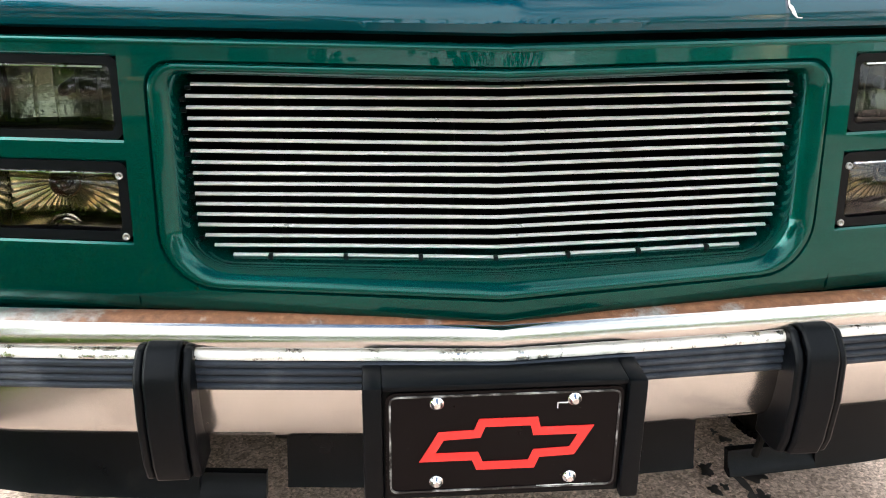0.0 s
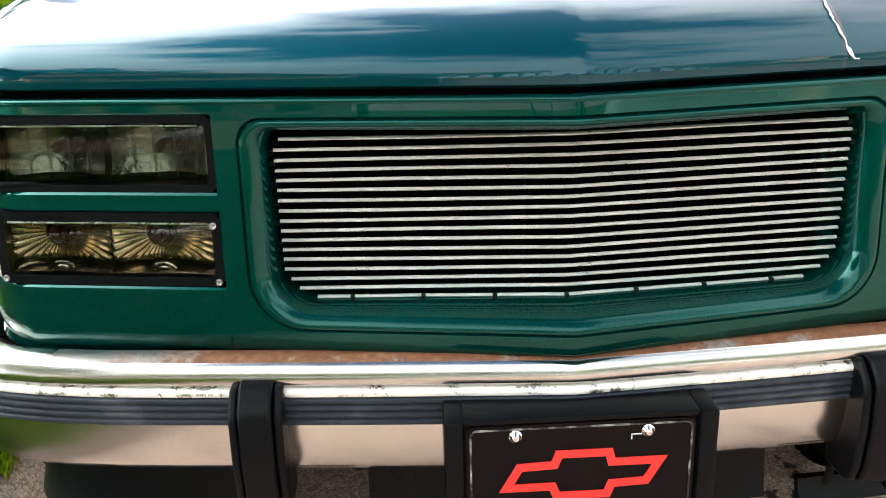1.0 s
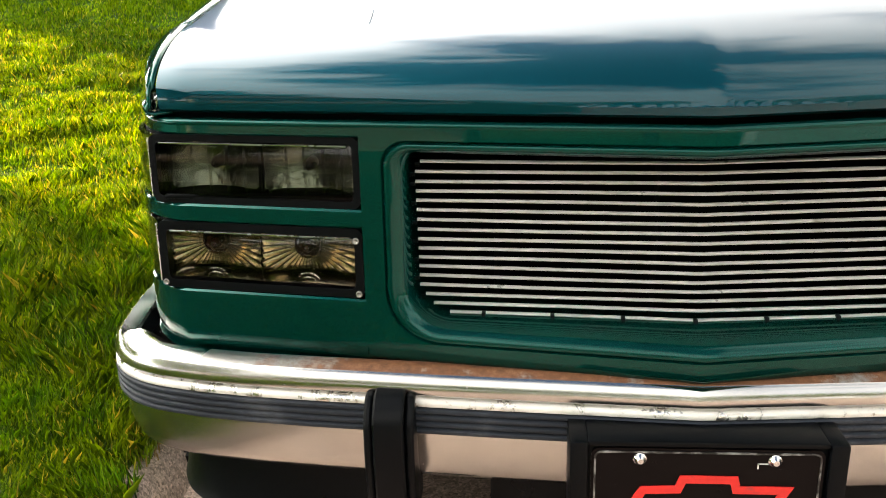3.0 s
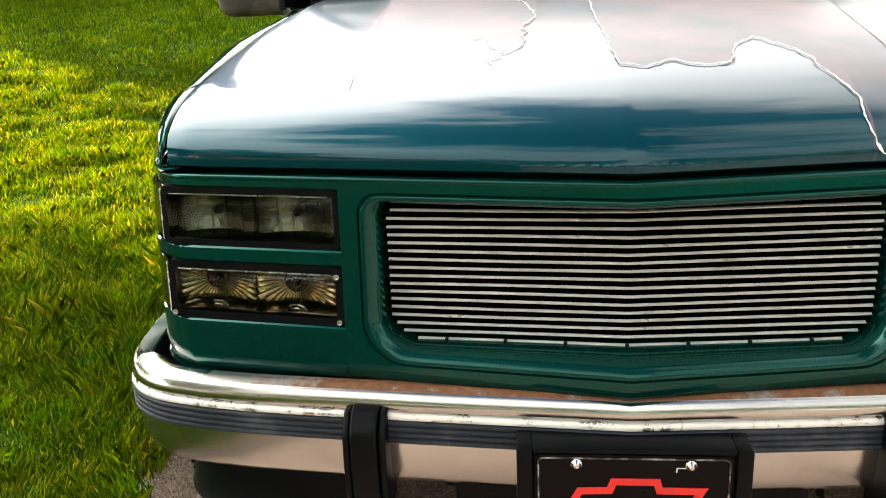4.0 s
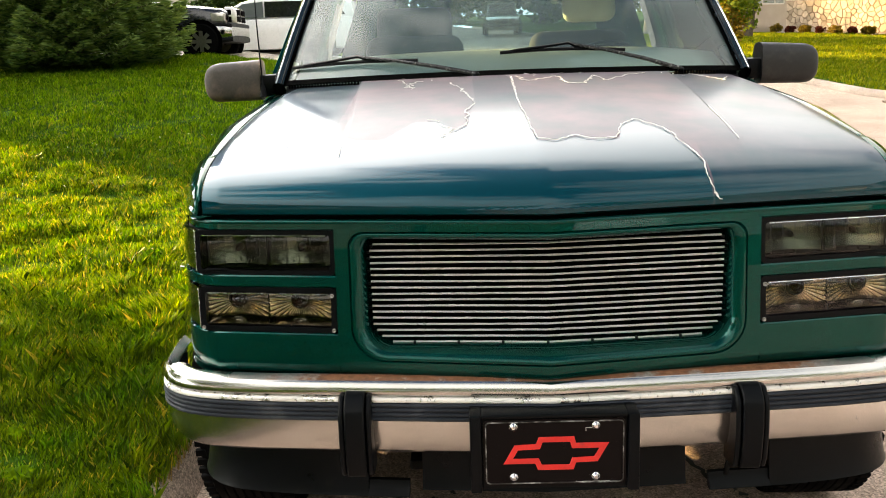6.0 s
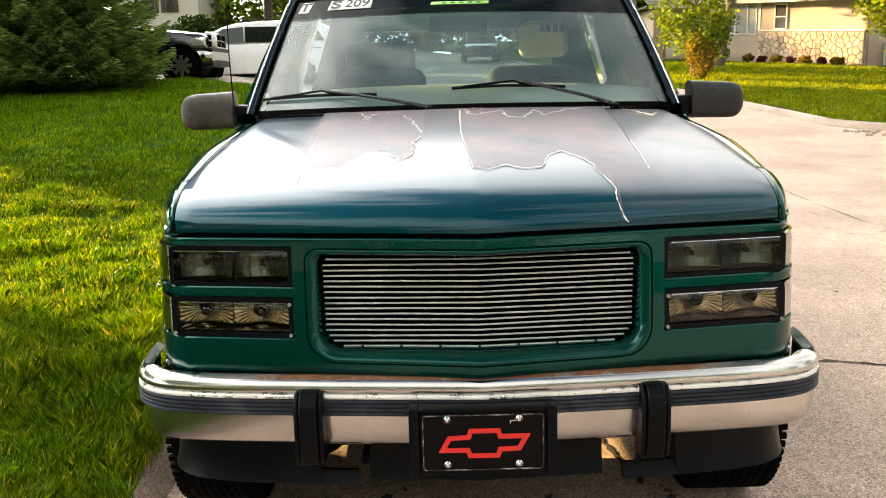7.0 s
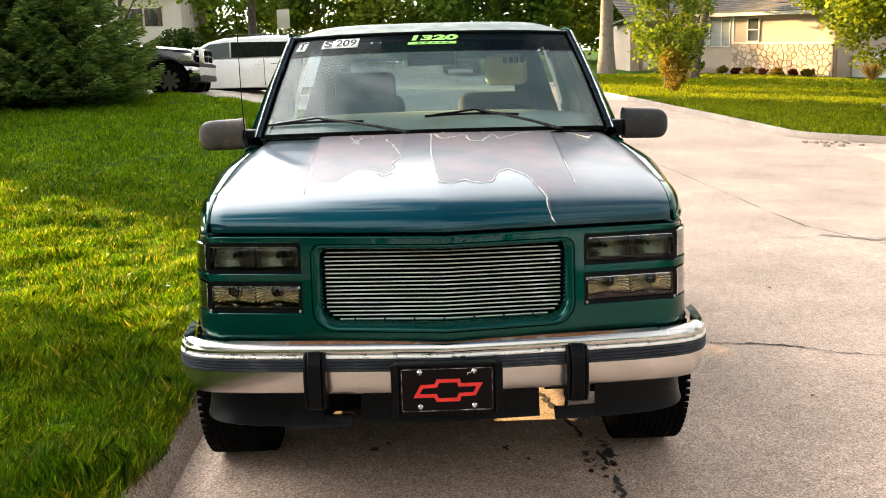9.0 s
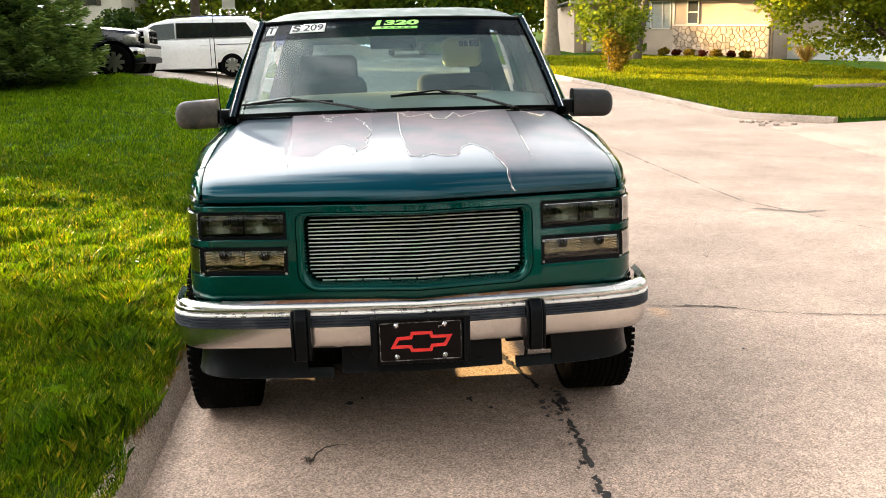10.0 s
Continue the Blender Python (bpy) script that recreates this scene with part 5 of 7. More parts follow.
def wheel_at(x, y, steer=0.0):
    """A road wheel: tyre with tread blocks, rim, hub."""
    w = new("wheel")
    w.parent = pickup
    w.matrix_basis = pose(x, y, WZ, 0, 0, steer)
    R, W = WZ, 0.125
    prof = [(-W * 0.75, 0.20), (-W * 0.95, 0.24), (-W, 0.29), (-W * 0.96, 0.33), (-W * 0.86, R - 0.012), (-W * 0.7, R - 0.006)]
    for k in range(-3, 4):
        c = W * 0.2 * k
        prof += [(c - 0.0125, R - 0.003), (c + 0.006, R - 0.003), (c + 0.0075, R - 0.010), (c + 0.0105, R - 0.010)]
    prof += [(W * 0.86, R - 0.012), (W * 0.96, 0.33), (W, 0.29), (W * 0.95, 0.24), (W * 0.75, 0.20)]
    v, f = lathe(prof, 60)
    ty = solid("tyre", v, f, M["tyre"], w, "black road tyre", 30)
    bm = bmesh.new()
    for i in range(72):
        for sg in (-1, 1):
            m = Matrix.Rotation(2 * math.pi * i / 72, 4, "X") @ Matrix.Translation((sg * W * 0.86, 0, R - 0.006))
            box(bm, -0.014, 0.014, -0.0095, 0.0095, -0.010, 0.002, 0, 1, m)
    tb = part("tread", bm, M["tyre"], w)
    tb["kind"] = "stuff"
    v, f = lathe([(-0.08, 0.20), (-0.06, 0.19), (-0.03, 0.17), (0.03, 0.16), (0.05, 0.08), (0.07, 0.05), (0.075, 0.0)] if x > 0 else [(0.08, 0.20), (0.06, 0.19), (0.03, 0.17), (-0.03, 0.16), (-0.05, 0.08), (-0.07, 0.05), (-0.075, 0.0)], 32)
    solid("rim", v, f, M["steel"], w)


for s in (-1, 1):
    wheel_at(s * 0.822, AXLE_F, 0)
    wheel_at(s * 0.815, AXLE_R)

# screen stickers
M["sticker_white"] = surf("sticker_white", (0.80, 0.80, 0.78), 0.5, var=0.05)
M["sticker_green"] = surf("sticker_green", (0.30, 0.72, 0.12), 0.5, var=0.05)
M["print_black"] = surf("print_black", (0.012, 0.012, 0.014), 0.5, var=0.1)


def glass_card(name, u0, u1, t0, t1, off, mat, slant=0.0):
    rows = []
    for j in range(4):
        q = j / 3
        rows.append([glass_point(u0 + (u1 - u0) * i / 8 + slant * q, t0 + (t1 - t0) * q) + Vector((0, -0.58, 0.81)) * off for i in range(9)])
    v, f = skin(rows)
    return thick(solid(name, v, f, mat, pickup, "", 60), 0.0008, 0)


def lettering(text, u, t, size, mat, name, bold=0.0, stretch=1.0, shear=0.0):
    """Built-in font laid onto the glass."""
    cu = bpy.data.curves.new(name, "FONT")
    cu.body, cu.size, cu.align_x, cu.align_y, cu.offset, cu.shear = text, size, "CENTER", "CENTER", bold, shear
    cu.extrude = 0.0004
    ob = new("letters_tmp", cu)
    dg = bpy.context.evaluated_depsgraph_get()
    me = bpy.data.meshes.new_from_object(ob.evaluated_get(dg))
    bpy.data.objects.remove(ob)
    e = 0.01
    p = glass_point(u, t)
    du = (glass_point(u + e, t) - glass_point(u - e, t)).normalized()
    dt = (glass_point(u, min(1, t + e)) - glass_point(u, t - e)).normalized()
    nn = du.cross(dt).normalized()
    dt = nn.cross(du)
    for vt in me.vertices:
        x, y, z = vt.co
        vt.co = p + du * (x * stretch) + dt * y + nn * (0.0065 + z)
    me.materials.clear()
    me.materials.append(mat)
    ob = new(name, me)
    ob.parent = pickup
    return ob


glass_card("sticker", -0.955, -0.890, 0.840, 0.950, 0.004, M["sticker_white"], 0.012)
lettering("T", -0.917, 0.893, 0.082, M["print_black"], "sticker_letter", 0.0016)
glass_card("sticker", -0.775, -0.685, 0.850, 0.945, 0.004, M["sticker_white"], 0.008)
glass_card("sticker", -0.686, -0.515, 0.848, 0.955, 0.005, M["sticker_white"], 0.004)
lettering("S", -0.727, 0.897, 0.078, M["print_black"], "sticker_letter", 0.003, 1.25)
lettering("209", -0.600, 0.900, 0.082, M["print_black"], "sticker_number", 0.0012, 0.88)
lettering("1320", 0.005, 0.928, 0.066, M["sticker_green"], "sticker_number", 0.0030, 1.85, 0.15)
glass_card("sticker", -0.165, 0.170, 0.856, 0.886, 0.004, M["sticker_green"], 0.006)
for k in range(5):
    glass_card("sticker_mark", -0.10 + 0.050 * k, -0.075 + 0.050 * k, 0.864, 0.878, 0.0055, M["print_black"], 0.003)


# ---- plants ----
def leaf_mat(name, dark, light, trans=0.35, rough=0.55, tip=None, spec=0.06, tufts=False):
    """Leaves or grass: each blade its own tone, lit through from behind."""
    m, nt, b, co = base_mat(name)
    geo = nt.nodes.new("ShaderNodeNewGeometry")
    c = ramp(nt, geo.outputs["Random Per Island"], [(0.0, dark), (0.75, light), (0.93, tuple(min(1, v * 1.2) for v in light)), (0.95, tip or light), (1.0, tip or light)])
    patch = ramp(nt, noise_tex(nt, co, 0.9, 5), [(0.3, (0.75, 0.78, 0.7)), (0.7, (1.2, 1.15, 1.1))])
    c = mixed(nt, 1.0, c, patch, "MULTIPLY")
    if tufts:
        lush = ramp(nt, noise_tex(nt, co, 4.5, 4), [(0.34, (0.62, 0.92, 1.0)), (0.5, (1.0, 1.0, 1.0)), (0.66, (1.28, 1.12, 1.2))])
        c = mixed(nt, 1.0, c, lush, "MULTIPLY")
    nt.links.new(c, b.inputs["Base Color"])
    b.inputs["Roughness"].default_value = rough
    b.inputs["Specular IOR Level"].default_value = spec
    tl = nt.nodes.new("ShaderNodeBsdfTranslucent")
    nt.links.new(mixed(nt, 1.0, c, (1.65, 1.38, 0.6), "MULTIPLY"), tl.inputs[0])
    mx = nt.nodes.new("ShaderNodeMixShader")
    mx.inputs[0].default_value = trans
    nt.links.new(b.outputs[0], mx.inputs[1])
    nt.links.new(tl.outputs[0], mx.inputs[2])
    nt.links.new(mx.outputs[0], nt.nodes["Material Output"].inputs[0])
    return m


M["grass"] = leaf_mat("grass_blades", (0.012, 0.048, 0.001), (0.112, 0.200, 0.006), 0.5, 0.38, (0.34, 0.31, 0.05), 0.22, True)
M["grass_far"] = leaf_mat("far_grass_blades", (0.030, 0.090, 0.003), (0.120, 0.225, 0.008), 0.5, tip=(0.22, 0.28, 0.04))
# lighter, yellower copy of the far grass, with sun put into its colour
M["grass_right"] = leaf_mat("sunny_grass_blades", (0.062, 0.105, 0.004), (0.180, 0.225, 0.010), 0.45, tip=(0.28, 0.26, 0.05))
M["leaf_bright"] = leaf_mat("bright_maple_leaves", (0.080, 0.130, 0.010), (0.210, 0.265, 0.028), 0.42)
M["leaf"] = leaf_mat("maple_leaves", (0.030, 0.070, 0.008), (0.085, 0.140, 0.016), 0.4)
M["leaf_pale"] = leaf_mat("pale_leaves", (0.055, 0.105, 0.012), (0.160, 0.215, 0.028), 0.4)
M["leaf_dark"] = leaf_mat("shade_leaves", (0.016, 0.040, 0.010), (0.045, 0.080, 0.018), 0.3)
M["leaf_gold"] = leaf_mat("golden_leaves", (0.10, 0.085, 0.012), (0.24, 0.17, 0.03), 0.35)
M["leaf_red"] = leaf_mat("purple_leaves", (0.05, 0.012, 0.012), (0.10, 0.025, 0.02), 0.3)
M["needles"] = leaf_mat("spruce_needles", (0.026, 0.066, 0.022), (0.120, 0.200, 0.055), 0.2)
M["needle_tips"] = leaf_mat("spruce_tips", (0.070, 0.135, 0.034), (0.165, 0.245, 0.075), 0.25)
M["straw"] = leaf_mat("dry_grass", (0.13, 0.09, 0.035), (0.27, 0.20, 0.09), 0.3)
M["bark"] = surf("bark", (0.085, 0.062, 0.045), 0.9, var=0.4, scale=9, bumps=0.8, bscale=40, bdist=0.02)
M["bark_pale"] = surf("mottled_bark", (0.24, 0.20, 0.165), 0.9, var=0.3, scale=5, bumps=0.6, bscale=30, bdist=0.01, dirt=(0.10, 0.08, 0.06), dirt_amount=0.55, dscale=5)


def quads(name, centres, a, b, mat, parent=None, label=""):
    """Many small leaf faces at once: centre and two half axes each (n x 3 arrays)."""
    n = len(centres)
    co = np.empty((n, 4, 3), np.float32)
    co[:, 0], co[:, 1], co[:, 2], co[:, 3] = centres - b, centres + a * 0.8, centres + b, centres - a * 0.8
    return raw_mesh(name, co.reshape(-1, 3), 4, mat, parent, label)


def raw_mesh(name, co, k, mat, parent=None, label=""):
    me = bpy.data.meshes.new(name)
    n = len(co) // k
    me.vertices.add(len(co))
    me.vertices.foreach_set("co", np.ascontiguousarray(co, np.float32).ravel())
    me.loops.add(len(co))
    me.loops.foreach_set("vertex_index", np.arange(len(co), dtype=np.int32))
    me.polygons.add(n)
    me.polygons.foreach_set("loop_start", np.arange(0, len(co), k, dtype=np.int32))
    me.update(calc_edges=True)
    me.materials.append(mat)
    ob = new(name, me)
    if parent:
        ob.parent = parent
    if label:
        ob["label"] = label
    return ob


RNG = np.random.default_rng(7)


def unit(n):
    v = RNG.normal(size=(n, 3))
    return v / np.linalg.norm(v, axis=1, keepdims=True)


def leaf_cloud(clumps, per, spread, size, squash=0.75):
    """Leaves scattered round clump centres."""
    c = np.repeat(clumps, per, axis=0)
    off = unit(len(c)) * (RNG.random((len(c), 1)) ** 0.6) * spread
    off[:, 2] *= squash
    p = c + off
    a = unit(len(c))
    a[:, 2] *= 0.6
    b = np.cross(a, unit(len(c)))
    b /= np.linalg.norm(b, axis=1, keepdims=True) + 1e-6
    s = size * (0.6 + 0.8 * RNG.random((len(c), 1)))
    return p, a * s, b * s * 0.65


def crown_points(n, rx, ry, z0, z1, seed, lump=0.35):
    """Clump centres in an uneven crown."""
    u = unit(n)
    r = 0.45 + 0.55 * RNG.random((n, 1)) ** 0.5
    wob = np.array([[1 + lump * noise.noise((d[0] * 1.7 + seed, d[1] * 1.7, d[2] * 1.7))] for d in u])
    p = u * r * wob
    return np.column_stack([p[:, 0] * rx, p[:, 1] * ry, (z0 + z1) / 2 + p[:, 2] * (z1 - z0) / 2])


def tree(name, label, x, y, z, height, rx, crown0, leaf="leaf", bark="bark", trunk=0.16, clumps=160, per=40, spread=0.55, size=0.1, lean=0.0, seed=1.0, category="tree", limbs=9):
    global RNG
    RNG = np.random.default_rng(int(seed * 100))
    t = thing(name, label, category, at=(x, y, z))
    pts = []
    for i in range(8):
        q = i / 7
        pts.append((lean * q * height * 0.5 + 0.06 * noise.noise((q * 3, seed, 0)), 0.06 * noise.noise((q * 3, seed, 5)), -0.15 + q * height * 0.82))
    v, f = tube_mesh(pts, [trunk * (1.25 if i == 0 else 1 - 0.80 * i / 7) for i in range(8)], 10)
    cl = crown_points(clumps, rx, rx, crown0, height, seed)
    cl[:, 0] += lean * height * 0.3
    solid("trunk", v, f, M[bark], t, "", 60)
    for k in range(limbs):
        e = cl[(k * 11) % len(cl)]
        h = max(crown0 * 0.7, min(height * 0.75, e[2] - 0.5 * rx))
        s = Vector((lean * h * 0.5, 0, h))
        e = Vector(e)
        mid = s.lerp(e, 0.5) + Vector((0, 0, 0.12 * rx))
        v2, f2 = tube_mesh([s, mid, e], [trunk * 0.42, trunk * 0.25, trunk * 0.06], 6)
        solid("limb", v2, f2, M[bark], t, "", 60)
    quads("crown", *leaf_cloud(cl, per, spread, size), M[leaf], t)
    return t


def spruce(x, y, z, height, radius, label, size=0.11, density=1.0, seed=0):
    """A spruce: whorls of drooping boughs set with sprays of needles."""
    t = thing("spruce", label, "spruce tree", at=(x, y, z))
    v, f = tube_mesh([(0, 0, -0.2), (0, 0, height * 0.5), (0, 0, height)], [0.2, 0.12, 0.015], 8)
    P, A, B, T = [], [], [], []
    h = 0.30
    while h < height * 0.97:
        q = h / height
        R = radius * (0.70 * (1 - q) ** 0.9 + 0.30 * smoothstep(0.27, 0.08, q)) * (0.92 + 0.16 * RNG.random())
        nb = max(5, int(19 * (1 - q) + 6))
        for k in range(nb):
            a = 2 * math.pi * (k + RNG.random() * 0.8) / nb
            L = R * (0.78 + 0.34 * RNG.random())
            d = np.array([math.cos(a), math.sin(a), 0])
            side = np.array([-d[1], d[0], 0])
            rise = 0.10 - 0.20 * (1 - q)
            m = int((18 + 46 * L) * density)
            s = RNG.random(m) ** 0.7
            w = (RNG.random(m) - 0.5) * 2
            wid = 0.36 * L * (1 - s) ** 0.6 + 0.10
            p = d * (s * L)[:, None] + side * (w * wid)[:, None]
            p[:, 2] = h + rise * s * L + 0.22 * L * s ** 3 - 0.16 * np.abs(w) ** 1.5 - 0.09 * RNG.random(m)
            dirs = d * 0.8 + side * (np.sign(w) * (0.3 + 0.6 * RNG.random(m)))[:, None]
            dirs[:, 2] += (RNG.random(m) - 0.45) * 0.6
            dirs /= np.linalg.norm(dirs, axis=1, keepdims=True)
            oth = np.cross(dirs, unit(m))
            oth /= np.linalg.norm(oth, axis=1, keepdims=True) + 1e-6
            sz = size * (0.7 + 0.7 * RNG.random((m, 1)))
            P.append(p)
            T.append(s + 0.30 * RNG.random(m) > 0.95)
            A.append(oth * sz * 0.27)
            B.append(dirs * sz)
            if q < 0.8:
                e = d * L * 0.9
                v2, f2 = tube_mesh([(0, 0, h), (e[0] * 0.5, e[1] * 0.5, h + rise * L * 0.5), (e[0], e[1], h + rise * L * 0.9 + 0.12 * L)], [0.03, 0.02, 0.006], 4)
                add_mesh(v, f, v2, f2)
        h += 0.28 + 0.16 * q
    solid("trunk", v, f, M["bark"], t, "", 60)
    P, A, B, T = (np.concatenate(q) for q in (P, A, B, T))
    bo = quads("bough_foliage", P[~T], A[~T], B[~T], M["needles"], t, "dark green drooping boughs")
    bt = quads("tip_foliage", P[T], A[T], B[T], M["needle_tips"], t, "lighter green young tips")
    bo["kind"] = bt["kind"] = "stuff"
    return t


def shrub(name, label, x, y, z, r, h, leaf, n=60, per=30, size=0.05):
    t = thing(name, label, "shrub", at=(x, y, z))
    v, f = [], []
    for k in range(5):
        a = 1.3 * k
        add_mesh(v, f, *tube_mesh([(0, 0, -0.05), (0.25 * r * math.cos(a), 0.25 * r * math.sin(a), h * 0.4), (0.6 * r * math.cos(a), 0.6 * r * math.sin(a), h * 0.75)], [0.02, 0.015, 0.005], 5))
    solid("stems", v, f, M["bark"], t, "", 60)
    quads("foliage", *leaf_cloud(crown_points(n, r, r, 0.05, h, x), per, 0.22 * max(r, h), size), M[leaf], t)
    return t


def grass(name, label, xs, ys, zf, inside, density, h, w, mat):
    """Blades over a stretch of lawn: one narrow bent leaf each."""
    (x0, x1), (y0, y1) = xs, ys
    n = int((x1 - x0) * (y1 - y0) * density)
    x = x0 + (x1 - x0) * RNG.random(n)
    y = y0 + (y1 - y0) * RNG.random(n)
    keep = np.array([inside(a, b) and random.random() < 1.35 + 2.2 * noise.noise((a * 4.3, b * 4.3, 1.0)) for a, b in zip(x, y)])
    x, y = x[keep], y[keep]
    n = len(x)
    st = 0.10 if density > 3000 else 0.25
    gx, gy = np.arange(x0 - 0.3, x1 + 0.6, st), np.arange(y0 - 0.3, y1 + 0.6, st)
    Z = np.array([[zf(a, b) for b in gy] for a in gx])
    N = np.array([[noise.noise((a * 2.1, b * 2.1, 1.0)) + 0.6 * noise.noise((a * 7, b * 7, 4.0)) for b in gy] for a in gx])
    W = np.array([[noise.noise((a * 3.1, b * 3.1, 9.0)) for b in gy] for a in gx])
    fi, fj = (x - gx[0]) / st, (y - gy[0]) / st
    i, j = fi.astype(int), fj.astype(int)
    u, q = fi - i, fj - j

    def bil(T):
        return T[i, j] * (1 - u) * (1 - q) + T[i + 1, j] * u * (1 - q) + T[i, j + 1] * (1 - u) * q + T[i + 1, j + 1] * u * q
    z = bil(Z)
    k = np.clip(1 + 1.25 * bil(N), 0.30, 2.1)
    turn = bil(W)
    hh = h * k * (0.55 + 0.75 * RNG.random(n))
    a = 6.0 * turn + RNG.normal(0.0, 1.5, n)
    ln = (0.15 + 0.75 * RNG.random(n)) * hh
    dx, dy = np.cos(a), np.sin(a)
    b = a + math.pi / 2 + (RNG.random(n) - 0.5)
    sx, sy = np.cos(b) * w * (0.6 + 0.8 * RNG.random(n)), np.sin(b) * w * (0.6 + 0.8 * RNG.random(n))
    base = np.column_stack([x, y, z - 0.01])
    mid = base + np.column_stack([dx * ln * 0.35, dy * ln * 0.35, hh * 0.62 + 0.01])
    tip = base + np.column_stack([dx * ln, dy * ln, hh + 0.01])
    side = np.column_stack([sx, sy, np.zeros(n)])
    co = np.empty((n, 5, 3), np.float32)
    co[:, 0], co[:, 1], co[:, 2], co[:, 3], co[:, 4] = base - side, base + side, mid + side * 0.8, tip, mid - side * 0.8
    ob = raw_mesh(name, co.reshape(-1, 3), 5, mat)
    return tagged(ob, label, "grass", kind="stuff")


def on_left(x, y):
    d = kerb_left(y) - 0.050 - x
    return d > 0.0 + 0.05 * noise.noise((y * 3, 0, 0)) and not (21.2 < y < 27.6)


grass("grass", "long lush grass blades beside the kerb", (-2.9, -1.0), (-1.0, 3.0), lawn_left_z, on_left, 17000, 0.062, 0.0017, M["grass"])
grass("grass", "long lush grass blades beside the kerb", (-6.5, -1.0), (-4.0, -1.0), lawn_left_z, on_left, 1500, 0.060, 0.0042, M["grass"])
grass("grass", "long lush grass blades beside the kerb", (-6.5, -2.9), (-1.0, 3.0), lawn_left_z, on_left, 6800, 0.060, 0.0022, M["grass"])
def thinning(a, b):
    """The near grass gives way to the far grass between a and b."""
    return lambda x, y: on_left(x, y) and random.random() > smoothstep(a, b, y)


def thickening(a, b):
    return lambda x, y: on_left(x, y) and random.random() < smoothstep(a, b, y)


grass("grass", "long lush grass blades beside the kerb", (-6.5, -1.0), (3.0, 11.0), lawn_left_z, thinning(6.0, 11.0), 4600, 0.054, 0.0025, M["grass"])
grass("grass", "mown grass of the bank", (-13, -1.2), (6.0, 30.0), lawn_left_z, thickening(6.0, 10.5), 720, 0.058, 0.0070, M["grass_far"])
grass("grass", "mown grass of the bank", (-13, -6.5), (3.0, 9.0), lawn_left_z, on_left, 1000, 0.060, 0.006, M["grass"])


def on_edge(x, y):
    d = kerb_left(y) - 0.060 - x
    return -0.03 < d < 0.07 * (0.5 + noise.noise((y * 1.7, 3, 0)))


grass("dry_grass", "dry straw and dead blades along the kerb", (-1.6, -0.9), (-1.0, 7.0), lawn_left_z, on_edge, 2600, 0.024, 0.0018, M["straw"])


def on_right(x, y):
    return x > kerb_right(y) + 0.085 + 0.06 * noise.noise((y * 2, 5, 0)) and y > 12.22 + 0.04 * (x - 8)


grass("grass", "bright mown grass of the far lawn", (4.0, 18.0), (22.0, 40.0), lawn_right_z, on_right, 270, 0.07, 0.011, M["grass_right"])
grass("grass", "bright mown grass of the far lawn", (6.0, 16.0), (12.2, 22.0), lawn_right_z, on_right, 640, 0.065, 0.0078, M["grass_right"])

spruce(-9.15, 18.7, lawn_left_z(-9.15, 18.7), 11.0, 2.8, "large dark green spruce with boughs to the ground", size=0.085, density=4.0)

# shade trees of the street, mostly out of view
for x, y, h, r, s in ((-20.1, 23.1, 15, 4.1, 1.1), (-25.54, 14.6, 16, 3.0, 2.2), (-21.3, 11.6, 13, 3.0, 2.9), (-27.3, 7.6, 16, 4.2, 3.3), (-23.3, 0.6, 14, 3.8, 4.4), (-19, -14, 13, 4.5, 5.5), (-24, 31.3, 16, 4.6, 11.5), (-27, 41, 16, 4.8, 12.5)):
    tree("maple", "tall leafy maple that shades the street", x, y, 0.3 if y < 8 else lawn_left_z(x, min(y, 40)) - 0.1, h, r, 1.4, "leaf", trunk=0.22, clumps=480, per=26, spread=0.95, size=0.33, seed=s, limbs=5)
# added out of view: the high crown shades the hood, sun passes below
tree("maple", "unseen maple added so that its high crown keeps sun off the hood", -20.25, 12.86, lawn_left_z(-20.25, 12.86) - 0.1, 15.5, 3.9, 6.5, "leaf", trunk=0.2, clumps=560, per=36, spread=0.8, size=0.26, seed=16.5, limbs=6)
# another unseen tree, added to dim the sky over the near left side
tree("maple", "unseen maple added to darken the near grass and road", -10.5, -7.0, 0.2, 9.5, 4.0, 2.2, "leaf", trunk=0.2, clumps=260, per=36, spread=0.8, size=0.2, seed=15.5, limbs=6)
for k, (x, y, h, r) in enumerate(((-5, -29, 12, 4.5), (-1, -34, 14, 5), (7, -30, 12, 4.6), (23, -29, 13, 5), (-25, -27, 13, 5), (26, -14, 12, 5), (27, 2, 11, 4.5), (14, -32, 14, 5), (19, -35, 15, 5), (-13, -33, 14, 5), (-19, -35, 15, 5))):
    tree("maple", "leafy maple across the street", x, y, -0.1, h, r, 1.5, "leaf_dark", trunk=0.24, clumps=200, per=22, spread=1.1, size=0.30, seed=6 + k, limbs=5)
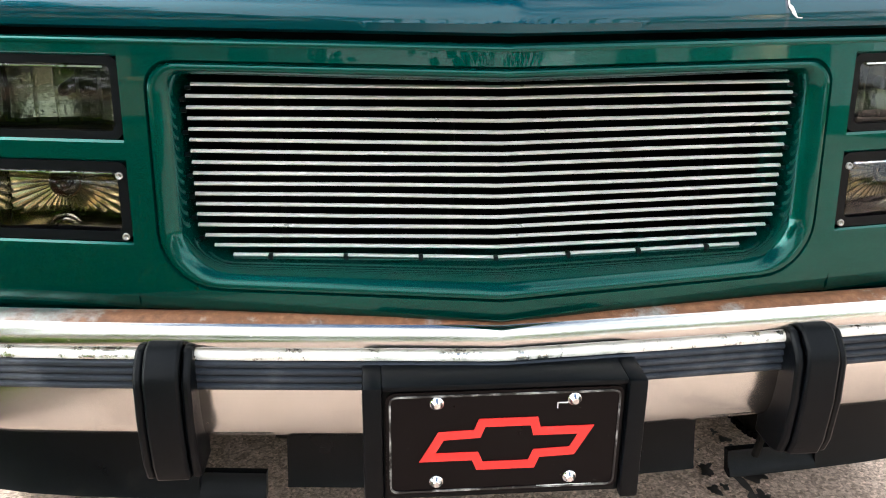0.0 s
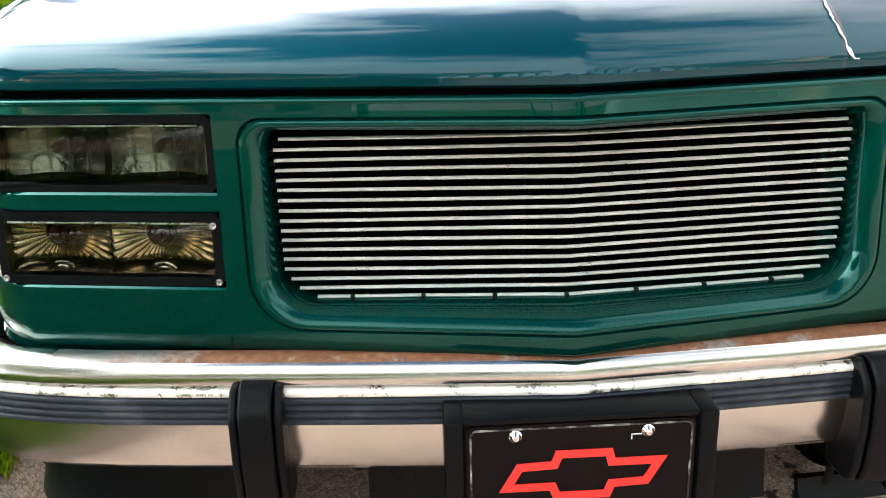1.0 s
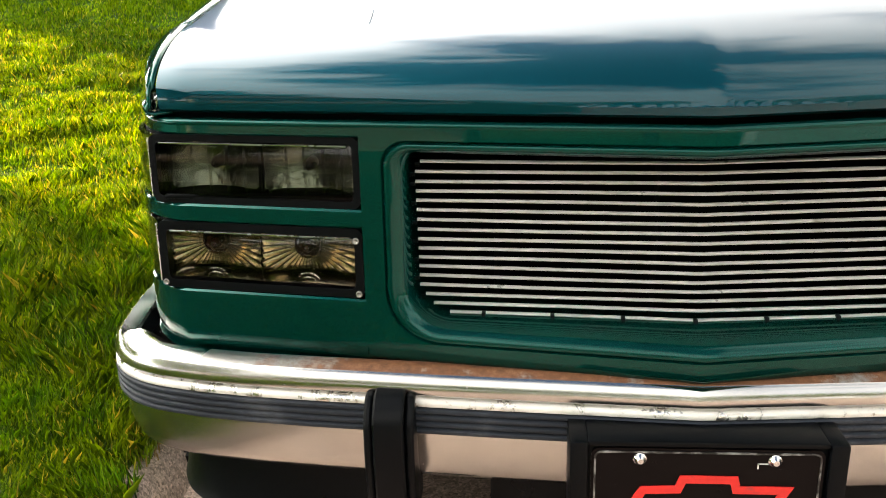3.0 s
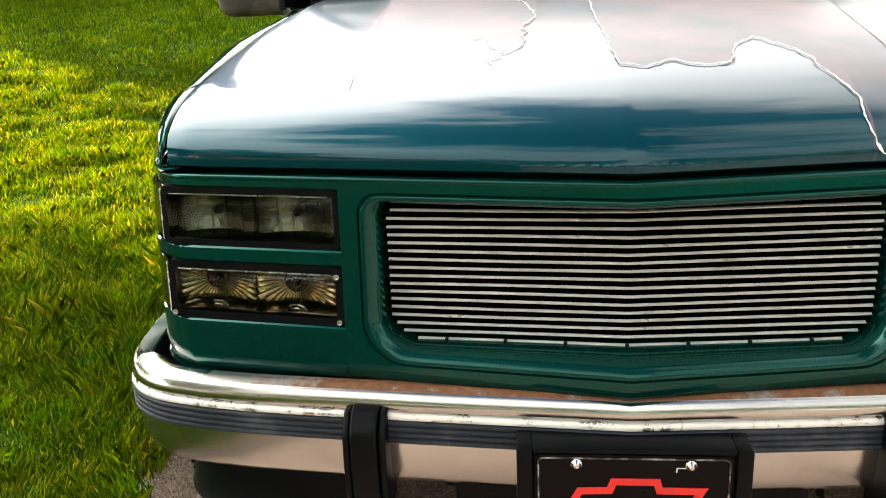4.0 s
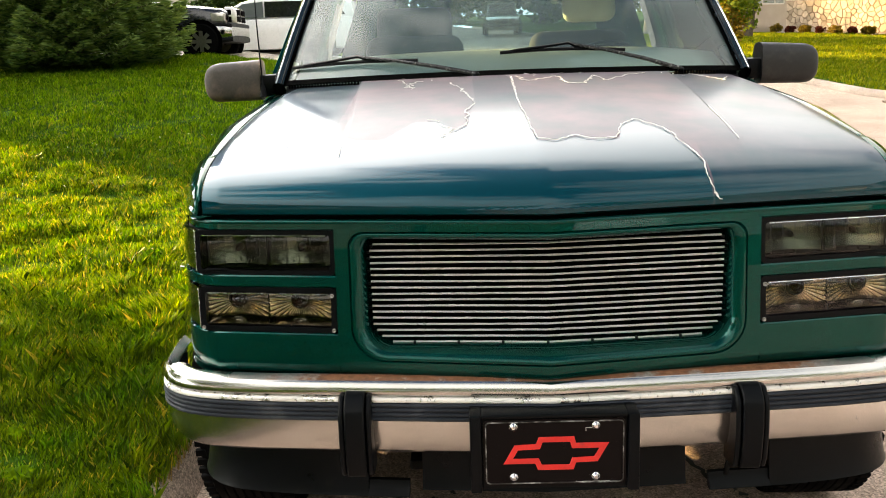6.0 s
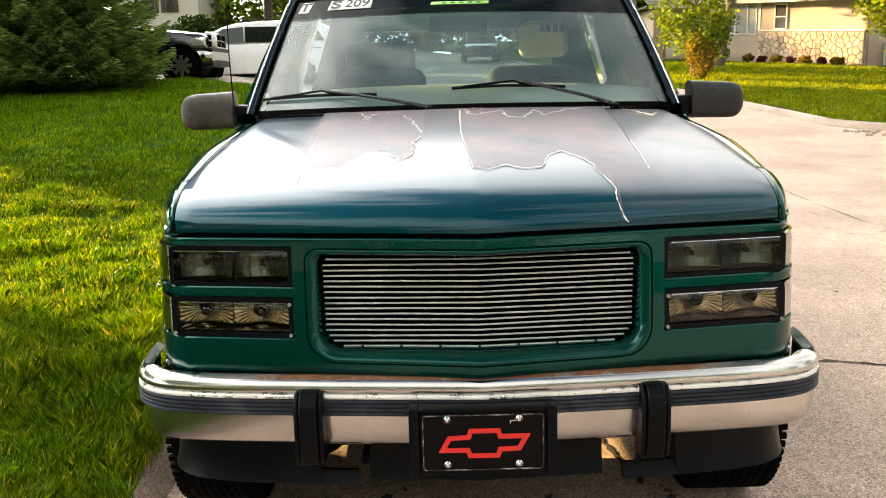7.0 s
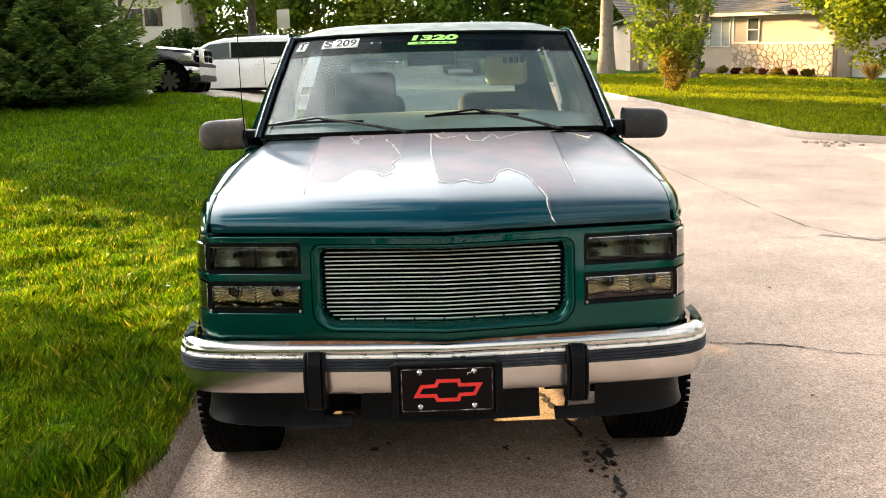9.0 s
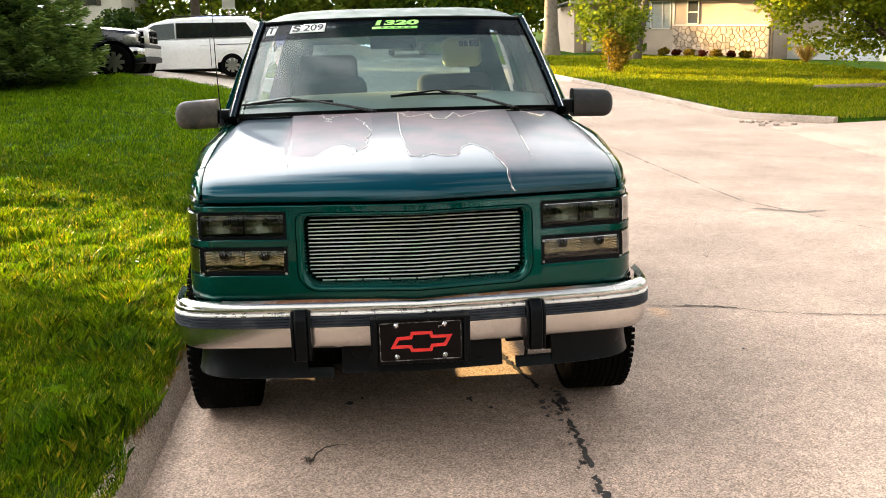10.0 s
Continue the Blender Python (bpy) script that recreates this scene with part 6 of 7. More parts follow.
# trees that close the view behind
for k, (x, y, h, r, lf) in enumerate(((-26, 74, 15, 6, "leaf"), (-17, 70, 14, 5.5, "leaf_pale"), (-9, 76, 16, 6.5, "leaf"), (-1, 72, 15, 6, "leaf_pale"), (6, 66, 13, 5.5, "leaf"), (13, 74, 15, 6, "leaf_pale"), (21, 72, 14, 6, "leaf"), (30, 70, 14, 6, "leaf_pale"), (40, 66, 14, 6, "leaf_dark"), (-36, 66, 14, 6, "leaf"), (-44, 52, 13, 6, "leaf_dark"), (50, 56, 14, 6, "leaf"))):
    tree("maple", "distant leafy tree at the end of the street", x, y, grade(min(y, 60)) - 0.3, h, r, 0.6, lf, trunk=0.3, clumps=400, per=33, spread=1.4, size=0.30, seed=20 + k, limbs=5)

# ---- cracks, joints and stains of the street ----
M["tar"] = surf("dark_crack", (0.030, 0.025, 0.022), 0.8, var=0.3, scale=20)
M["oil"] = surf("oil_stain", (0.022, 0.019, 0.018), 0.45, var=0.4, scale=30)
M["joint"] = surf("sandy_joint", (0.20, 0.165, 0.135), 0.95, var=0.3, scale=25)


def ground_ribbon(name, pts, w, mat, label, amp=0.02, gaps=0.0):
    """A ragged dark line that lies in the concrete."""
    pts = ragged(pts, 0.02, amp)
    left, right = [], []
    for i, (x, y) in enumerate(pts):
        a, b = pts[max(0, i - 1)], pts[min(len(pts) - 1, i + 1)]
        dx, dy = b[0] - a[0], b[1] - a[1]
        n = math.hypot(dx, dy) or 1
        ww = w * (0.35 + 1.2 * abs(noise.noise((x * 9, y * 9, 3))) + 0.4 * random.random())
        if gaps and noise.noise((x * 5, y * 5, 8)) < -0.25 + gaps:
            ww = 0.0004
        left.append((x - dy / n * ww, y + dx / n * ww, road_z(x, y) + 0.0045))
        right.append((x + dy / n * ww, y - dx / n * ww, road_z(x, y) + 0.0045))
    v, f = skin([left, right])
    return tagged(solid(name, v, f, mat, None, "", 0), label, "crack", kind="structure")


def ground_blot(x, y, r, seed, mat, name="stain", label="black oil stain on the concrete", k=1.0):
    n = 28
    v = [(x, y, road_z(x, y) + 0.004)]
    for i in range(n):
        a = 2 * math.pi * i / n
        q = r * (0.65 + 0.7 * noise.noise((math.cos(a) * 1.6 + seed, math.sin(a) * 1.6, seed)))
        px, py = x + q * math.cos(a) * 0.8, y + q * math.sin(a) * k
        v.append((px, py, road_z(px, py) + 0.004))
    f = [(0, 1 + i, 1 + (i + 1) % n) for i in range(n)]
    return tagged(solid(name, v, f, mat, None, "", 0), label, "stain", kind="structure")


ground_ribbon("crack", [(0.40, 1.9), (0.50, 1.20), (0.58, 0.85), (0.635, 0.55), (0.64, 0.25), (0.615, -0.15), (0.62, -1.2)], 0.012, M["tar"], "crumbling dark joint in the concrete", 0.025, 0.12)
for k in range(26):
    t = random.random()
    ground_blot(0.62 + random.uniform(-0.06, 0.05), -0.4 + 1.3 * t, random.uniform(0.006, 0.022), k * 1.7, M["oil"])
for x, y, r, s in ((0.66, 0.62, 0.055, 1.0), (0.655, 0.53, 0.035, 2.2), (0.57, 0.64, 0.030, 3.1), (0.56, 0.56, 0.022, 4.3), (0.66, 0.70, 0.030, 5.9), (0.60, 0.0, 0.03, 7.7)):
    ground_blot(x, y, r, s, M["oil"])
for x, y, r, s in ((-0.30, 0.75, 0.03, 1.5), (-0.24, 0.80, 0.02, 2.5), (0.25, 0.72, 0.03, 3.5), (0.33, 0.60, 0.015, 4.5), (1.75, 1.2, 0.02, 5.5), (2.4, 3.4, 0.03, 6.5), (1.5, 3.6, 0.02, 7.1)):
    ground_blot(x, y, r, s, M["tar"], label="small dark spot on the concrete")
ground_ribbon("crack", [(0.95, 2.25), (1.50, 2.12), (1.92, 2.01), (2.21, 1.83), (2.40, 1.75), (3.6, 1.5)], 0.006, M["tar"], "thin crack across the concrete", 0.03)
ground_ribbon("crack", [(1.75, 2.07), (1.92, 2.01), (2.05, 1.94)], 0.010, M["tar"], "wider stretch of the crack", 0.015)
ground_ribbon("joint", [(1.0, 5.62), (2.38, 5.43), (3.15, 5.31), (4.13, 5.14), (7.6, 4.6)], 0.007, M["joint"], "sawn slab joint across the street", 0.004)
ground_ribbon("joint", [(1.0, 11.6), (7.2, 10.9)], 0.008, M["joint"], "sawn slab joint across the street", 0.004)
ground_ribbon("joint", [(1.0, 17.6), (6.8, 16.9)], 0.010, M["joint"], "sawn slab joint across the street", 0.004)
ground_ribbon("crack", [(3.3, 12.5), (3.60, 9.8), (3.66, 7.9), (3.72, 5.8), (3.95, 5.1), (4.2, 4.2), (4.6, 3.0)], 0.009, M["tar"], "long crack down the street", 0.03, 0.1)
ground_ribbon("crack", [(3.66, 5.35), (3.84, 5.19), (4.02, 5.05), (4.30, 5.12)], 0.035, M["joint"], "crumbled patch where two cracks meet", 0.06)
ground_ribbon("crack", [(4.9, 9.4), (5.8, 8.8), (6.6, 8.7)], 0.010, M["tar"], "thin crack across the concrete", 0.04, 0.1)
ground_ribbon("crack", [(1.6, 12.0), (2.2, 11.2), (3.0, 11.0)], 0.008, M["joint"], "thin crack across the concrete", 0.04)
# rubble where the kerb is broken
for k in range(14):
    x, y = kerb_right(12.6) - 1.3 + 0.9 * random.random(), 12.35 + 0.7 * random.random()
    bm = bmesh.new()
    bmesh.ops.create_icosphere(bm, subdivisions=1, radius=random.uniform(0.025, 0.075))
    for q in bm.verts:
        q.co *= 1 + 0.35 * noise.noise(q.co * 9 + Vector((k, 0, 0)))
        q.co.z *= 0.6
    ob = part("rubble", bm, M["kerb"], None, "", 20)
    ob.location = (x, y, grade(y) + 0.02)
    tagged(ob, "broken lump of concrete kerb", "rubble", "kerb rubble")

# a dry stem on the concrete
st = tube("twig", [(-0.43, 0.16, 0.008), (-0.415, 0.21, 0.014), (-0.385, 0.255, 0.016), (-0.34, 0.28, 0.012), (-0.30, 0.285, 0.008)], [0.0035, 0.003, 0.0025, 0.002, 0.001], M["bark"], n=6)
tagged(st, "dry brown twig lying on the concrete", "twig")
for k in range(46):
    a = random.uniform(2.2, 5.4)
    q = random.uniform(0.02, 0.055)
    p = Vector((-0.43, 0.16, 0.008))
    tube("seed_hair", [p, p + Vector((q * 0.6 * math.cos(a), q * 0.6 * math.sin(a), 0.008)), p + Vector((q * math.cos(a), q * math.sin(a), 0.003))], [0.0009, 0.0007, 0.0004], M["bark"], st, n=3)

# fallen white petals on the lawn and along the cowl
RNG = np.random.default_rng(77)
n = 46
px, py = -5.2 + 3.8 * RNG.random(n), 3.0 + 7.0 * RNG.random(n)
pc = np.array([(a, b, lawn_left_z(a, b) + 0.05) for a, b in zip(px, py) if a < kerb_left(b) - 0.15])
sz = 0.006 + 0.008 * RNG.random((len(pc), 1))
M["petal"] = surf("white_petal", (0.80, 0.79, 0.74), 0.6, var=0.1)
tagged(quads("fallen_petals", pc, unit(len(pc)) * sz, unit(len(pc)) * sz, M["petal"]), "small white petals fallen on the lawn", "petals", kind="stuff")
n = 34
hx = np.concatenate([-0.05 + 0.25 * RNG.random(n // 2), -0.5 + 1.2 * RNG.random(n // 2)])
hc = np.array([(a, cowl_y(a) - 0.02 - 0.10 * b * b, 0) for a, b in zip(hx, RNG.random(n))])
hc[:, 2] = [hood_z(a, b) + 0.004 for a, b, _ in hc]
sz = 0.003 + 0.004 * RNG.random((n, 1))
fl = unit(n)
fl[:, 2] *= 0.2
gl = np.cross(fl, (0, 0, 1.0))
tagged(quads("fallen_petals", hc, fl * sz * 1.6, gl * sz, M["petal"]), "white petals and paint chips along the cowl of the hood", "petals", kind="stuff")
# broad-leaved weeds in the grass
for k, (a, b, r) in enumerate(((-1.52, 0.62, 0.10), (-1.82, 0.18, 0.12), (-1.42, 1.35, 0.07), (-2.15, 1.02, 0.09), (-1.70, 0.95, 0.07), (-2.4, 0.35, 0.11), (-1.35, 0.10, 0.07))):
    w = thing("weed", "low broad-leaved weed growing in the grass", "weed", "weeds in the lawn", at=(a, b, lawn_left_z(a, b)))
    for j in range(9):
        q = 2 * math.pi * (j + 0.3 * random.random()) / 9
        d = Vector((math.cos(q), math.sin(q), 0))
        e = Vector((-d.y, d.x, 0))
        L = r * random.uniform(0.35, 0.65)
        v = [d * 0.01 + Vector((0, 0, 0.02)), d * L * 0.5 + e * L * 0.22 + Vector((0, 0, 0.05 + 0.3 * L)), d * L + Vector((0, 0, 0.04 + 0.25 * L)), d * L * 0.5 - e * L * 0.22 + Vector((0, 0, 0.05 + 0.3 * L)), d * L * 0.55 + Vector((0, 0, 0.035 + 0.3 * L))]
        solid("leaf", v, [(0, 1, 4), (1, 2, 4), (2, 3, 4), (3, 0, 4)], M["grass_far"], w, "", 0)

# ---- parked vehicles and houses ----
M["navy"] = surf("navy_paint", (0.010, 0.011, 0.018), 0.25, var=0.1, coat=1.0)
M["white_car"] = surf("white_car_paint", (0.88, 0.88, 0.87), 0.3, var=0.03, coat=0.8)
M["blue_car"] = surf("blue_car_paint", (0.06, 0.09, 0.30), 0.3, var=0.05, coat=0.8)
M["car_glass"] = surf("dark_car_glass", (0.012, 0.014, 0.015), 0.05, var=0.1, rvar=0.02)
M["pale_glass"] = surf("pale_car_glass", (0.12, 0.14, 0.14), 0.06, var=0.1, rvar=0.02)
M["lamp_clear"] = surf("lamp_clear", (0.65, 0.62, 0.58), 0.12, 0.6, var=0.2, scale=14)


def loft(name, stations, mat, parent, label=""):
    """A body from stations (x, half width, lower z, upper z, edge): rounded section at each."""
    rows = []
    for x, w, z0, z1, e in stations:
        h = z1 - z0
        half = [(w * 0.90, z0), (w * 0.97, z0 + 0.06 * h), (w, z0 + 0.3 * h), (w, z0 + 0.6 * h), (w - 0.25 * e, z1 - 0.9 * e), (w - 0.6 * e, z1 - 0.35 * e), (w - 1.6 * e, z1 - 0.05 * e), (w * 0.5, z1 + 0.02)]
        rows.append([(x, y, z) for y, z in half] + [(x, -y, z) for y, z in reversed(half)])
    v, f = skin(rows, close_v=True)
    n = len(rows[0])
    f += [tuple(range(n - 1, -1, -1)), tuple(range(len(v) - n, len(v)))]
    return solid(name, v, f, mat, parent, label, 40)


def small_wheel(parent, x, y, r, w, name="wheel"):
    s = 1 if y > 0 else -1
    v, f = lathe([(-w / 2, r * 0.6), (-w / 2, r * 0.92), (-w * 0.4, r), (w * 0.4, r), (w / 2, r * 0.92), (w / 2, r * 0.6)], 28, "y")
    wh = solid(name, [(x + a, y + b, r + c) for a, b, c in v], f, M["tyre"], parent, "", 40)
    v, f = lathe([(s * w * 0.45, r * 0.62), (s * w * 0.3, r * 0.55), (s * w * 0.25, r * 0.3), (s * w * 0.42, r * 0.2), (s * w * 0.45, 0.0)], 24, "y")
    rim = solid("rim", [(x + a, y + b, r + c) for a, b, c in v], f, M["dull_steel"], wh, "grey alloy rim", 40)
    v, f = [], []
    for k in range(8):
        a = 2 * math.pi * k / 8
        m = Matrix.Translation((x, y + s * w * 0.42, r)) @ Matrix.Rotation(a, 4, "Y")
        bm = box(bmesh.new(), -0.042, 0.042, -0.015, 0.015, r * 0.12, r * 0.58, 0, 1, m)
        k0 = len(v)
        v += [tuple(q.co) for q in bm.verts]
        bm.verts.index_update()
        f += [tuple(q.index + k0 for q in face.verts) for face in bm.faces]
        bm.free()
    solid("spokes", v, f, M["dull_steel"], wh, "", 30)
    # near-black disc in place of the wheel arch's shade
    v, f = lathe([(s * w * 0.52, r * 1.22), (s * w * 0.40, r * 1.22), (s * w * 0.40, 0.01)], 28, "y")
    solid("wheel_house", [(x + a, y + b, max(0.1, r + c)) for a, b, c in v], f, M["dark_void"], parent, "", 40)
    return wh


def panel(name, pts, t, mat, parent, label=""):
    """A thin plate with the given outline (x, y, z), proud by t along y."""
    n = len(pts)
    v = [(x, y, z) for x, y, z in pts] + [(x, y + t, z) for x, y, z in pts]
    f = [tuple(range(n - 1, -1, -1)), tuple(range(n, 2 * n))] + [(i, (i + 1) % n, n + (i + 1) % n, n + i) for i in range(n)]
    bm = bmesh.new()
    vs = [bm.verts.new(q) for q in v]
    for q in f:
        bm.faces.new([vs[i] for i in q])
    return part(name, bm, mat, parent, label, 30)


# dark pickup on the drive: forward is +x, near side is -y
ram = thing("pickup_truck", "dark navy pickup with a chrome grille, parked on a driveway", "pickup truck")
loft("body", [(-0.10, 0.86, 0.62, 1.06, 0.10), (-0.22, 0.93, 0.52, 1.13, 0.11), (-0.6, 0.97, 0.50, 1.18, 0.12), (-1.2, 0.99, 0.50, 1.24, 0.12), (-1.9, 1.00, 0.48, 1.29, 0.10), (-3.8, 1.00, 0.48, 1.30, 0.06), (-5.7, 0.99, 0.52, 1.32, 0.05)], M["navy"], ram)
# the navy truck's cab gets white paint, glare put into the colour
loft("cabin", [(-1.75, 0.86, 1.22, 1.30, 0.03), (-2.15, 0.84, 1.22, 1.62, 0.08), (-2.55, 0.80, 1.22, 1.86, 0.10), (-3.2, 0.80, 1.22, 1.90, 0.10), (-3.9, 0.80, 1.22, 1.87, 0.10), (-4.1, 0.84, 1.22, 1.40, 0.06)], M["white_car"], ram, "cab roof and screen, painted white to stand for glare")
panel("side_window", [(-2.2, -0.86, 1.32), (-2.75, -0.82, 1.76), (-3.75, -0.82, 1.76), (-3.8, -0.86, 1.32)], -0.02, M["car_glass"], ram)
bz = loft("bumper", [(0.02, 0.86, 0.50, 0.72, 0.05), (-0.12, 0.97, 0.46, 0.76, 0.05), (-0.45, 1.01, 0.46, 0.76, 0.04)], M["chrome"], ram, "silver bumper with a black lower edge")
loft("bumper_base", [(0.03, 0.84, 0.38, 0.50, 0.03), (-0.14, 0.96, 0.36, 0.48, 0.03), (-0.50, 1.0, 0.36, 0.47, 0.03)], M["black_plastic"], ram)
loft("bumper_cap", [(0.03, 0.86, 0.715, 0.79, 0.03), (-0.12, 0.97, 0.755, 0.80, 0.03), (-0.40, 1.012, 0.755, 0.80, 0.03)], M["black_plastic"], ram)
v, f = lathe([(-0.03, 0.075), (0.0, 0.075), (0.0, 0.055), (-0.03, 0.05), (-0.03, 0.0)], 20, "y")
solid("fog_lamp", [(-0.17 + a * 0.9, -0.965 + b, 0.60 + c) for a, b, c in v], f, M["black_plastic"], ram, "", 40)
gr = loft("grille", [(0.05, 0.40, 0.80, 1.12, 0.05), (-0.05, 0.50, 0.78, 1.17, 0.05), (-0.20, 0.52, 0.78, 1.18, 0.05)], M["lamp_clear"], ram, "chrome crossbar grille")
for y0, y1 in ((-0.42, -0.04), (0.04, 0.42)):
    for z0, z1 in ((0.83, 0.955), (0.995, 1.11)):
        part("mesh_cell", boxed(0.02, 0.062, y0 * 0.93, y1 * 0.93, z0, z1, 0.012), M["dark_void"], gr)
for x0, x1, z0, z1 in ((-0.05, -0.17, 0.83, 0.955), (-0.05, -0.17, 0.995, 1.11)):
    part("mesh_cell", boxed(x1, x0, -0.530, -0.49, z0, z1, 0.008), M["dark_void"], gr)
for s in (-1, 1):
    part("headlamp", boxed(-0.42, -0.10, s * 0.78 - 0.20, s * 0.78 + 0.20, 0.83, 1.03, 0.035), M["lamp_clear"], ram, "clear wedge-shaped headlamp")
    for x in (-0.66, -4.6):
        small_wheel(ram, x, s * 0.90, 0.40, 0.27)
tube("mirror_arm", [(-2.2, -0.95, 1.35), (-2.2, -1.15, 1.40)], 0.03, M["black_plastic"], ram)
part("mirror", boxed(-2.26, -2.12, -1.24, -1.06, 1.32, 1.52, 0.03), M["black_plastic"], ram)
ram.matrix_basis = pose(-6.08, 22.3, lawn_left_z(-7.5, 22.3) + 0.04, 0, 0, 0) @ Matrix.Scale(1.12, 4)

# white van beside it: forward is -x
van = thing("minivan", "white minivan with dark rear windows, parked on a driveway", "minivan")
loft("body", [(0.0, 0.72, 0.38, 0.72, 0.08), (-0.25, 0.90, 0.26, 0.90, 0.10), (-0.7, 0.96, 0.22, 1.02, 0.10), (-1.2, 0.98, 0.22, 1.08, 0.08), (-3.0, 0.99, 0.22, 1.10, 0.05), (-4.8, 0.98, 0.24, 1.10, 0.05), (-5.0, 0.93, 0.40, 1.05, 0.06)], M["white_car"], van)
loft("cabin", [(-0.95, 0.82, 1.0, 1.06, 0.03), (-1.3, 0.86, 1.0, 1.30, 0.07), (-1.75, 0.84, 1.0, 1.56, 0.10), (-2.2, 0.82, 1.0, 1.68, 0.12), (-3.2, 0.82, 1.0, 1.72, 0.12), (-4.4, 0.82, 1.0, 1.70, 0.12), (-4.85, 0.84, 1.0, 1.50, 0.10), (-4.97, 0.88, 1.0, 1.10, 0.05)], M["white_car"], van)
for s in (-1, 1):
    panel("front_window", [(-1.25, s * 0.872, 1.12), (-1.85, s * 0.866, 1.50), (-2.42, s * 0.862, 1.55), (-2.42, s * 0.885, 1.12)], s * 0.02, M["pale_glass"], van, "clear front side window")
    panel("rear_window", [(-2.47, s * 0.885, 1.12), (-2.47, s * 0.862, 1.55), (-4.45, s * 0.862, 1.53), (-4.70, s * 0.88, 1.14)], s * 0.02, M["car_glass"], van, "dark tinted rear side window")
    part("door_seam", boxed(-3.42, -3.405, s * 0.985 - 0.008, s * 0.985 + 0.008, 0.32, 1.08), M["dark_void"], van)
    part("door_handle", boxed(-3.35, -3.15, s * 0.995 - 0.012, s * 0.995 + 0.012, 0.90, 0.94, 0.008), M["white_car"], van)
    part("slide_rail", boxed(-4.6, -3.6, s * 0.99 - 0.008, s * 0.99 + 0.008, 0.92, 0.935), M["dark_void"], van)
    part("sill", boxed(-4.0, -1.2, s * 0.95 - 0.02, s * 0.95 + 0.02, 0.18, 0.25, 0.01), M["dark_void"], van)
    part("mirror", boxed(-1.55, -1.40, s * 1.02 - 0.08, s * 1.02 + 0.08, 1.08, 1.22, 0.03), M["white_car"], van)
    for x in (-0.95, -4.0):
        small_wheel(van, x, s * 0.89, 0.34, 0.22)
for s in (-1, 1):
    tube("roof_rail", [(-2.3, s * 0.66, 1.70), (-2.4, s * 0.66, 1.75), (-4.3, s * 0.66, 1.75), (-4.4, s * 0.66, 1.71)], 0.014, M["black_plastic"], van, n=6)
van.matrix_basis = pose(-8.5, 25.6, lawn_left_z(-6.5, 25) - 0.14, 0, 0, 180) @ Matrix.Scale(1.06, 4)

def parked_car(label, paint, tall=1.0):
    """A plain car: body, glass house, roof, lamps and wheels; forward is +x."""
    c = thing("car", label, "car")
    loft("body", [(0.0, 0.75, 0.4, 0.75, 0.08), (-0.3, 0.88, 0.3, 0.88, 0.09), (-1.3, 0.92, 0.25, 0.98, 0.08), (-4.4, 0.92, 0.28, 1.02, 0.06), (-4.7, 0.86, 0.40, 0.95, 0.06)], paint, c)
    loft("cabin", [(-1.2, 0.76, 0.95, 1.0, 0.03), (-1.8, 0.74, 0.95, 1.40 * tall, 0.10), (-3.4, 0.72, 0.95, 1.50 * tall, 0.12), (-4.5, 0.78, 0.95, 1.05 * tall, 0.05)], M["car_glass"], c)
    loft("roof", [(-1.75, 0.72, 1.38 * tall, 1.43 * tall, 0.04), (-2.2, 0.70, 1.44 * tall, 1.52 * tall, 0.05), (-3.4, 0.70, 1.44 * tall, 1.54 * tall, 0.05), (-3.8, 0.72, 1.36 * tall, 1.42 * tall, 0.04)], paint, c)
    for s in (-1, 1):
        part("headlamp", boxed(-0.20, 0.0, s * 0.62 - 0.15, s * 0.62 + 0.15, 0.62, 0.74, 0.03), M["lamp_clear"], c)
        part("mirror", boxed(-1.62, -1.50, s * 1.0 - 0.09, s * 1.0 + 0.09, 0.98, 1.10, 0.03), paint, c)
        for x in (-0.85, -3.8):
            small_wheel(c, x, s * 0.84, 0.32, 0.2)
    part("grille", boxed(-0.02, 0.02, -0.40, 0.40, 0.52, 0.70, 0.02), M["black_plastic"], c)
    return c


parked_car("blue car parked beyond the driveway", M["blue_car"]).matrix_basis = pose(-3.4, 34.0, lawn_left_z(-5.5, 34) + 0.35, 0, 0, 8)
parked_car("dark car parked at the far kerb up the street", M["navy"], 1.12).matrix_basis = pose(2.0, 43.0, grade(45.0) + 0.03, 0, 0, -90)

# street sign seen from its back
sg = thing("street_sign", "pale metal sign on a thin post, seen from behind", "sign", at=(-5.35, 32.0, lawn_left_z(-5.35, 32.0)))
tube("post", [(0, 0, -0.2), (0, 0, 2.9)], 0.032, M["bark_pale"], sg)
M["sign_back"] = surf("sign_back", (0.42, 0.41, 0.34), 0.45, 0.3, var=0.1)
part("plate", boxed(-0.24, 0.24, -0.045, -0.035, 2.15, 2.86, 0.003), M["sign_back"], sg)

# ---- the ranch house ----
M["stucco"] = surf("cream_siding", (0.40, 0.31, 0.24), 0.85, var=0.06, scale=2, grain=0.05, bumps=0.3, bscale=60, bdist=0.004)
M["stone"] = surf("tan_stone", (0.44, 0.335, 0.25), 0.85, var=0.2, scale=3, grain=0.1, gscale=50, bumps=0.5, bscale=25, bdist=0.01, per_object=0.28)
M["mortar"] = surf("brown_mortar", (0.21, 0.145, 0.095), 0.95, var=0.2)
M["trim"] = surf("white_trim", (0.58, 0.52, 0.45), 0.6, var=0.06)
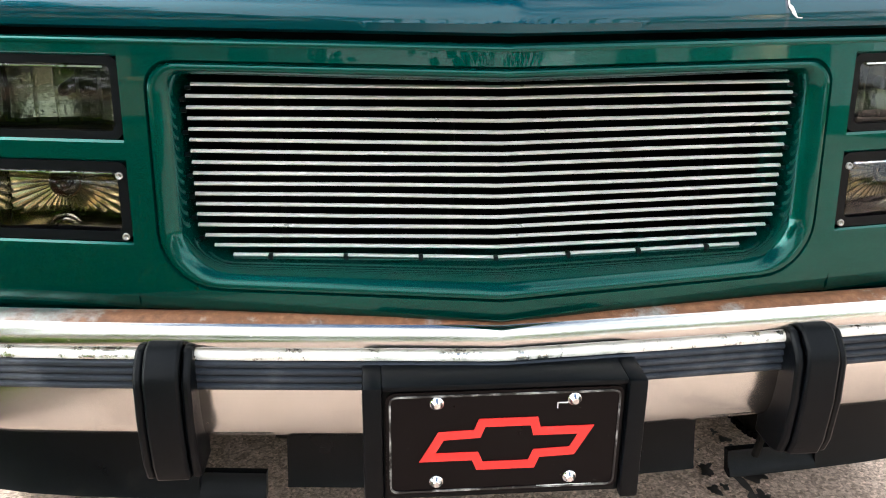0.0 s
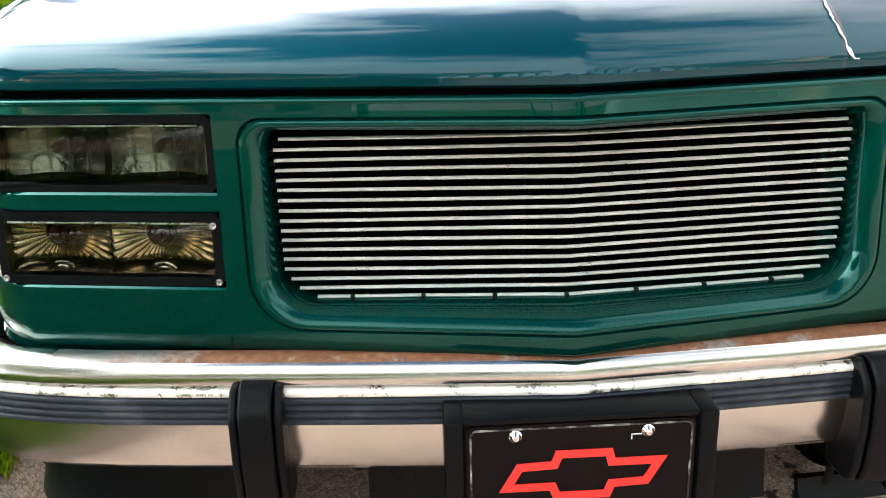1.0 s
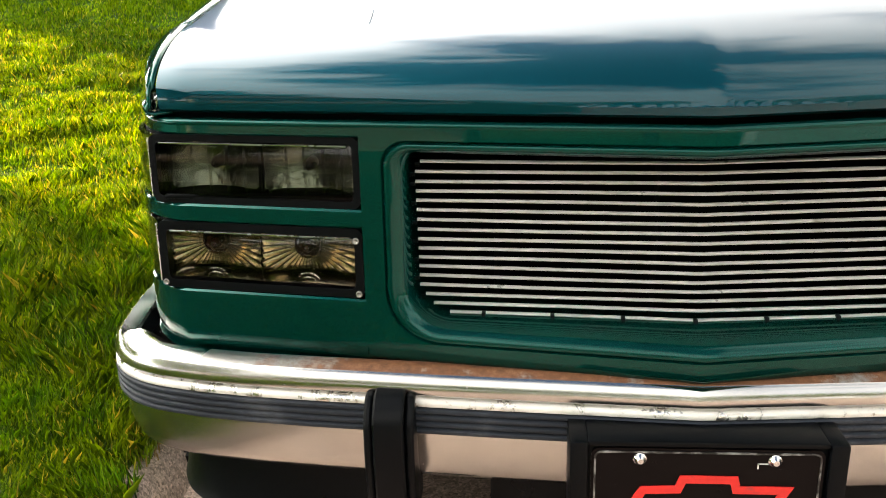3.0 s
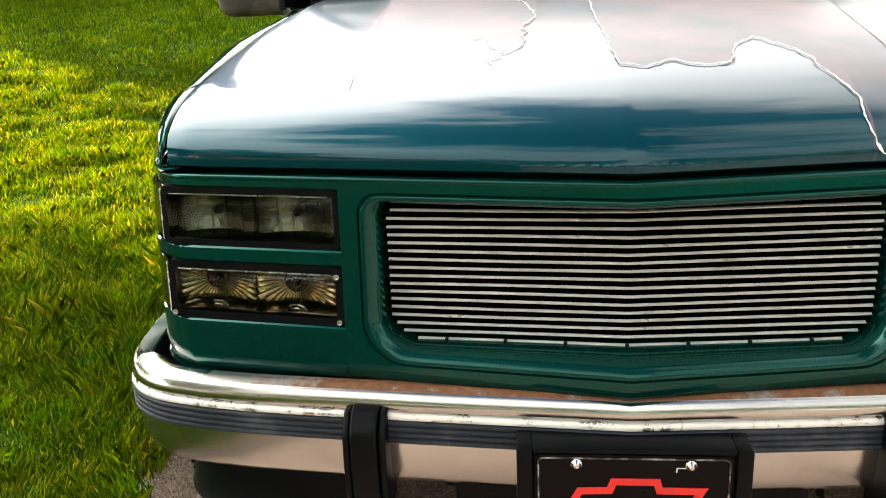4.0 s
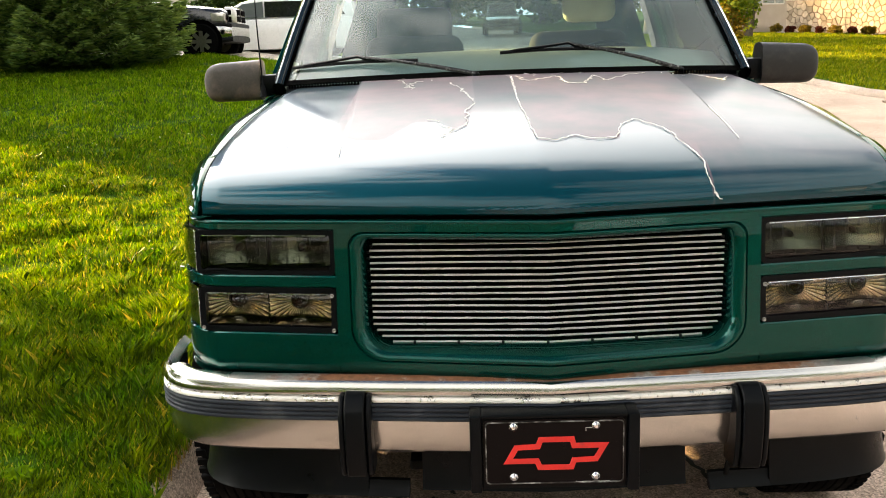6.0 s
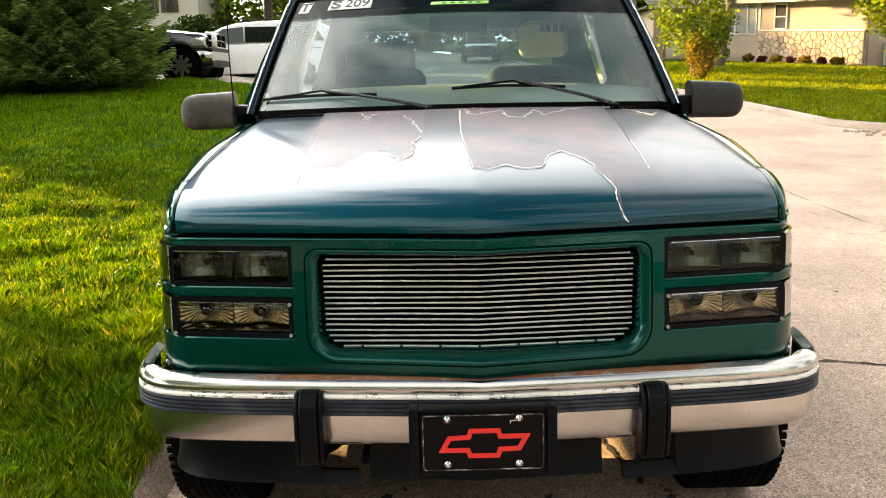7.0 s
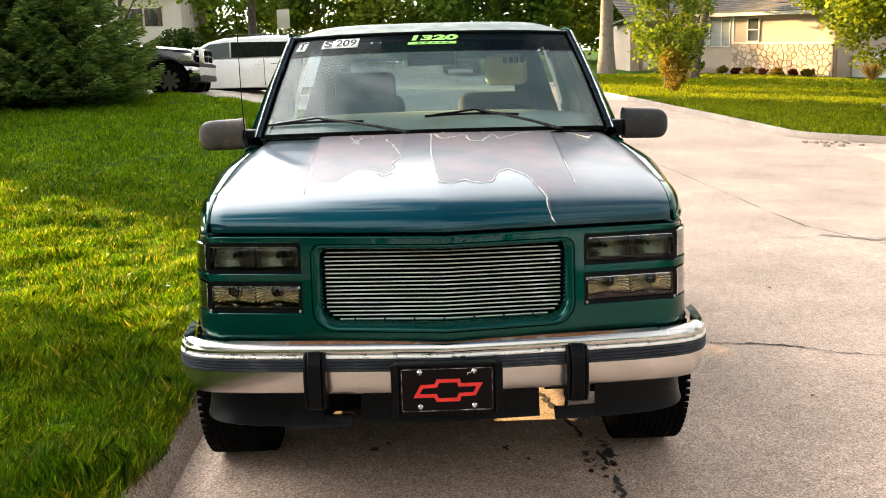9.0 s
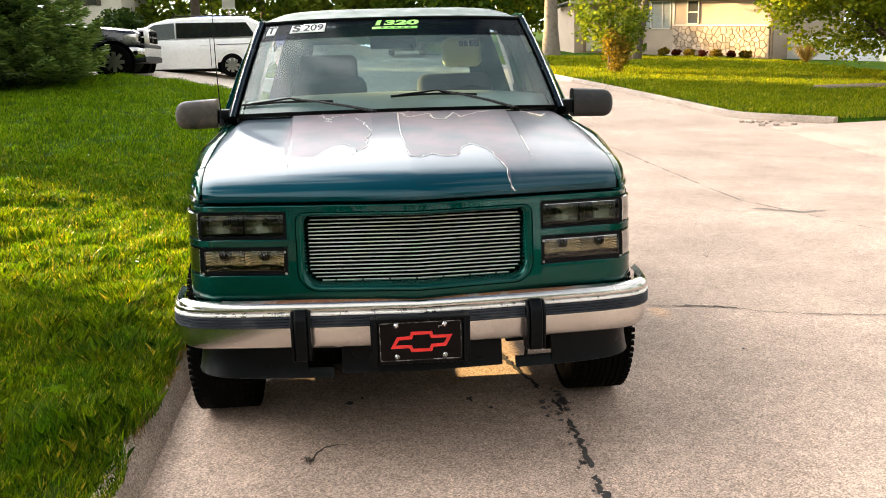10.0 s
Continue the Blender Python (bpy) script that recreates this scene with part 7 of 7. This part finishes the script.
M["roof"] = surf("grey_shingles", (0.11, 0.095, 0.085), 0.9, var=0.25, scale=3, grain=0.2, gscale=30, bumps=0.4, bscale=20)
M["blind"] = surf("window_blind", (0.26, 0.27, 0.25), 0.25, var=0.15)
M["win_dark"] = surf("dark_window", (0.05, 0.05, 0.045), 0.08, var=0.2, rvar=0.02)
M["grey_wall"] = surf("pale_grey_wall", (0.52, 0.53, 0.52), 0.8, var=0.06, scale=2)
house = thing("house", "low cream ranch house with a stone veneer base and grey roof", "house")
HA, HB = Vector((15.29, 41.0)), Vector((18.14, 36.29))
HU = (HB - HA).normalized()
HN = Vector((-HU.y, HU.x)) * -1
if HN.dot(Vector((-1, -1))) < 0:
    HN = -HN


def hp(u, o, z):
    """A point of the house: u along its front, o out from it, z up (the house leans with the street's cross fall)."""
    p = HA + HU * u + HN * o
    return (p.x, p.y, z - 0.055 * (u - 1.0))


def hbox(name, u0, u1, o0, o1, z0, z1, mat, parent, label=""):
    v = [hp(u, o, z) for z in (z0, z1) for u, o in ((u0, o0), (u1, o0), (u1, o1), (u0, o1))]
    f = [(0, 3, 2, 1), (4, 5, 6, 7), (0, 1, 5, 4), (1, 2, 6, 5), (2, 3, 7, 6), (3, 0, 4, 7)]
    bm = bmesh.new()
    vs = [bm.verts.new(q) for q in v]
    for q in f:
        bm.faces.new([vs[i] for i in q])
    return part(name, bm, mat, parent, label, 30)


hbox("wall", -3.2, 5.5, -6.0, 0.0, 0.9, 4.62, M["stucco"], house, "cream wall in dappled sun")
mor = hbox("stone_base", 0.0, 5.52, 0.0, 0.10, 0.9, 3.22, M["mortar"], house, "tan stone veneer")
hbox("ledge", -0.02, 5.54, 0.0, 0.14, 3.22, 3.29, M["trim"], house)
seeds = []
while len(seeds) < 165:
    best = max(((random.uniform(0, 5.5), random.uniform(1.25, 3.2)) for _ in range(4)), key=lambda p: min([math.hypot((p[0] - q[0]) * 0.85, p[1] - q[1]) for q in seeds] + [9]))
    seeds.append(best)
for i, (cx, cz) in enumerate(seeds):
    poly = [(0, 1.0), (5.5, 1.0), (5.5, 3.2), (0, 3.2)]
    for j, (qx, qz) in enumerate(seeds):
        if i == j or math.hypot(qx - cx, qz - cz) > 1.8:
            continue
        nx, nz = qx - cx, qz - cz
        L = math.hypot(nx, nz)
        lim = L / 2 - 0.011
        nx, nz = nx / L, nz / L
        res = []
        for a, b in zip(poly, poly[1:] + poly[:1]):
            da, db = (a[0] - cx) * nx + (a[1] - cz) * nz - lim, (b[0] - cx) * nx + (b[1] - cz) * nz - lim
            if da <= 0:
                res.append(a)
            if da * db < 0:
                k = da / (da - db)
                res.append((a[0] + (b[0] - a[0]) * k, a[1] + (b[1] - a[1]) * k))
        poly = res
    n2 = len(poly)
    if n2 < 3:
        continue
    dpt = 0.125 + 0.02 * random.random()
    v = [hp(x, 0.10, z) for x, z in poly] + [hp(cx + (x - cx) * 0.93, dpt, cz + (z - cz) * 0.93) for x, z in poly]
    f = [tuple(range(n2, 2 * n2))] + [(a, (a + 1) % n2, n2 + (a + 1) % n2, n2 + a) for a in range(n2)]
    bm = bmesh.new()
    vs = [bm.verts.new(p) for p in v]
    for fc in f:
        bm.faces.new([vs[a] for a in fc])
    part("stone", bm, M["stone"], mor, "", 30)


def window(u0, u1, z0, z1, parts, mat):
    w = hbox("window", u0, u1, 0.0, 0.03, z0, z1, mat, house, "white-framed house window")
    t = 0.06
    hbox("frame_side", u0 - t, u0, 0.0, 0.06, z0 - t, z1 + t, M["trim"], w)
    hbox("frame_side", u1, u1 + t, 0.0, 0.06, z0 - t, z1 + t, M["trim"], w)
    hbox("frame_top", u0, u1, 0.0, 0.06, z1, z1 + t, M["trim"], w)
    hbox("sill", u0 - t, u1 + t, 0.0, 0.09, z0 - t, z0, M["trim"], w)
    for p in parts:
        if p[0] == "h":
            hbox("bar", u0, u1, 0.03, 0.06, p[1] - 0.025, p[1] + 0.025, M["trim"], w)
        else:
            hbox("bar", p[1] - 0.03, p[1] + 0.03, 0.03, 0.06, z0, z1, M["trim"], w)


window(0.85, 1.45, 3.36, 4.40, [("h", 3.88)], M["win_dark"])
window(-1.9, -0.25, 3.12, 4.40, [("v", -0.75), ("v", -1.5)], M["blind"])
hbox("corner_trim", -0.16, 0.0, 0.0, 0.03, 3.3, 4.6, M["trim"], house)
hbox("fascia", -3.6, 6.0, 0.50, 0.56, 4.52, 4.70, M["trim"], house, "white gutter along the eave")
hbox("soffit", -3.6, 6.0, 0.0, 0.52, 4.54, 4.58, M["trim"], house)
deck = hbox("roof", -3.65, 6.05, -3.2, 0.3, 4.60, 4.70, M["roof"], house, "grey shingle roof in courses")
for k in range(16):
    o0, o1 = 0.58 - 0.24 * k, 0.58 - 0.24 * (k + 1) - 0.03
    z0, z1 = 4.70 + 0.10 * k, 4.70 + 0.10 * (k + 1) - 0.02
    solid("shingle_course", [hp(-3.7, o0, z0 + 0.02), hp(6.1, o0, z0 + 0.02), hp(6.1, o1, z1 + 0.02), hp(-3.7, o1, z1 + 0.02), hp(-3.7, o0, z0 - 0.01), hp(6.1, o0, z0 - 0.01)], [(0, 1, 2, 3), (0, 4, 5, 1)], M["roof"], deck, "", 0)
hbox("side_wall", 5.52, 12.0, -1.6, -1.3, 0.9, 2.75, M["grey_wall"], house, "pale grey garage wall")
hbox("wall_seam", 5.6, 12.0, -1.3, -1.27, 1.72, 1.76, M["mortar"], house)
hbox("downpipe", 5.53, 5.63, 0.0, 0.10, 1.2, 4.5, M["mortar"], house)
# garage wing
wing = thing("garage", "cream garage wing with a pale door and grey roof", "garage")
part("wall", boxed(11.1, 15.2, 45.0, 50.0, 1.9, 4.75), M["stucco"], wing)
gd = part("garage_door", boxed(11.75, 13.9, 44.94, 45.0, 2.2, 4.30, 0.01), M["trim"], wing, "pale panelled garage door")
for k in range(4):
    part("door_panel", boxed(11.83, 13.82, 44.92, 44.94, 2.28 + 0.5 * k, 2.70 + 0.5 * k, 0.01), M["trim"], gd)
part("door_frame", boxed(11.6, 11.75, 44.93, 45.0, 2.2, 4.45), M["mortar"], wing)
part("fascia", boxed(10.7, 15.4, 44.35, 44.42, 4.70, 4.88), M["trim"], wing)
deck = part("roof", boxed(10.65, 15.45, 44.6, 48.4, 4.78, 4.86), M["roof"], wing)
for k in range(14):
    y0, y1 = 44.3 + 0.3 * k, 44.3 + 0.3 * (k + 1) + 0.03
    z0, z1 = 4.88 + 0.11 * k, 4.88 + 0.11 * (k + 1) - 0.02
    solid("shingle_course", [(10.6, y0, z0 + 0.02), (15.5, y0, z0 + 0.02), (15.5, y1, z1 + 0.02), (10.6, y1, z1 + 0.02), (10.6, y0, z0 - 0.01), (15.5, y0, z0 - 0.01)], [(0, 1, 2, 3), (0, 4, 5, 1)], M["roof"], deck, "", 0)

# planting in front of the stone
for k in range(7):
    u = 0.15 + 0.80 * k - 0.2
    x, y, z = hp(u, 0.75, 1.5)
    z = lawn_right_z(x, y) - 0.02
    if k % 2:
        shrub("shrub", "small purple shrub against the stone wall", x, y, z, 0.20, 0.36, "leaf_red", 30, 26, 0.05)
    else:
        shrub("shrub", "small golden shrub against the stone wall", x, y, z, 0.25, 0.42, "leaf_gold", 34, 26, 0.055)
x, y, z = hp(-1.9, 1.2, 0)
shrub("shrub", "low green shrub beside the house", x, y, lawn_right_z(x, y), 0.8, 0.8, "leaf", 50, 30, 0.07)
tree("young_tree", "young light green tree on the lawn", 8.2, 27.2, lawn_right_z(8.2, 27.2), 4.6, 1.35, 0.5, "leaf_pale", trunk=0.07, clumps=120, per=60, spread=0.45, size=0.085, seed=41)
shrub("shrub", "upright golden shrub on the lawn", 8.1, 26.2, lawn_right_z(8.1, 26.2), 0.36, 1.35, "leaf_gold", 50, 34, 0.06)
tree("sycamore", "tall tree with pale mottled bark", 9.2, 42.0, lawn_right_z(9.2, 42.0), 13, 3.8, 4.6, "leaf_dark", "bark_pale", trunk=0.42, clumps=160, per=30, spread=0.9, size=0.25, seed=51)
tree("maple", "leaning dark-barked tree by the house", 11.9, 36.5, lawn_right_z(11.9, 36.5), 9, 2.6, 4.2, "leaf_pale", trunk=0.24, clumps=110, per=40, spread=0.7, size=0.13, lean=0.28, seed=61)
tree("maple", "round light green maple that overhangs the lawn", 16.3, 23.5, lawn_right_z(16.3, 23.5), 8.0, 5.4, 1.25, "leaf_bright", trunk=0.16, clumps=1500, per=80, spread=0.55, size=0.085, seed=71)
og = thing("ornamental_grass", "clump of dry straw-coloured ornamental grass", "grass clump", at=(18.2, 33.0, lawn_right_z(18.2, 33.0)))
n = 500
ang, rad = 2 * math.pi * RNG.random(n), RNG.random(n)
tips = np.column_stack([np.cos(ang) * rad * 1.0, np.sin(ang) * rad * 1.0, 0.5 + 0.5 * RNG.random(n)])
sd = np.column_stack([-np.sin(ang), np.cos(ang), np.zeros(n)]) * 0.012
quads("blades", tips * 0.5, sd, tips * 0.5, M["straw"], og)
# dark brown patch on the lawn
rows = [[(12.6 + 2.6 * (u - 0.5) * (1 - 0.4 * t), 19.0 + 1.0 * t, lawn_right_z(12.6, 19.0 + t) + 0.05 + 0.04 * math.sin(math.pi * t)) for u in (0, 0.25, 0.5, 0.75, 1)] for t in (0, 0.3, 0.6, 1)]
v, f = skin(rows)
tagged(thick(solid("mulch_bed", v, f, M["bark"]), 0.1), "dark brown raised patch on the lawn", "mulch", kind="structure")

# ---- the two-storey house beyond ----
far = thing("house", "beige two-storey house beyond the driveway", "house")
M["beige"] = surf("beige_siding", (0.56, 0.51, 0.44), 0.8, var=0.06, scale=2)
part("wall", boxed(-30, -17.2, 62, 71, 2.6, 8.9), M["beige"], far, "beige siding")
v = [(-30.6, 61.4, 8.8), (-16.6, 61.4, 8.8), (-16.6, 66.5, 11.4), (-30.6, 66.5, 11.4), (-30.6, 71.6, 8.8), (-16.6, 71.6, 8.8)]
thick(solid("roof", v, [(0, 1, 2, 3), (3, 2, 5, 4)], M["roof"], far, "", 0), 0.15)
for x, z in ((-19.2, 7.1), (-20.6, 7.1), (-24.0, 7.1), (-18.6, 4.9), (-22.6, 4.6)):
    w = part("window", boxed(x - 0.32, x + 0.32, 61.94, 62.0, z - 0.6, z + 0.6, 0.01), M["win_dark"], far)
    for s in (-1, 1):
        part("shutter", boxed(x + s * 0.48 - 0.14, x + s * 0.48 + 0.14, 61.95, 62.0, z - 0.62, z + 0.62, 0.01), M["bark"], w)
shrub("shrub", "round dark shrub before the far house", -15.6, 55.0, lawn_left_z(-15.6, 55.0), 1.3, 2.2, "leaf_dark", 90, 30, 0.16)
tree("maple", "forked dark-trunked tree beyond the drive", -9.2, 46.0, lawn_left_z(-9.2, 46.0) - 0.2, 11, 4.2, 3.0, "leaf", trunk=0.30, clumps=150, per=34, spread=0.9, size=0.17, seed=81)
tree("maple", "thin-leaved tree before the far house", -17.5, 50.0, lawn_left_z(-17.5, 50.0), 9, 3.2, 2.6, "leaf_pale", trunk=0.18, clumps=60, per=26, spread=0.9, size=0.12, seed=91)

# ---- the houses across the street, which the lamps and glass mirror ----
M["white_siding"] = surf("white_siding", (0.40, 0.39, 0.37), 0.7, var=0.06, scale=2, bumps=0.2, bscale=40)
for cx, cy, w, turn in ((-15.5, -22.0, 12.0, 28), (16.0, -21.0, 12.0, -30)):
    hs = thing("house", "white single-storey house across the street", "house")
    body = part("wall", boxed(-w / 2, w / 2, -6, 0, -0.2, 2.9), M["white_siding"], hs)
    gd = part("garage_door", boxed(-w / 2 + 0.6, -w / 2 + 3.4, 0.0, 0.06, 0.0, 2.2, 0.01), M["white_car"], hs, "white garage door")
    for k in range(4):
        part("door_panel", boxed(-w / 2 + 0.7, -w / 2 + 3.3, 0.06, 0.08, 0.06 + 0.54 * k, 0.52 + 0.54 * k, 0.01), M["white_car"], gd)
    for x in (-0.8, 1.4, 4.2):
        wi = part("window", boxed(x - 0.6, x + 0.6, 0.0, 0.03, 1.0, 2.3, 0.01), M["win_dark"], hs)
        part("frame", boxed(x - 0.7, x + 0.7, 0.0, 0.05, 2.3, 2.42, 0.01), M["trim"], wi)
        part("sill", boxed(x - 0.7, x + 0.7, 0.0, 0.08, 0.9, 1.0, 0.01), M["trim"], wi)
    v = [(-w / 2 - 0.5, 0.6, 2.8), (w / 2 + 0.5, 0.6, 2.8), (w / 2 + 0.5, -3, 4.4), (-w / 2 - 0.5, -3, 4.4), (-w / 2 - 0.5, -6.6, 2.8), (w / 2 + 0.5, -6.6, 2.8)]
    thick(solid("roof", v, [(0, 1, 2, 3), (3, 2, 5, 4)], M["roof"], hs, "", 0), 0.15)
    hs.matrix_basis = pose(cx, cy, -0.1, 0, 0, -turn)
